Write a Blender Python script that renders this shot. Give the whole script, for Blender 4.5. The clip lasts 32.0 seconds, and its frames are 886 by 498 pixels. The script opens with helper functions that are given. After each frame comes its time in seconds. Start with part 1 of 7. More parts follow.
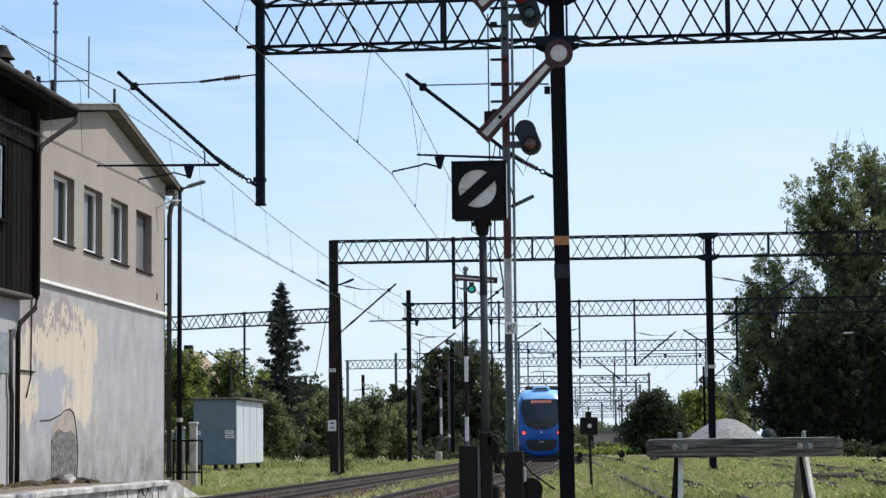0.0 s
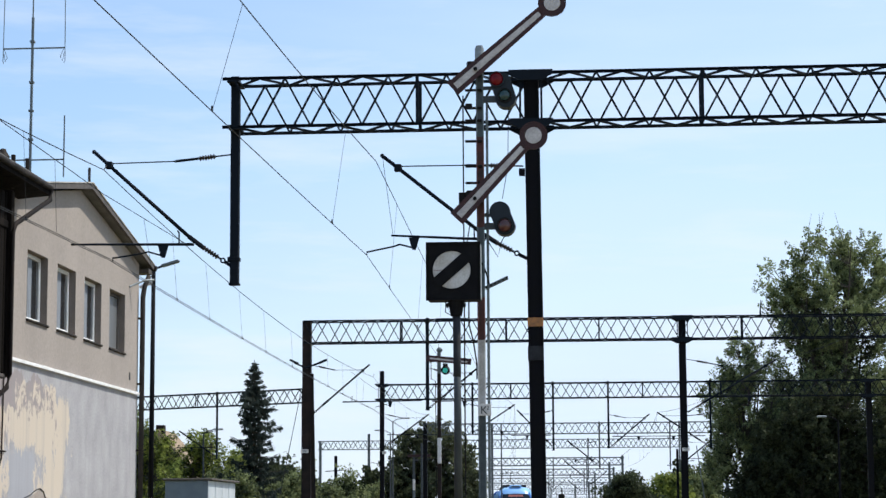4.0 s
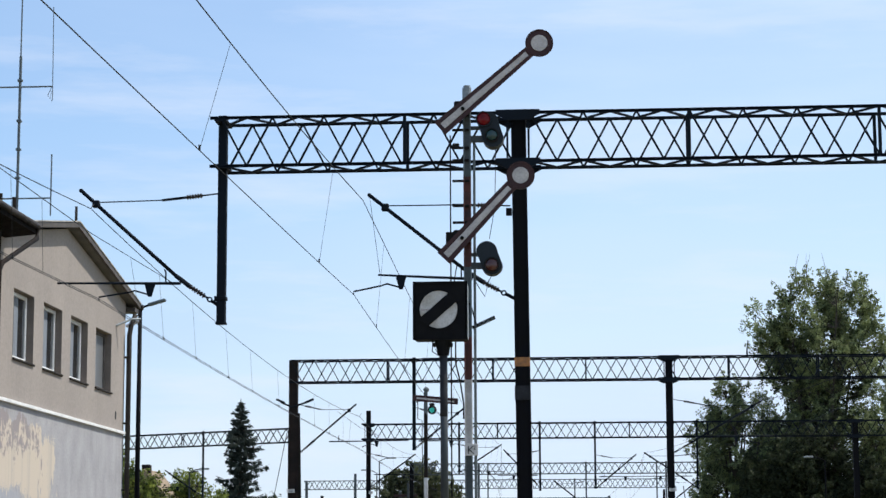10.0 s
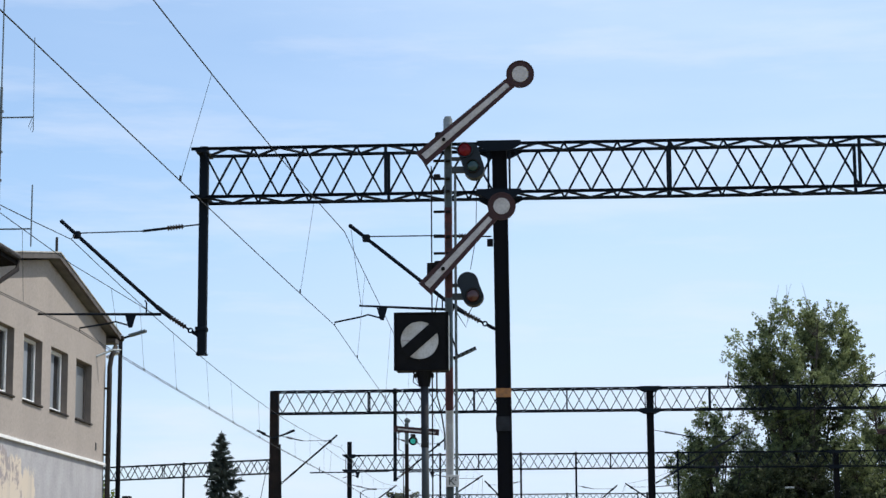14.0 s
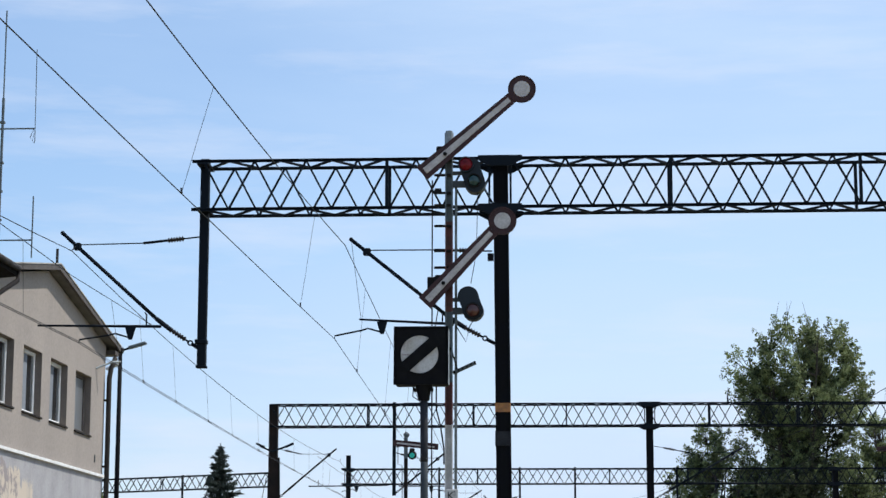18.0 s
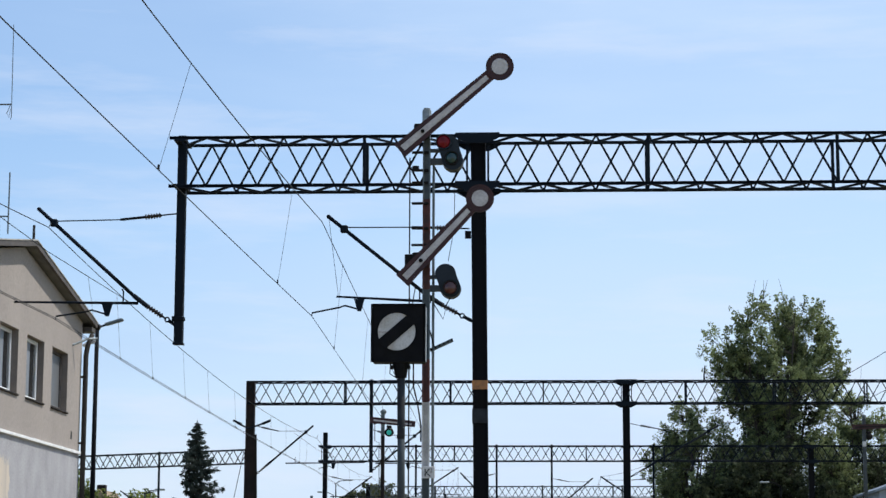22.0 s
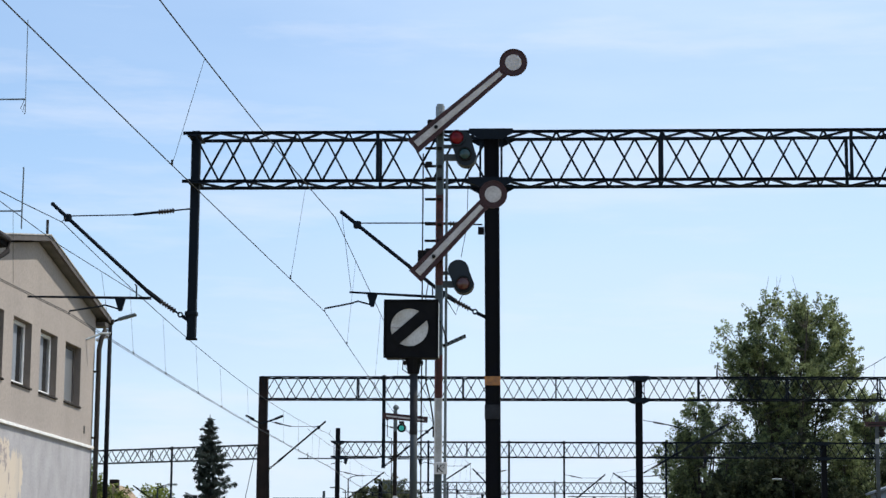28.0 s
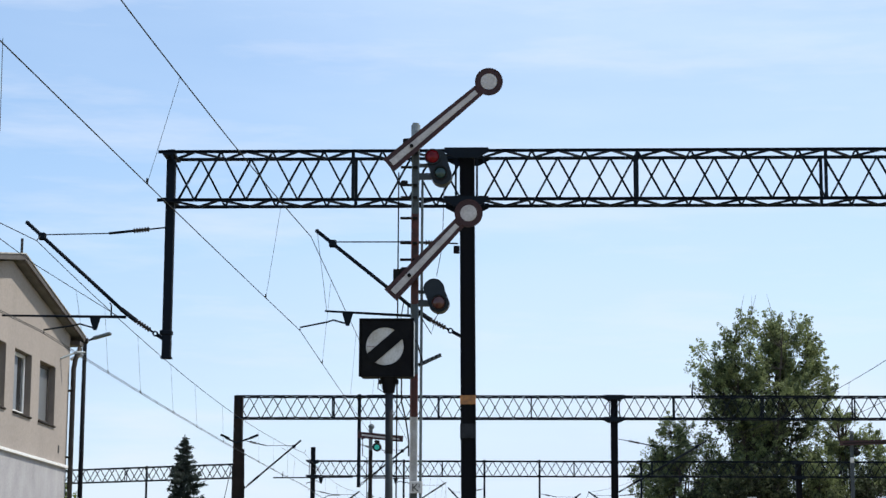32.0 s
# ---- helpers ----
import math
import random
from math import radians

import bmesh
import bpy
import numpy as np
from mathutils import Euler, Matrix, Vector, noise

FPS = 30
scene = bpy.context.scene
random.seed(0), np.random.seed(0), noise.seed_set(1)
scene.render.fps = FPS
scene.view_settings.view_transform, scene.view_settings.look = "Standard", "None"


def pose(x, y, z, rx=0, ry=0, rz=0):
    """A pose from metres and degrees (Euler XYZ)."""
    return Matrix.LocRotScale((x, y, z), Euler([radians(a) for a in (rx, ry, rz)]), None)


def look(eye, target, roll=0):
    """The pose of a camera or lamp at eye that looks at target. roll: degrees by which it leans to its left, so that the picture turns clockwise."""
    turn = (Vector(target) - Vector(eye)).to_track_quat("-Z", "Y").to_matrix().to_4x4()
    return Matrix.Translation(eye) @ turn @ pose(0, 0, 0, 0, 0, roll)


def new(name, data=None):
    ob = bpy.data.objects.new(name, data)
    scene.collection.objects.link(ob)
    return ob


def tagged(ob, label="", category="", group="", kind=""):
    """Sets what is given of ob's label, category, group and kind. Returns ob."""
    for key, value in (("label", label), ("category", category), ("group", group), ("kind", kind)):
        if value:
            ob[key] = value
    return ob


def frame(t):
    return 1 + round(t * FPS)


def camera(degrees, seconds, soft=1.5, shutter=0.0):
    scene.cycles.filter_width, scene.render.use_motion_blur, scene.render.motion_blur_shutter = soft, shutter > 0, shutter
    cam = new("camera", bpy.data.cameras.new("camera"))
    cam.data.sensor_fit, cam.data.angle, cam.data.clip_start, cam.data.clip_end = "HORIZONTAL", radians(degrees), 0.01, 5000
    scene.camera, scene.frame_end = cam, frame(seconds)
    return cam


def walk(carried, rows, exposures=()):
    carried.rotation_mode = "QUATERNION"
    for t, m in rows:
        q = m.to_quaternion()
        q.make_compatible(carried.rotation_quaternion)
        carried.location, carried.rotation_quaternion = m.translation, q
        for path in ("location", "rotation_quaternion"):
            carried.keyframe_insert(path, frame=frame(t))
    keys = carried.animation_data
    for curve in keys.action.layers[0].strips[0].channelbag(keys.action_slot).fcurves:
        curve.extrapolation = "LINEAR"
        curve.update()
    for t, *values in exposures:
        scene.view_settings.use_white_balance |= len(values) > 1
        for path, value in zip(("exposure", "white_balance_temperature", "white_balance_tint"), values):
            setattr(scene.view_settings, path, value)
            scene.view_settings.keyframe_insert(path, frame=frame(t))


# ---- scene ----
EYE = (0.0, 0.0, 1.40)
cam = camera(24.13, 32.0, soft=1.46)
PATH = [  # seconds, yaw to the left, pitch up, roll
    (0, 4.971, 5.301, -0.573), (0.5, 4.963, 5.415, -0.544), (1, 4.946, 5.407, -0.641), (1.5, 5.110, 5.866, -0.729),
    (2, 5.023, 6.000, -0.819), (2.5, 4.908, 6.405, -0.877), (4.5, 4.079, 7.665, -0.267), (5, 4.023, 7.747, -0.426),
    (5.5, 4.109, 8.563, -0.631), (6, 4.144, 8.627, -0.423), (6.5, 3.858, 9.058, -0.213), (7, 3.579, 9.027, -0.080),
    (7.5, 3.511, 8.806, -0.148), (8, 3.582, 8.754, -0.159), (8.5, 3.624, 8.441, -0.278), (9, 3.730, 8.599, -0.350),
    (9.5, 3.891, 8.566, -0.201), (10, 3.867, 8.626, -0.236), (10.5, 3.789, 8.557, -0.177), (11, 3.749, 8.441, -0.226),
    (11.5, 3.648, 8.372, 0.017), (12, 3.722, 8.036, -0.923), (12.2, 4.056, 8.264, -1.216), (12.4, 4.673, 7.589, -1.852),
    (12.5, 5.002, 7.140, -2.018), (12.6, 4.845, 7.363, -1.668), (12.8, 4.498, 8.028, -1.517), (13, 4.142, 8.394, -1.294),
    (13.5, 3.239, 8.752, -0.105), (14, 3.333, 9.474, -0.321), (14.5, 3.094, 9.720, -0.241), (16.5, 3.301, 9.960, 0.134),
    (17, 3.190, 9.700, 0.289), (17.5, 3.297, 9.726, 0.114), (18, 3.347, 9.868, 0.090), (18.5, 3.428, 9.741, 0.059),
    (19, 3.460, 9.406, 0.166), (19.5, 3.338, 9.391, 0.109), (20, 3.059, 9.419, -0.019), (20.5, 3.033, 9.237, 0.028),
    (21, 2.978, 9.402, -0.075), (21.5, 3.037, 9.300, -0.038), (22, 2.713, 9.245, 0.139), (22.5, 2.713, 9.351, -0.475),
    (23, 2.822, 8.981, -0.316), (23.5, 2.898, 8.828, -0.108), (24, 2.968, 9.148, 0.255), (24.5, 3.125, 9.036, 0.289),
    (25, 3.236, 8.781, 0.552), (25.5, 3.683, 8.323, -0.166), (27.5, 3.197, 9.203, 0.187), (28, 3.077, 9.130, 0.366),
    (28.5, 2.910, 9.279, 0.248), (29, 2.767, 9.482, 0.268), (29.5, 2.650, 9.677, 0.210), (30, 2.611, 9.393, 0.341),
    (30.5, 2.620, 9.704, 0.383), (31, 2.411, 9.888, 0.483), (31.5, 2.396, 9.616, 0.288), (32, 2.393, 9.656, 0.280),
]

def aim(yaw, pitch, roll):
    y, p = radians(yaw), radians(pitch)
    way = Vector((-math.sin(y) * math.cos(p), math.cos(y) * math.cos(p), math.sin(p)))
    return look(EYE, Vector(EYE) + way, roll)


walk(cam, [(t, aim(a, b, c)) for t, a, b, c in PATH], exposures=[(0, 0.29, 6430, 10), (2, 0.31, 6430, 10), (6, 0.33, 6420, 10), (7, 0.23, 6400, 10), (14, 0.24, 6380, 10), (16.5, 0.15, 6280, 10), (22, 0.15, 6280, 10), (23, 0.19, 6350, 10), (24, 0.24, 6450, 10), (32, 0.26, 6450, 10)])

# ---- daylight ----
SUN_EL, SUN_AZ = radians(57), radians(72)      # azimuth from +Y towards +X
world = bpy.data.worlds.new("sky")
scene.world = world
world.use_nodes = True
wn, wl = world.node_tree.nodes, world.node_tree.links
wn.clear()
w_out, w_bg = wn.new("ShaderNodeOutputWorld"), wn.new("ShaderNodeBackground")
sky = wn.new("ShaderNodeTexSky")
sky.sky_type, sky.sun_disc = "NISHITA", False
sky.sun_elevation, sky.sun_rotation = SUN_EL, SUN_AZ
sky.air_density, sky.dust_density, sky.ozone_density = 1.0, 0.35, 2.2
w_co, w_map = wn.new("ShaderNodeTexCoord"), wn.new("ShaderNodeMapping")
w_map.inputs["Scale"].default_value = (1.6, 1.6, 9.0)
w_noise = wn.new("ShaderNodeTexNoise")
w_noise.inputs["Scale"].default_value, w_noise.inputs["Detail"].default_value = 2.2, 6
w_noise.inputs["Roughness"].default_value = 0.55
w_ramp = wn.new("ShaderNodeValToRGB")
w_ramp.color_ramp.elements[0].position, w_ramp.color_ramp.elements[0].color = 0.38, (0.36, 0.36, 0.36, 1)
w_ramp.color_ramp.elements[1].position, w_ramp.color_ramp.elements[1].color = 0.74, (0.76, 0.76, 0.76, 1)
w_mix = wn.new("ShaderNodeMixRGB")
w_tint, w_glow = wn.new("ShaderNodeMixRGB"), wn.new("ShaderNodeMapRange")
w_tint.inputs[1].default_value, w_tint.inputs[2].default_value = (2.38, 3.50, 5.25, 1), (3.70, 4.66, 6.0, 1)
w_glow.inputs[1].default_value, w_glow.inputs[2].default_value = -0.28, -0.04      # the veil is brighter towards the sun
wl.new(w_co.outputs["Generated"], w_map.inputs[0])
wl.new(w_map.outputs[0], w_noise.inputs["Vector"])
wl.new(w_noise.outputs["Fac"], w_ramp.inputs[0])
w_sep, w_haze, w_add = wn.new("ShaderNodeSeparateXYZ"), wn.new("ShaderNodeMapRange"), wn.new("ShaderNodeMath")
for k, v in enumerate((0.0, 0.18, 0.30, 0.02)):       # thicker haze towards the horizon
    w_haze.inputs[k + 1].default_value = v
wl.new(w_co.outputs["Generated"], w_sep.inputs[0])
wl.new(w_sep.outputs["Z"], w_haze.inputs[0])
wl.new(w_ramp.outputs[0], w_add.inputs[0])
wl.new(w_haze.outputs[0], w_add.inputs[1])
w_side, w_sum = wn.new("ShaderNodeMapRange"), wn.new("ShaderNodeMath")
for k, v in enumerate((-0.24, 0.02, -0.20, 0.10)):   # the veil of cloud thins out over the building
    w_side.inputs[k + 1].default_value = v
wl.new(w_sep.outputs["X"], w_side.inputs[0])
wl.new(w_sep.outputs["X"], w_glow.inputs[0])
wl.new(w_glow.outputs[0], w_tint.inputs[0])
wl.new(w_tint.outputs[0], w_mix.inputs[2])
wl.new(w_add.outputs[0], w_sum.inputs[0])
wl.new(w_side.outputs[0], w_sum.inputs[1])
wl.new(w_sum.outputs[0], w_mix.inputs[0])
wl.new(sky.outputs[0], w_mix.inputs[1])
w_map2, w_noise2, w_thin, w_wisp = wn.new("ShaderNodeMapping"), wn.new("ShaderNodeTexNoise"), wn.new("ShaderNodeMapRange"), wn.new("ShaderNodeMixRGB")
w_map2.inputs["Scale"].default_value, w_map2.inputs["Rotation"].default_value = (2.2, 2.2, 15.0), (0, radians(3), 0)
w_noise2.inputs["Scale"].default_value, w_noise2.inputs["Detail"].default_value, w_noise2.inputs["Roughness"].default_value = 2.4, 9, 0.6
for k, v in enumerate((0.49, 0.70, 0.0, 0.42)):      # long thin wisps
    w_thin.inputs[k + 1].default_value = v
w_wisp.inputs[2].default_value = (4.75, 5.1, 5.85, 1)
wl.new(w_co.outputs["Generated"], w_map2.inputs[0])
wl.new(w_map2.outputs[0], w_noise2.inputs["Vector"])
wl.new(w_noise2.outputs["Fac"], w_thin.inputs[0])
w_low, w_both = wn.new("ShaderNodeMapRange"), wn.new("ShaderNodeMath")
for k, v in enumerate((0.02, 0.17, 0.40, 0.0)):
    w_low.inputs[k + 1].default_value = v
wl.new(w_sep.outputs["Z"], w_low.inputs[0])
wl.new(w_thin.outputs[0], w_both.inputs[0])
wl.new(w_low.outputs[0], w_both.inputs[1])
wl.new(w_both.outputs[0], w_wisp.inputs[0])
wl.new(w_mix.outputs[0], w_wisp.inputs[1])
wl.new(w_wisp.outputs[0], w_bg.inputs[0])
wl.new(w_bg.outputs[0], w_out.inputs[0])
w_bg.inputs[1].default_value = 0.15
sun = new("sun", bpy.data.lights.new("sun", "SUN"))
sun.data.energy, sun.data.angle, sun.data.color = 4.0, radians(0.6), (1.0, 0.95, 0.86)
sun_way = Vector((math.sin(SUN_AZ) * math.cos(SUN_EL), math.cos(SUN_AZ) * math.cos(SUN_EL), math.sin(SUN_EL)))
sun.matrix_world = look(sun_way * 100, (0, 0, 0))


# ---- materials ----
def mat(name, col, rough=0.7, metal=0.0, col2=None, scale=6.0, contrast=0.5, grain=60.0, bump=0.15, stretch=(1, 1, 1), spec=0.5, rand=0.0, emit=0.0, transmit=0.0):
    """Two-scale surface: col to col2 by stains of that scale, fine grain, bump."""
    m = bpy.data.materials.new(name)
    m.use_nodes = True
    n, l = m.node_tree.nodes, m.node_tree.links
    b = n["Principled BSDF"]
    b.inputs["Roughness"].default_value, b.inputs["Metallic"].default_value = rough, metal
    b.inputs["Specular IOR Level"].default_value = spec
    b.inputs["Transmission Weight"].default_value = transmit
    if emit:
        b.inputs["Emission Color"].default_value, b.inputs["Emission Strength"].default_value = (*col, 1), emit
    col2 = col2 or tuple(c * 0.6 for c in col)
    co, mp = n.new("ShaderNodeTexCoord"), n.new("ShaderNodeMapping")
    mp.inputs["Scale"].default_value = stretch
    l.new(co.outputs["Object"], mp.inputs[0])
    big, fine = n.new("ShaderNodeTexNoise"), n.new("ShaderNodeTexNoise")
    big.inputs["Scale"].default_value, big.inputs["Detail"].default_value = scale, 5
    fine.inputs["Scale"].default_value, fine.inputs["Detail"].default_value = grain, 3
    l.new(mp.outputs[0], big.inputs["Vector"])
    l.new(mp.outputs[0], fine.inputs["Vector"])
    ramp = n.new("ShaderNodeValToRGB")
    ramp.color_ramp.elements[0].position, ramp.color_ramp.elements[1].position = 0.5 - contrast / 2 * 0.6, 0.5 + contrast / 2 * 0.6
    ramp.color_ramp.elements[0].color, ramp.color_ramp.elements[1].color = (*col2, 1), (*col, 1)
    l.new(big.outputs["Fac"], ramp.inputs[0])
    mul = n.new("ShaderNodeMixRGB")
    mul.blend_type = "OVERLAY"
    mul.inputs[0].default_value = 0.35
    l.new(ramp.outputs[0], mul.inputs[1])
    l.new(fine.outputs["Fac"], mul.inputs[2])
    last = mul.outputs[0]
    if rand:
        info, hsv = n.new("ShaderNodeObjectInfo"), n.new("ShaderNodeHueSaturation")
        mr = n.new("ShaderNodeMapRange")
        mr.inputs[3].default_value, mr.inputs[4].default_value = 1 - rand, 1 + rand
        l.new(info.outputs["Random"], mr.inputs[0])
        l.new(mr.outputs[0], hsv.inputs["Value"])
        l.new(last, hsv.inputs["Color"])
        last = hsv.outputs[0]
    l.new(last, b.inputs["Base Color"])
    if bump:
        bp = n.new("ShaderNodeBump")
        bp.inputs["Strength"].default_value, bp.inputs["Distance"].default_value = bump, 0.02
        l.new(fine.outputs["Fac"], bp.inputs["Height"])
        l.new(bp.outputs[0], b.inputs["Normal"])
    return m


def leaf_mat(name, col, col2):
    """Leaves: thin, partly let the light through, each one a little different; lit and shaded sprays are put into the
    colour.
    """
    m = bpy.data.materials.new(name)
    m.use_nodes = True
    n, l = m.node_tree.nodes, m.node_tree.links
    out = n["Material Output"]
    b = n["Principled BSDF"]
    b.inputs["Roughness"].default_value, b.inputs["Specular IOR Level"].default_value = 0.6, 0.15
    geo, ramp = n.new("ShaderNodeNewGeometry"), n.new("ShaderNodeValToRGB")
    ramp.color_ramp.elements[0].color, ramp.color_ramp.elements[1].color = (*col2, 1), (*col, 1)
    # Noise pulls whole sprays towards col or col2, as if lit or shaded.
    spray, sway, one = n.new("ShaderNodeTexNoise"), n.new("ShaderNodeMapRange"), n.new("ShaderNodeMath")
    spray.inputs["Scale"].default_value, spray.inputs["Detail"].default_value = 1.25, 2.0
    l.new(geo.outputs["Position"], spray.inputs["Vector"])
    for k, v in enumerate((0.32, 0.68, -0.28, 0.58)):
        sway.inputs[k + 1].default_value = v
    l.new(spray.outputs[0], sway.inputs[0])
    one.operation, one.use_clamp = "MULTIPLY_ADD", True
    one.inputs[1].default_value = 0.70
    l.new(geo.outputs["Random Per Island"], one.inputs[0])
    l.new(sway.outputs[0], one.inputs[2])
    l.new(one.outputs[0], ramp.inputs[0])
    l.new(ramp.outputs[0], b.inputs["Base Color"])
    tr, mix = n.new("ShaderNodeBsdfTranslucent"), n.new("ShaderNodeMixShader")
    l.new(ramp.outputs[0], tr.inputs[0])
    mix.inputs[0].default_value = 0.42
    l.new(b.outputs[0], mix.inputs[1])
    l.new(tr.outputs[0], mix.inputs[2])
    l.new(mix.outputs[0], out.inputs[0])
    return m


def glass_mat(name, tint, rough=0.05):
    """Window glass seen from outside: dark room behind a clear reflecting pane."""
    m = bpy.data.materials.new(name)
    m.use_nodes = True
    b = m.node_tree.nodes["Principled BSDF"]
    b.inputs["Base Color"].default_value, b.inputs["Roughness"].default_value = (*tint, 1), rough
    b.inputs["Specular IOR Level"].default_value = 0.9
    return m


def wall_mat(name, grey, ochre, brown):
    """Grey lime plaster, flaked off to ochre and brown coats in patches, with damp dirt along the foot that also holds
    a painted shadow.
    """
    m = mat(name, grey, 0.92, col2=tuple(c * 0.76 for c in grey), scale=1.6, contrast=0.7, grain=24, bump=0.35, stretch=(1, 1, 0.75))
    n, l = m.node_tree.nodes, m.node_tree.links
    b = n["Principled BSDF"]
    co, sep = n.new("ShaderNodeTexCoord"), n.new("ShaderNodeSeparateXYZ")
    l.new(co.outputs["Object"], sep.inputs[0])

    def fall(out, a, c, va, vc):
        r = n.new("ShaderNodeMapRange")
        r.inputs[1].default_value, r.inputs[2].default_value, r.inputs[3].default_value, r.inputs[4].default_value = a, c, va, vc
        l.new(sep.outputs[out], r.inputs[0])
        return r.outputs[0]

    def op(kind, a, c):
        q = n.new("ShaderNodeMath")
        q.operation = kind
        for k, s in enumerate((a, c)):
            if isinstance(s, float):
                q.inputs[k].default_value = s
            else:
                l.new(s, q.inputs[k])
        return q.outputs[0]

    def cloud(scale, stretch, rough=0.65, seed=0.0):
        mp, t = n.new("ShaderNodeMapping"), n.new("ShaderNodeTexNoise")
        mp.inputs["Scale"].default_value, mp.inputs["Location"].default_value = stretch, (seed, seed, seed)
        t.inputs["Scale"].default_value, t.inputs["Detail"].default_value, t.inputs["Roughness"].default_value = scale, 8, rough
        l.new(co.outputs["Object"], mp.inputs[0])
        l.new(mp.outputs[0], t.inputs["Vector"])
        return t.outputs["Fac"]

    def step(v, a, c):
        r = n.new("ShaderNodeMapRange")
        r.inputs[1].default_value, r.inputs[2].default_value = a, c
        l.new(v, r.inputs[0])
        return r.outputs[0]

    def over(base, fac, col):
        x = n.new("ShaderNodeMixRGB")
        l.new(fac, x.inputs[0])
        l.new(base, x.inputs[1])
        x.inputs[2].default_value = (*col, 1)
        return x.outputs[0]

    base = b.inputs["Base Color"].links[0].from_socket

    def inside(ya, yb, za, zb):
        """How far a place lies inside one bared patch, in metres."""
        d = []
        for out, p, q in ((1, ya, yb), (2, za, zb)):
            m1 = op("ABSOLUTE", op("SUBTRACT", sep.outputs[out], (p + q) / 2), 0.0)
            d.append(op("SUBTRACT", (q - p) / 2, m1))
        return op("MINIMUM", d[0], d[1])

    def union(boxes):
        d = inside(*boxes[0])
        for bx in boxes[1:]:
            d = op("MAXIMUM", d, inside(*bx))
        return d

    def frayed(d, deep, wobble, amount):
        """The patch with a ragged rim and flakes left standing in it."""
        return step(op("ADD", op("MINIMUM", d, deep), op("MULTIPLY", op("SUBTRACT", wobble, 0.5), amount)), 0.0, 0.018)

    drips, flakes = cloud(1.5, (1, 1, 0.5), 0.74, 3.1), cloud(3.4, (1, 1, 0.7), 0.75, 7.7)
    old = frayed(inside(42.3, 47.3, 3.3, 4.66), 0.5, cloud(0.9, (1, 1, 0.8), 0.66, 9.0), 2.4)
    fresh = over(base, old, brown)
    smooth = frayed(inside(43.4, 45.6, 1.7, 3.05), 0.4, drips, 1.6)
    fresh = over(fresh, smooth, (0.325, 0.328, 0.352))
    solid = frayed(union([(42.0, 43.42, 1.85, 3.85), (43.3, 48.15, 3.12, 3.80), (45.45, 48.1, 1.98, 3.6), (47.2, 48.45, 3.3, 4.22)]), 0.19, drips, 2.7)
    crumbs = frayed(inside(43.9, 47.2, 3.5, 4.5), 0.02, flakes, 1.5)
    fresh = over(fresh, op("MAXIMUM", solid, crumbs), ochre)
    # Dirt towards the foot, deepened to stand for a faint shadow there.
    foot = op("MULTIPLY", step(cloud(1.5, (1, 1, 0.9), 0.7, 5.0), 0.40, 0.66), fall(2, 0.5, 2.3, 0.95, 0.0))
    fresh = over(fresh, foot, (0.11, 0.092, 0.08))
    streak = op("MULTIPLY", step(cloud(5.0, (1, 1, 0.05), 0.5, 1.0), 0.50, 0.72), 0.36)
    fresh = over(fresh, streak, (0.26, 0.25, 0.25))
    l.new(fresh, b.inputs["Base Color"])
    return m


M_TAR = mat("tarred_steel", (0.0055, 0.006, 0.009), 0.75, col2=(0.006, 0.006, 0.007), scale=3, grain=40, spec=0.08)
M_TRUSS = mat("dark_painted_steel", (0.0045, 0.0088, 0.0155), 0.7, col2=(0.006, 0.009, 0.014), scale=2, grain=50, spec=0.12)
M_BROWNMAST = mat("rusty_brown_steel", (0.022, 0.014, 0.012), 0.8, col2=(0.010, 0.008, 0.008), scale=2, grain=30, spec=0.2)
M_GREYSTEEL = mat("galvanised_steel", (0.30, 0.33, 0.34), 0.5, metal=0.3, col2=(0.20, 0.22, 0.23), scale=5, grain=40)
# Grey paint; on gantries and masts far off it stands for haze.
M_GREYPOST = mat("grey_paint_and_haze", (0.095, 0.12, 0.13), 0.6, col2=(0.065, 0.08, 0.09), scale=4, grain=40)
M_DARKPOST = mat("dark_grey_post", (0.034, 0.043, 0.050), 0.6, col2=(0.022, 0.028, 0.033), scale=4, grain=40)
M_DARKCAB = mat("black_painted_iron", (0.007, 0.007, 0.007), 0.7, col2=(0.011, 0.009, 0.008), scale=4, grain=30, spec=0.15)
M_RED = mat("faded_red_paint", (0.13, 0.034, 0.028), 0.6, col2=(0.06, 0.026, 0.024), scale=5, grain=50)
M_ARMRED = mat("arm_red_enamel", (0.050, 0.020, 0.021), 0.55, col2=(0.034, 0.016, 0.018), scale=6, grain=40, spec=0.25)
M_WHITE = mat("aged_white_enamel", (0.60, 0.585, 0.58), 0.5, col2=(0.48, 0.46, 0.45), scale=5, grain=40)
M_WIRE = mat("weathered_wire", (0.028, 0.03, 0.034), 0.7, metal=0.2, scale=1, bump=0, spec=0.2)
M_PORC = mat("insulator_brown", (0.022, 0.015, 0.013), 0.35, col2=(0.016, 0.011, 0.010))
# Pale wood colour that holds the sun on the baulk's upper edge.
M_PALEWOOD = mat("sunlit_timber_edge", (0.42, 0.40, 0.37), 0.9, col2=(0.20, 0.185, 0.17), scale=14, contrast=0.5, stretch=(0.2, 1, 1))
# Pale colour stands for the sunlit side of the buffer stop's legs.
M_LEG = mat("sunlit_rail_side", (0.62, 0.61, 0.60), 0.45, col2=(0.45, 0.43, 0.42), scale=6)
M_ORANGE = mat("orange_band", (0.42, 0.17, 0.04), 0.6, col2=(0.22, 0.10, 0.04), scale=9)
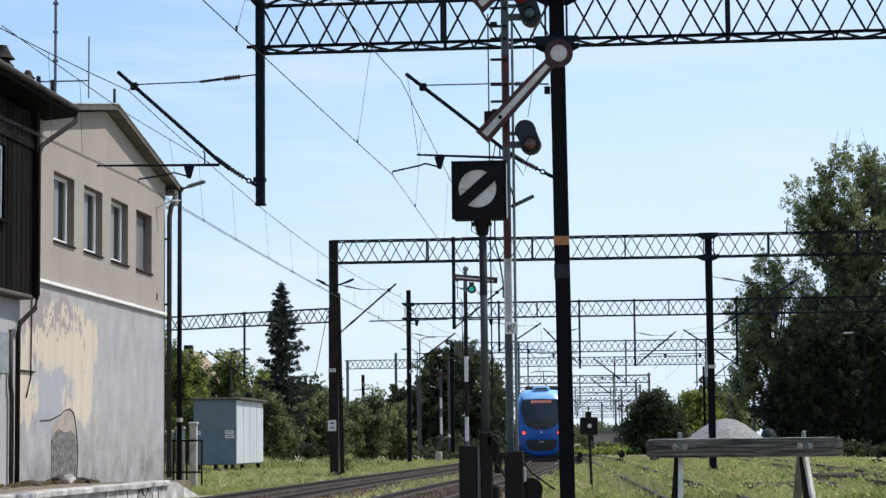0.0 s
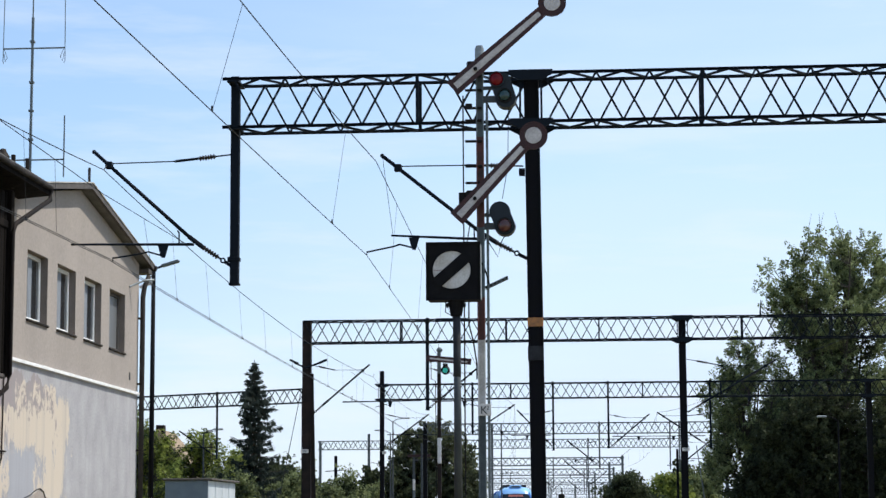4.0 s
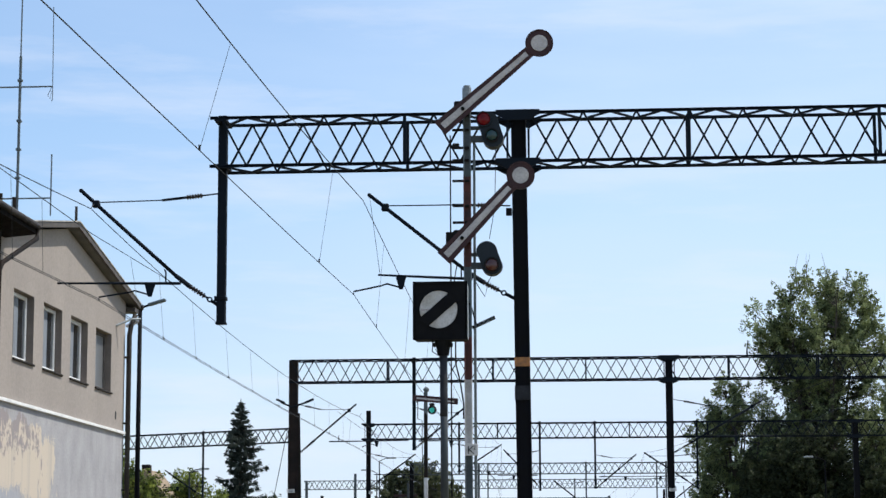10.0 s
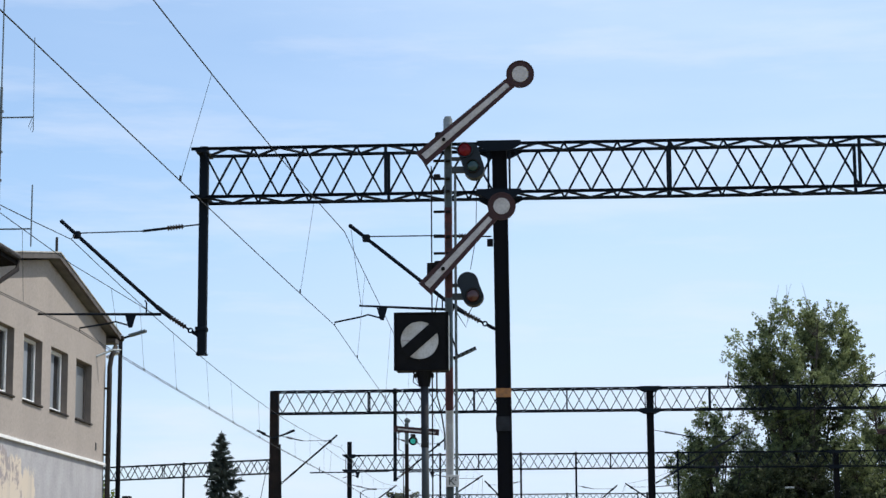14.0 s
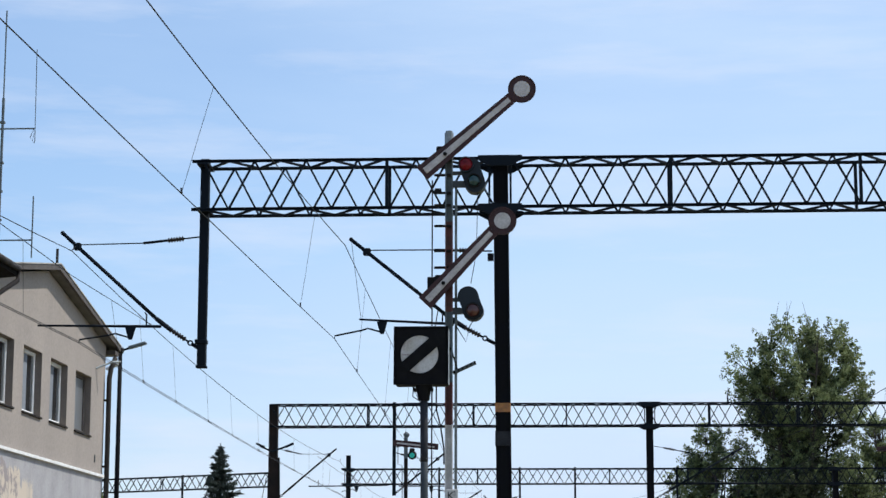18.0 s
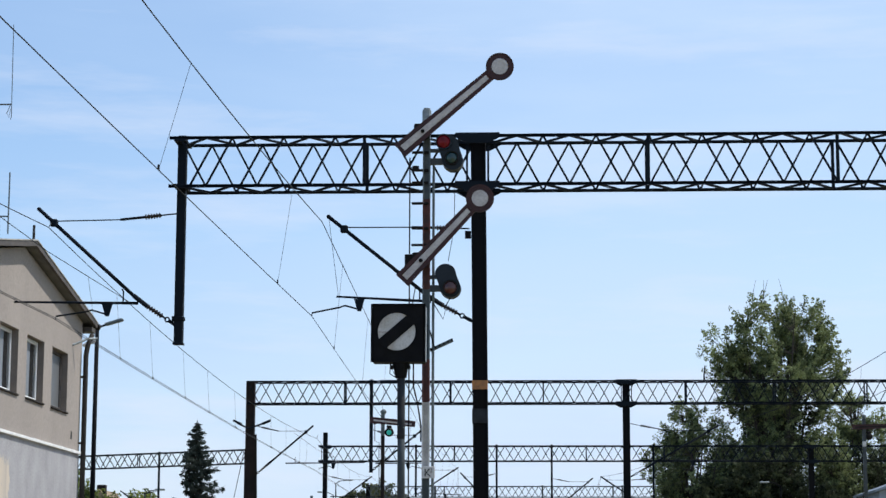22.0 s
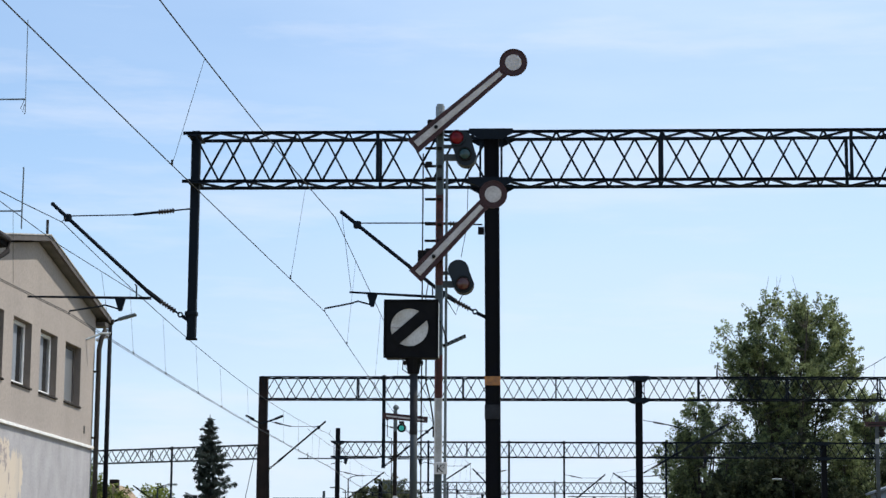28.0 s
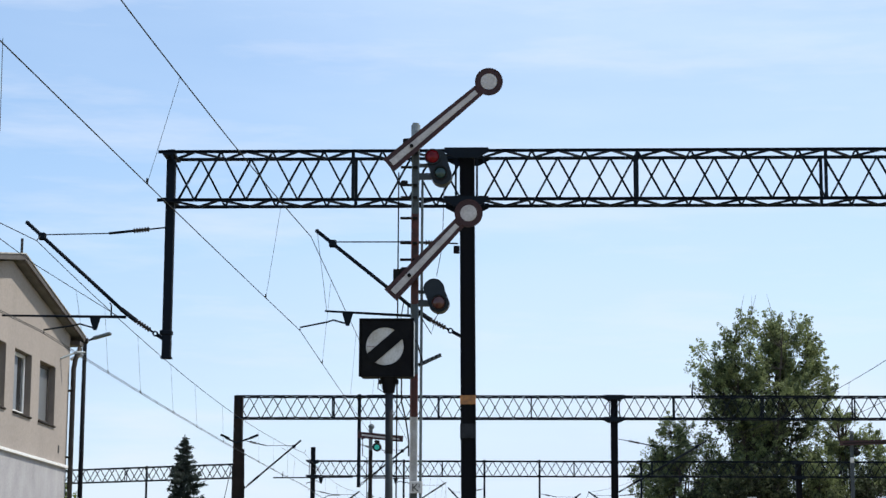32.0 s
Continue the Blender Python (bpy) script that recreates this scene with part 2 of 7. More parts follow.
# White enamel greyed because the arms are backlit: shade in the colour.
M_ARMWHITE = mat("backlit_arm_enamel", (0.47, 0.44, 0.435), 0.6, col2=(0.39, 0.36, 0.355), scale=7, grain=40, spec=0.25)
M_DISCWHITE = mat("dirty_disc_enamel", (0.50, 0.485, 0.48), 0.55, col2=(0.36, 0.33, 0.29), scale=4.5, contrast=0.4, grain=40, spec=0.3)
M_HOUSE = mat("pale_grey_blue_sheet", (0.21, 0.25, 0.31), 0.7, col2=(0.17, 0.20, 0.25), scale=1.2)
M_PIPE = mat("weathered_zinc_pipe", (0.052, 0.047, 0.044), 0.6, col2=(0.028, 0.024, 0.022), scale=5, stretch=(1, 1, 0.2), spec=0.15)
M_TILE = mat("sunlit_clay_tiles", (0.36, 0.27, 0.17), 0.85, col2=(0.13, 0.09, 0.055), scale=7, contrast=0.8, grain=20)
M_LUMP = mat("dark_rubble", (0.075, 0.062, 0.055), 0.95, col2=(0.02, 0.018, 0.017), scale=9, grain=40, bump=0.8)
M_SHEET = mat("dull_plastic_sheet", (0.018, 0.027, 0.036), 0.75, col2=(0.010, 0.015, 0.020), scale=5, spec=0.2)
M_BOLT = mat("weathered_bolt", (0.30, 0.285, 0.265), 0.6, metal=0.2, col2=(0.13, 0.11, 0.095), scale=20)
M_CLIP = mat("dusty_rail_fastening", (0.34, 0.31, 0.28), 0.8, col2=(0.16, 0.13, 0.11), scale=8)
M_PALERING = mat("worn_grey_ring", (0.028, 0.030, 0.036), 0.7, col2=(0.016, 0.016, 0.019), scale=6, spec=0.15)
# Dark steel lightened a little: distance haze is in the colour.
M_FARSTEEL = mat("haze_tinted_dark_steel", (0.022, 0.030, 0.036), 0.7, col2=(0.016, 0.021, 0.026), scale=3, grain=40, spec=0.15)
M_LENS_RED = mat("red_lens", (0.15, 0.002, 0.006), 0.1, col2=(0.065, 0.001, 0.003), scale=9, bump=0, spec=0.22, emit=0.042)
M_LENS_GREEN = mat("green_lens", (0.008, 0.045, 0.045), 0.12, col2=(0.005, 0.03, 0.03), scale=3, bump=0, spec=0.6)
M_LENS_ORANGE = mat("amber_lens", (0.10, 0.022, 0.016), 0.15, col2=(0.05, 0.014, 0.012), scale=3, bump=0, spec=0.6)
M_GREENLIT = mat("lit_green_lamp", (0.02, 0.42, 0.33), 0.3, bump=0, emit=0.22)
M_REDLIT = mat("lit_tail_lamp", (1.0, 0.04, 0.03), 0.3, bump=0, emit=3.0)
M_LAMPCASE = mat("grey_green_lamp_case", (0.010, 0.016, 0.024), 0.5, col2=(0.006, 0.011, 0.016), scale=5, spec=0.25)
M_BLACKTXT = mat("black_lettering", (0.02, 0.02, 0.02), 0.6, bump=0)
M_SIGNBLACK = mat("black_sign_paint", (0.0045, 0.0045, 0.006), 0.7, col2=(0.008, 0.008, 0.009), scale=6, spec=0.1)
M_PLASTER_UP = mat("beige_render", (0.322, 0.278, 0.244), 0.92, col2=(0.264, 0.231, 0.206), scale=0.7, contrast=0.9, grain=35, bump=0.25, stretch=(1, 1, 0.5))
M_PLASTER_LOW = wall_mat("peeling_grey_plaster", (0.375, 0.364, 0.374), (0.52, 0.445, 0.36), (0.27, 0.235, 0.232))
M_PLASTER_GREY = mat("plain_grey_plaster", (0.39, 0.385, 0.39), 0.92, col2=(0.28, 0.275, 0.28), scale=1.1, contrast=0.9, grain=25, bump=0.3, stretch=(1, 1, 0.35))
M_PEEL = mat("bared_undercoat", (0.37, 0.315, 0.27), 0.95, col2=(0.24, 0.205, 0.18), scale=2.5, contrast=0.8, grain=25, bump=0.3)
M_BAREBRICK = mat("bared_rubble", (0.235, 0.22, 0.205), 0.95, col2=(0.03, 0.029, 0.030), scale=8.5, contrast=0.8, grain=30, bump=0.9)
M_BAND = mat("white_string_course", (0.75, 0.74, 0.72), 0.8, scale=3, col2=(0.62, 0.61, 0.60))
M_TIMBER = mat("black_stained_timber", (0.013, 0.0105, 0.009), 0.9, col2=(0.0035, 0.003, 0.003), scale=5, grain=30, stretch=(1, 1, 0.12), bump=0.4, rand=0.5, spec=0.05)
M_ROOF = mat("grey_roofing_felt", (0.15, 0.145, 0.14), 0.9, col2=(0.10, 0.097, 0.095), scale=2)
M_FASCIA = mat("grey_fascia", (0.085, 0.072, 0.064), 0.8, col2=(0.05, 0.043, 0.039), scale=3)
M_ZINC = mat("dark_zinc_gutter", (0.044, 0.036, 0.031), 0.7, col2=(0.014, 0.012, 0.011), scale=4, spec=0.08)
M_PVC = mat("white_window_frame", (0.78, 0.78, 0.77), 0.4, col2=(0.7, 0.7, 0.69), scale=3, bump=0)
# Render darker than the wall: the recess's shade is in the colour.
M_REVEAL = mat("window_reveal_shaded_render", (0.215, 0.18, 0.155), 0.9, col2=(0.17, 0.145, 0.125), scale=2)
M_GLASS = glass_mat("window_glass", (0.012, 0.014, 0.017), 0.08)
M_GLASS_GREY = glass_mat("dusty_window_glass", (0.14, 0.145, 0.15), 0.3)
# Pale cloth colour that also holds the sky's reflection in the panes.
M_CURTAIN_GLEAM = mat("pale_curtain_and_sky_gleam", (0.22, 0.245, 0.28), 0.9, scale=6, stretch=(1, 4, 0.2))
M_HUTDOOR = mat("blue_grey_door_paint", (0.080, 0.120, 0.155), 0.5, col2=(0.062, 0.098, 0.13), scale=2, grain=25)
M_HUT = mat("grey_blue_sheet_metal", (0.095, 0.125, 0.155), 0.5, col2=(0.075, 0.10, 0.13), scale=2, grain=25)
# Far paler than M_HUT: sunlight on the hut's side is in the colour.
M_HUTSIDE = mat("sunlit_sheet_metal", (0.52, 0.55, 0.58), 0.5, col2=(0.40, 0.44, 0.48), scale=2, stretch=(1, 1, 0.2))
M_CONC = mat("weathered_concrete", (0.42, 0.40, 0.37), 0.95, col2=(0.28, 0.265, 0.245), scale=4, grain=40, bump=0.4)
M_LIME = mat("whitewashed_concrete", (0.54, 0.525, 0.51), 0.9, col2=(0.22, 0.205, 0.185), scale=2.4, contrast=0.6, grain=40, bump=0.4, rand=0.15)
M_PLATFORM = mat("platform_gravel", (0.20, 0.155, 0.115), 0.95, col2=(0.10, 0.085, 0.055), scale=2, grain=50, bump=0.5)
M_RAILTOP = mat("rusty_rail_steel", (0.040, 0.024, 0.018), 0.8, col2=(0.022, 0.015, 0.013), scale=5)
M_RAILHEAD = mat("worn_rail_steel", (0.36, 0.33, 0.32), 0.35, metal=0.5, col2=(0.28, 0.25, 0.24), scale=5)
M_SLEEPER = mat("dark_sleeper", (0.095, 0.062, 0.042), 0.95, col2=(0.04, 0.028, 0.02), scale=6, rand=0.3)
M_BALLAST = mat("stained_ballast", (0.15, 0.108, 0.078), 0.95, col2=(0.06, 0.042, 0.032), scale=7, contrast=0.5, grain=10, bump=1.0)
M_STONE = mat("ballast_stone", (0.15, 0.105, 0.075), 0.95, col2=(0.05, 0.036, 0.027), scale=3, contrast=0.4, grain=12)
M_OLDWOOD = mat("weathered_grey_timber", (0.15, 0.137, 0.128), 0.9, col2=(0.014, 0.012, 0.011), scale=24, contrast=0.5, grain=60, stretch=(0.06, 1, 1), bump=0.9)
M_PILE = mat("crushed_stone", (0.27, 0.262, 0.255), 0.95, col2=(0.17, 0.165, 0.16), scale=5, grain=7, bump=0.8)
M_BARK = mat("tree_bark", (0.07, 0.055, 0.042), 0.95, col2=(0.03, 0.025, 0.02), scale=4, stretch=(1, 1, 0.2))
M_BLUE = mat("train_blue_paint", (0.004, 0.085, 0.36), 0.28, col2=(0.003, 0.070, 0.31), scale=1, bump=0, spec=0.4)
# Light blue paint, brightened for the skylight on the train's roof.
M_LTBLUE = mat("train_light_blue_paint", (0.28, 0.52, 0.85), 0.3, col2=(0.20, 0.42, 0.76), scale=1, bump=0)
M_TRAINGLASS = mat("train_windscreen", (0.020, 0.028, 0.042), 0.12, col2=(0.010, 0.014, 0.022), scale=1, bump=0, spec=0.35)
M_TRAINDARK = mat("train_underframe", (0.015, 0.015, 0.017), 0.6)
M_LED = mat("amber_display", (0.50, 0.16, 0.12), 0.4, bump=0, emit=0.06)
# The two colours hold the crown's highlights and its shade.
M_LEAF_POPLAR = leaf_mat("poplar_leaves", (0.335, 0.385, 0.175), (0.048, 0.067, 0.036))
M_LEAF_BUSH = leaf_mat("bush_leaves", (0.33, 0.38, 0.085), (0.035, 0.058, 0.020))
# Dark leaf colour that stands for shade inside crowns and under the trees.
M_LEAF_DARK = leaf_mat("shade_dark_leaves", (0.078, 0.094, 0.046), (0.016, 0.023, 0.013))
# Wide span of colour: lit tips and dark insides are put into it.
M_LEAF_MID = leaf_mat("dull_green_leaves", (0.27, 0.31, 0.135), (0.022, 0.034, 0.018))
M_NEEDLE = leaf_mat("spruce_needles", (0.050, 0.066, 0.056), (0.012, 0.020, 0.018))
M_LEAF_ELM = leaf_mat("dusky_leaves", (0.15, 0.165, 0.082), (0.040, 0.050, 0.030))
M_GRASS = leaf_mat("grass_blades", (0.44, 0.45, 0.18), (0.24, 0.28, 0.10))
M_LEAF_WEED = leaf_mat("weed_leaves", (0.43, 0.44, 0.16), (0.19, 0.23, 0.075))
M_DOCK = leaf_mat("dock_seed", (0.19, 0.095, 0.06), (0.11, 0.06, 0.04))
M_DRYLEAF = leaf_mat("withered_leaves", (0.26, 0.20, 0.11), (0.10, 0.085, 0.05))
M_DRYGRASS = leaf_mat("dry_grass_blades", (0.46, 0.38, 0.22), (0.28, 0.22, 0.12))


def ground_mat():
    m = mat("meadow", (0.25, 0.25, 0.10), 0.95, col2=(0.27, 0.215, 0.135), scale=0.3, contrast=0.5, grain=8, bump=0.6)
    return m


M_GROUND = ground_mat()


# ---- builders ----
class Shape:
    """Collects boxes, bars and tubes into one mesh."""

    def __init__(self):
        self.v, self.f = [], []

    def add(self, verts, faces):
        k = len(self.v)
        self.v += [tuple(p) for p in verts]
        self.f += [tuple(i + k for i in f) for f in faces]
        return self

    def box(self, c, s, m=None, b=0.0):
        """A box of size s round c, with its edges cut by b."""
        x, y, z = (d / 2 for d in s)
        if not b:
            vs = [Vector((i * x, j * y, k * z)) for i in (-1, 1) for j in (-1, 1) for k in (-1, 1)]
            fs = [(0, 1, 3, 2), (4, 6, 7, 5), (0, 4, 5, 1), (2, 3, 7, 6), (0, 2, 6, 4), (1, 5, 7, 3)]
        else:
            bm = bmesh.new()
            bmesh.ops.create_cube(bm, size=1, matrix=Matrix.Diagonal((*s, 1)))
            bmesh.ops.bevel(bm, geom=bm.edges[:], offset=b, segments=1, affect="EDGES")
            bm.verts.index_update()
            vs, fs = [v.co.copy() for v in bm.verts], [tuple(v.index for v in f.verts) for f in bm.faces]
            bm.free()
        m = Matrix.Translation(c) @ (m.to_4x4() if m else Matrix())
        return self.add([m @ v for v in vs], fs)

    def bar(self, p, q, w, d=None, up=(0, 0, 1)):
        """A straight bar from p to q, w wide and d deep."""
        p, q = Vector(p), Vector(q)
        d = w if d is None else d
        a = (q - p).normalized()
        u = Vector(up)
        if abs(a.dot(u)) > 0.98:
            u = Vector((0, 1, 0))
        s = a.cross(u).normalized()
        u = s.cross(a)
        vs = [e + s * i * w / 2 + u * j * d / 2 for e in (p, q) for i, j in ((-1, -1), (1, -1), (1, 1), (-1, 1))]
        return self.add(vs, [(0, 1, 2, 3), (7, 6, 5, 4), (0, 4, 5, 1), (1, 5, 6, 2), (2, 6, 7, 3), (3, 7, 4, 0)])

    def tube(self, pts, r, n=8, r2=None):
        """A round tube along pts, from radius r to r2."""
        pts = [Vector(p) for p in pts]
        r2 = r if r2 is None else r2
        rings = []
        for i, p in enumerate(pts):
            a = (pts[min(i + 1, len(pts) - 1)] - pts[max(i - 1, 0)]).normalized()
            u = Vector((0, 0, 1)) if abs(a.z) < 0.9 else Vector((1, 0, 0))
            s = a.cross(u).normalized()
            u = s.cross(a)
            rr = r + (r2 - r) * i / (len(pts) - 1)
            rings += [p + (s * math.cos(k * math.tau / n) + u * math.sin(k * math.tau / n)) * rr for k in range(n)]
        fs = [(i * n + k, i * n + (k + 1) % n, (i + 1) * n + (k + 1) % n, (i + 1) * n + k) for i in range(len(pts) - 1) for k in range(n)]
        fs += [tuple(range(n))[::-1], tuple(range((len(pts) - 1) * n, len(pts) * n))]
        return self.add(rings, fs)

    def lathe(self, p, q, radii, n=10):
        """A turned body from p to q, with its radii at even steps."""
        p, q = Vector(p), Vector(q)
        a = (q - p).normalized()
        u = Vector((0, 0, 1)) if abs(a.z) < 0.9 else Vector((1, 0, 0))
        s = a.cross(u).normalized()
        u = s.cross(a)
        m = len(radii)
        vs = [p.lerp(q, i / (m - 1)) + (s * math.cos(k * math.tau / n) + u * math.sin(k * math.tau / n)) * r for i, r in enumerate(radii) for k in range(n)]
        fs = [(i * n + k, i * n + (k + 1) % n, (i + 1) * n + (k + 1) % n, (i + 1) * n + k) for i in range(m - 1) for k in range(n)]
        return self.add(vs, fs + [tuple(range(n))[::-1], tuple(range((m - 1) * n, m * n))])

    def disc(self, c, r, depth, n=32, r0=0.0):
        """A disc or ring in the x-z plane, its front at c, reaching depth back along y."""
        cx, cy, cz = c
        k = len(self.v)
        ring = [(math.cos(i * math.tau / n), math.sin(i * math.tau / n)) for i in range(n)]
        if r0:
            vs = [(cx + a * q, y, cz + b * q) for y in (cy, cy + depth) for q in (r, r0) for a, b in ring]
            fs = []
            for i in range(n):
                j = (i + 1) % n
                fs += [(i, n + i, n + j, j), (2 * n + i, 2 * n + j, 3 * n + j, 3 * n + i), (i, j, 2 * n + j, 2 * n + i), (n + i, 3 * n + i, 3 * n + j, n + j)]
        else:
            vs = [(cx + a * r, y, cz + b * r) for y in (cy, cy + depth) for a, b in ring]
            fs = [tuple(range(n)), tuple(range(2 * n - 1, n - 1, -1))] + [(i, n + i, n + (i + 1) % n, (i + 1) % n) for i in range(n)]
        return self.add(vs, fs)

    def prism(self, outline, y0, y1):
        """An outline of (x, z) drawn from y0 to y1."""
        n = len(outline)
        vs = [(x, y, z) for y in (y0, y1) for x, z in outline]
        return self.add(vs, [tuple(range(n)), tuple(range(2 * n - 1, n - 1, -1))] + [(i, n + i, n + (i + 1) % n, (i + 1) % n) for i in range(n)])

    def prism_x(self, outline, x0, x1):
        """An outline of (y, z) drawn from x0 to x1."""
        n = len(outline)
        vs = [(x, y, z) for x in (x0, x1) for y, z in outline]
        return self.add(vs, [tuple(range(n)), tuple(range(2 * n - 1, n - 1, -1))] + [(i, n + i, n + (i + 1) % n, (i + 1) % n) for i in range(n)])

    def mesh(self, name, smooth=False):
        me = bpy.data.meshes.new(name)
        me.from_pydata(self.v, [], self.f)
        bm = bmesh.new()
        bm.from_mesh(me)
        bmesh.ops.recalc_face_normals(bm, faces=bm.faces)
        bm.to_mesh(me)
        bm.free()
        if smooth:
            me.shade_smooth()
        return me


def part(name, shape, material, parent=None, label="", smooth=False, m=None):
    """One mesh object, under its thing or part."""
    me = shape if isinstance(shape, bpy.types.Mesh) else shape.mesh(name, smooth)
    if material and not me.materials:
        me.materials.append(material)
    ob = new(name, me)
    ob.parent = parent
    if m is not None:
        ob.matrix_basis = m
    if label:
        ob["label"] = label
    return ob


def thing(name, at=(0, 0, 0), label="", category="", group="", kind=""):
    ob = new(name)
    ob.location = at
    ob.empty_display_size = 0.2
    return tagged(ob, label, category, group, kind)


def raw_mesh(name, verts, faces_n, material):
    """A mesh of many equal polygons with faces_n corners each, in order."""
    verts = np.asarray(verts, dtype=np.float32).reshape(-1, 3)
    me = bpy.data.meshes.new(name)
    nf = len(verts) // faces_n
    me.vertices.add(len(verts))
    me.vertices.foreach_set("co", verts.ravel())
    me.loops.add(len(verts))
    me.loops.foreach_set("vertex_index", np.arange(len(verts), dtype=np.int32))
    me.polygons.add(nf)
    me.polygons.foreach_set("loop_start", np.arange(nf, dtype=np.int32) * faces_n)
    me.update()
    me.materials.append(material)
    return me


def bar_at(mesh, name, parent, p, q):
    """A bar mesh of unit length along x, laid from p to q (its length is that of the mesh)."""
    p, q = Vector(p), Vector(q)
    a = (q - p).normalized()
    ob = new(name, mesh)
    ob.parent = parent
    ob.matrix_basis = Matrix.Translation((p + q) / 2) @ a.to_track_quat("X", "Z").to_matrix().to_4x4()
    return ob


def put(name, shape, material, parent, label="", smooth=False):
    """A part whose shape is drawn in the place's own metres."""
    m = Matrix.Translation(-parent.location) if parent is not None and parent.parent is None else None
    return part(name, shape, material, parent, label, smooth, m)


# ---- ground ----
GROUND = 0.12
RAIL = 0.30


def sheet(xs, ys, height):
    vs = [(x, y, height(x, y)) for y in ys for x in xs]
    n = len(xs)
    return vs, [(j * n + i, j * n + i + 1, (j + 1) * n + i + 1, (j + 1) * n + i) for j in range(len(ys) - 1) for i in range(n - 1)]


def rise(x, y):
    bumps = 0.05 * noise.noise(Vector((x * 0.35, y * 0.18, 0))) + 0.03 * noise.noise(Vector((x * 1.3, y * 0.9, 4)))
    return GROUND - 0.03 + bumps


g_xs = [-2500, -900, -300, -120, -60] + [-40 + 0.8 * i for i in range(101)] + [60, 120, 300, 900, 2500]
g_ys = [-300, -100, -30, 0, 10] + [16 + 1.0 * i for i in range(130)] + [150, 160, 175, 190, 220, 260, 320, 450, 700, 1500, 3200]
sh = Shape()
sh.add(*sheet(g_xs, g_ys, rise))
tagged(part("ground", sh, M_GROUND, smooth=True), "rough grass and bare earth of the station yard", "ground", kind="structure")


# ---- tracks ----
def smoothstep(a, b, v):
    u = min(1, max(0, (v - a) / (b - a)))
    return u * u * (3 - 2 * u)


def track_a(y):
    return -8.0 + 0.35 * smoothstep(50, 100, y) - 0.6 * smoothstep(120, 300, y)


def track_b(y):
    return -4.3 + 0.35 * smoothstep(45, 75, y) - 1.1 * smoothstep(95, 135, y) - 10.2 * smoothstep(125, 310, y)


def track_c(y):
    return 1.73 - 0.0365 * (y - 33) - 3.0 * smoothstep(118, 260, y)


def track_d(y):
    return 7.2 - 0.5 * smoothstep(60, 200, y)


def make_track(label, line, y0, y1, y_parts, overgrown=False):
    """A track of two rails on sleepers, bedded in ballast, along x = line(y)."""
    t = thing("railway_track", (line(y0), y0, GROUND), label, "railway track", "station tracks")
    ys = [y0 + (y1 - y0) * (i / 90) ** 1.6 for i in range(91)]
    bed = Shape()
    k = 0.45 if overgrown else 1.0
    rim = ((-1.75 * k, -0.06), (-1.3 * k, 0.012), (0.0, 0.0), (1.3 * k, 0.012), (1.75 * k, -0.06))
    vs = [(line(y) + dx, y, GROUND + dz + 0.015 * noise.noise(Vector((dx * 2, y * 1.1, 7)))) for y in ys for dx, dz in rim]
    bed.add(vs, [(j * 5 + i, j * 5 + i + 1, j * 5 + 6 + i, j * 5 + 5 + i) for j in range(90) for i in range(4)])
    put("ballast_bed", bed, M_BALLAST, t, "brown-stained crushed stone ballast")
    prof = ((-0.065, 0), (0.065, 0), (0.065, 0.015), (0.012, 0.035), (0.012, 0.105), (0.036, 0.115), (0.036, 0.148), (-0.036, 0.148), (-0.036, 0.115), (-0.012, 0.105), (-0.012, 0.035), (-0.065, 0.015))
    n = len(prof)
    for side in (-0.7525, 0.7525):
        rail = Shape()
        vs = [(line(y) + side + px, y, RAIL - 0.148 + pz) for y in ys for px, pz in prof]
        rail.add(vs, [(j * n + i, j * n + (i + 1) % n, (j + 1) * n + (i + 1) % n, (j + 1) * n + i) for j in range(90) for i in range(n)])
        r = put("rail", rail, M_RAILTOP, t, "rusty rail with a worn head")
        if not overgrown:
            head = Shape()
            vs = [(line(y) + side + px, y, RAIL + pz) for y in ys for px, pz in ((-0.03, 0.0), (-0.026, 0.003), (0.026, 0.003), (0.03, 0.0))]
            head.add(vs, [(j * 4 + i, j * 4 + i + 1, j * 4 + 5 + i, j * 4 + 4 + i) for j in range(90) for i in range(3)])
            part("rail_head", head, M_RAILHEAD, r, "bright worn running surface", m=Matrix.Translation(-t.location))
    tie = Shape().box((0, 0, 0), (2.5, 0.24, 0.14), b=0.015).mesh("sleeper")
    tie.materials.append(M_SLEEPER)
    clip = Shape().box((0, 0, 0), (0.11, 0.13, 0.05), b=0.012).mesh("fastening")
    clip.materials.append(M_CLIP)
    y, far = y0 + 0.3, Shape()
    while y < y1:
        at = (line(y), y, RAIL - 0.238)
        if y_parts[0] < y < y_parts[1]:
            o = part("sleeper", tie, None, t, m=Matrix.Translation(Vector(at) - t.location) @ pose(0, 0, 0, 0, 0, random.uniform(-1, 1)))
            if not overgrown:
                for dx in (-0.87, 0.63):
                    part("fastening", clip, None, t, m=Matrix.Translation(Vector((line(y) + dx, y, RAIL - 0.135)) - t.location))
        else:
            far.box(at, (2.5, 0.24, 0.14))
        y += 0.62
    if far.v:
        tagged(put("sleepers", far, M_SLEEPER, t), kind="stuff")
    return t


make_track("main track of rusty rails on dark sleepers beside the platform", track_a, -20, 610, (38, 125))
make_track("main track on which the blue train leaves, curving away", track_b, -20, 610, (38, 118))
make_track("overgrown siding that ends at a timber buffer stop", track_c, 33, 240, (40, 118), True)
make_track("overgrown outer track beyond the buffer stop", track_d, 40, 240, (60, 66), True)


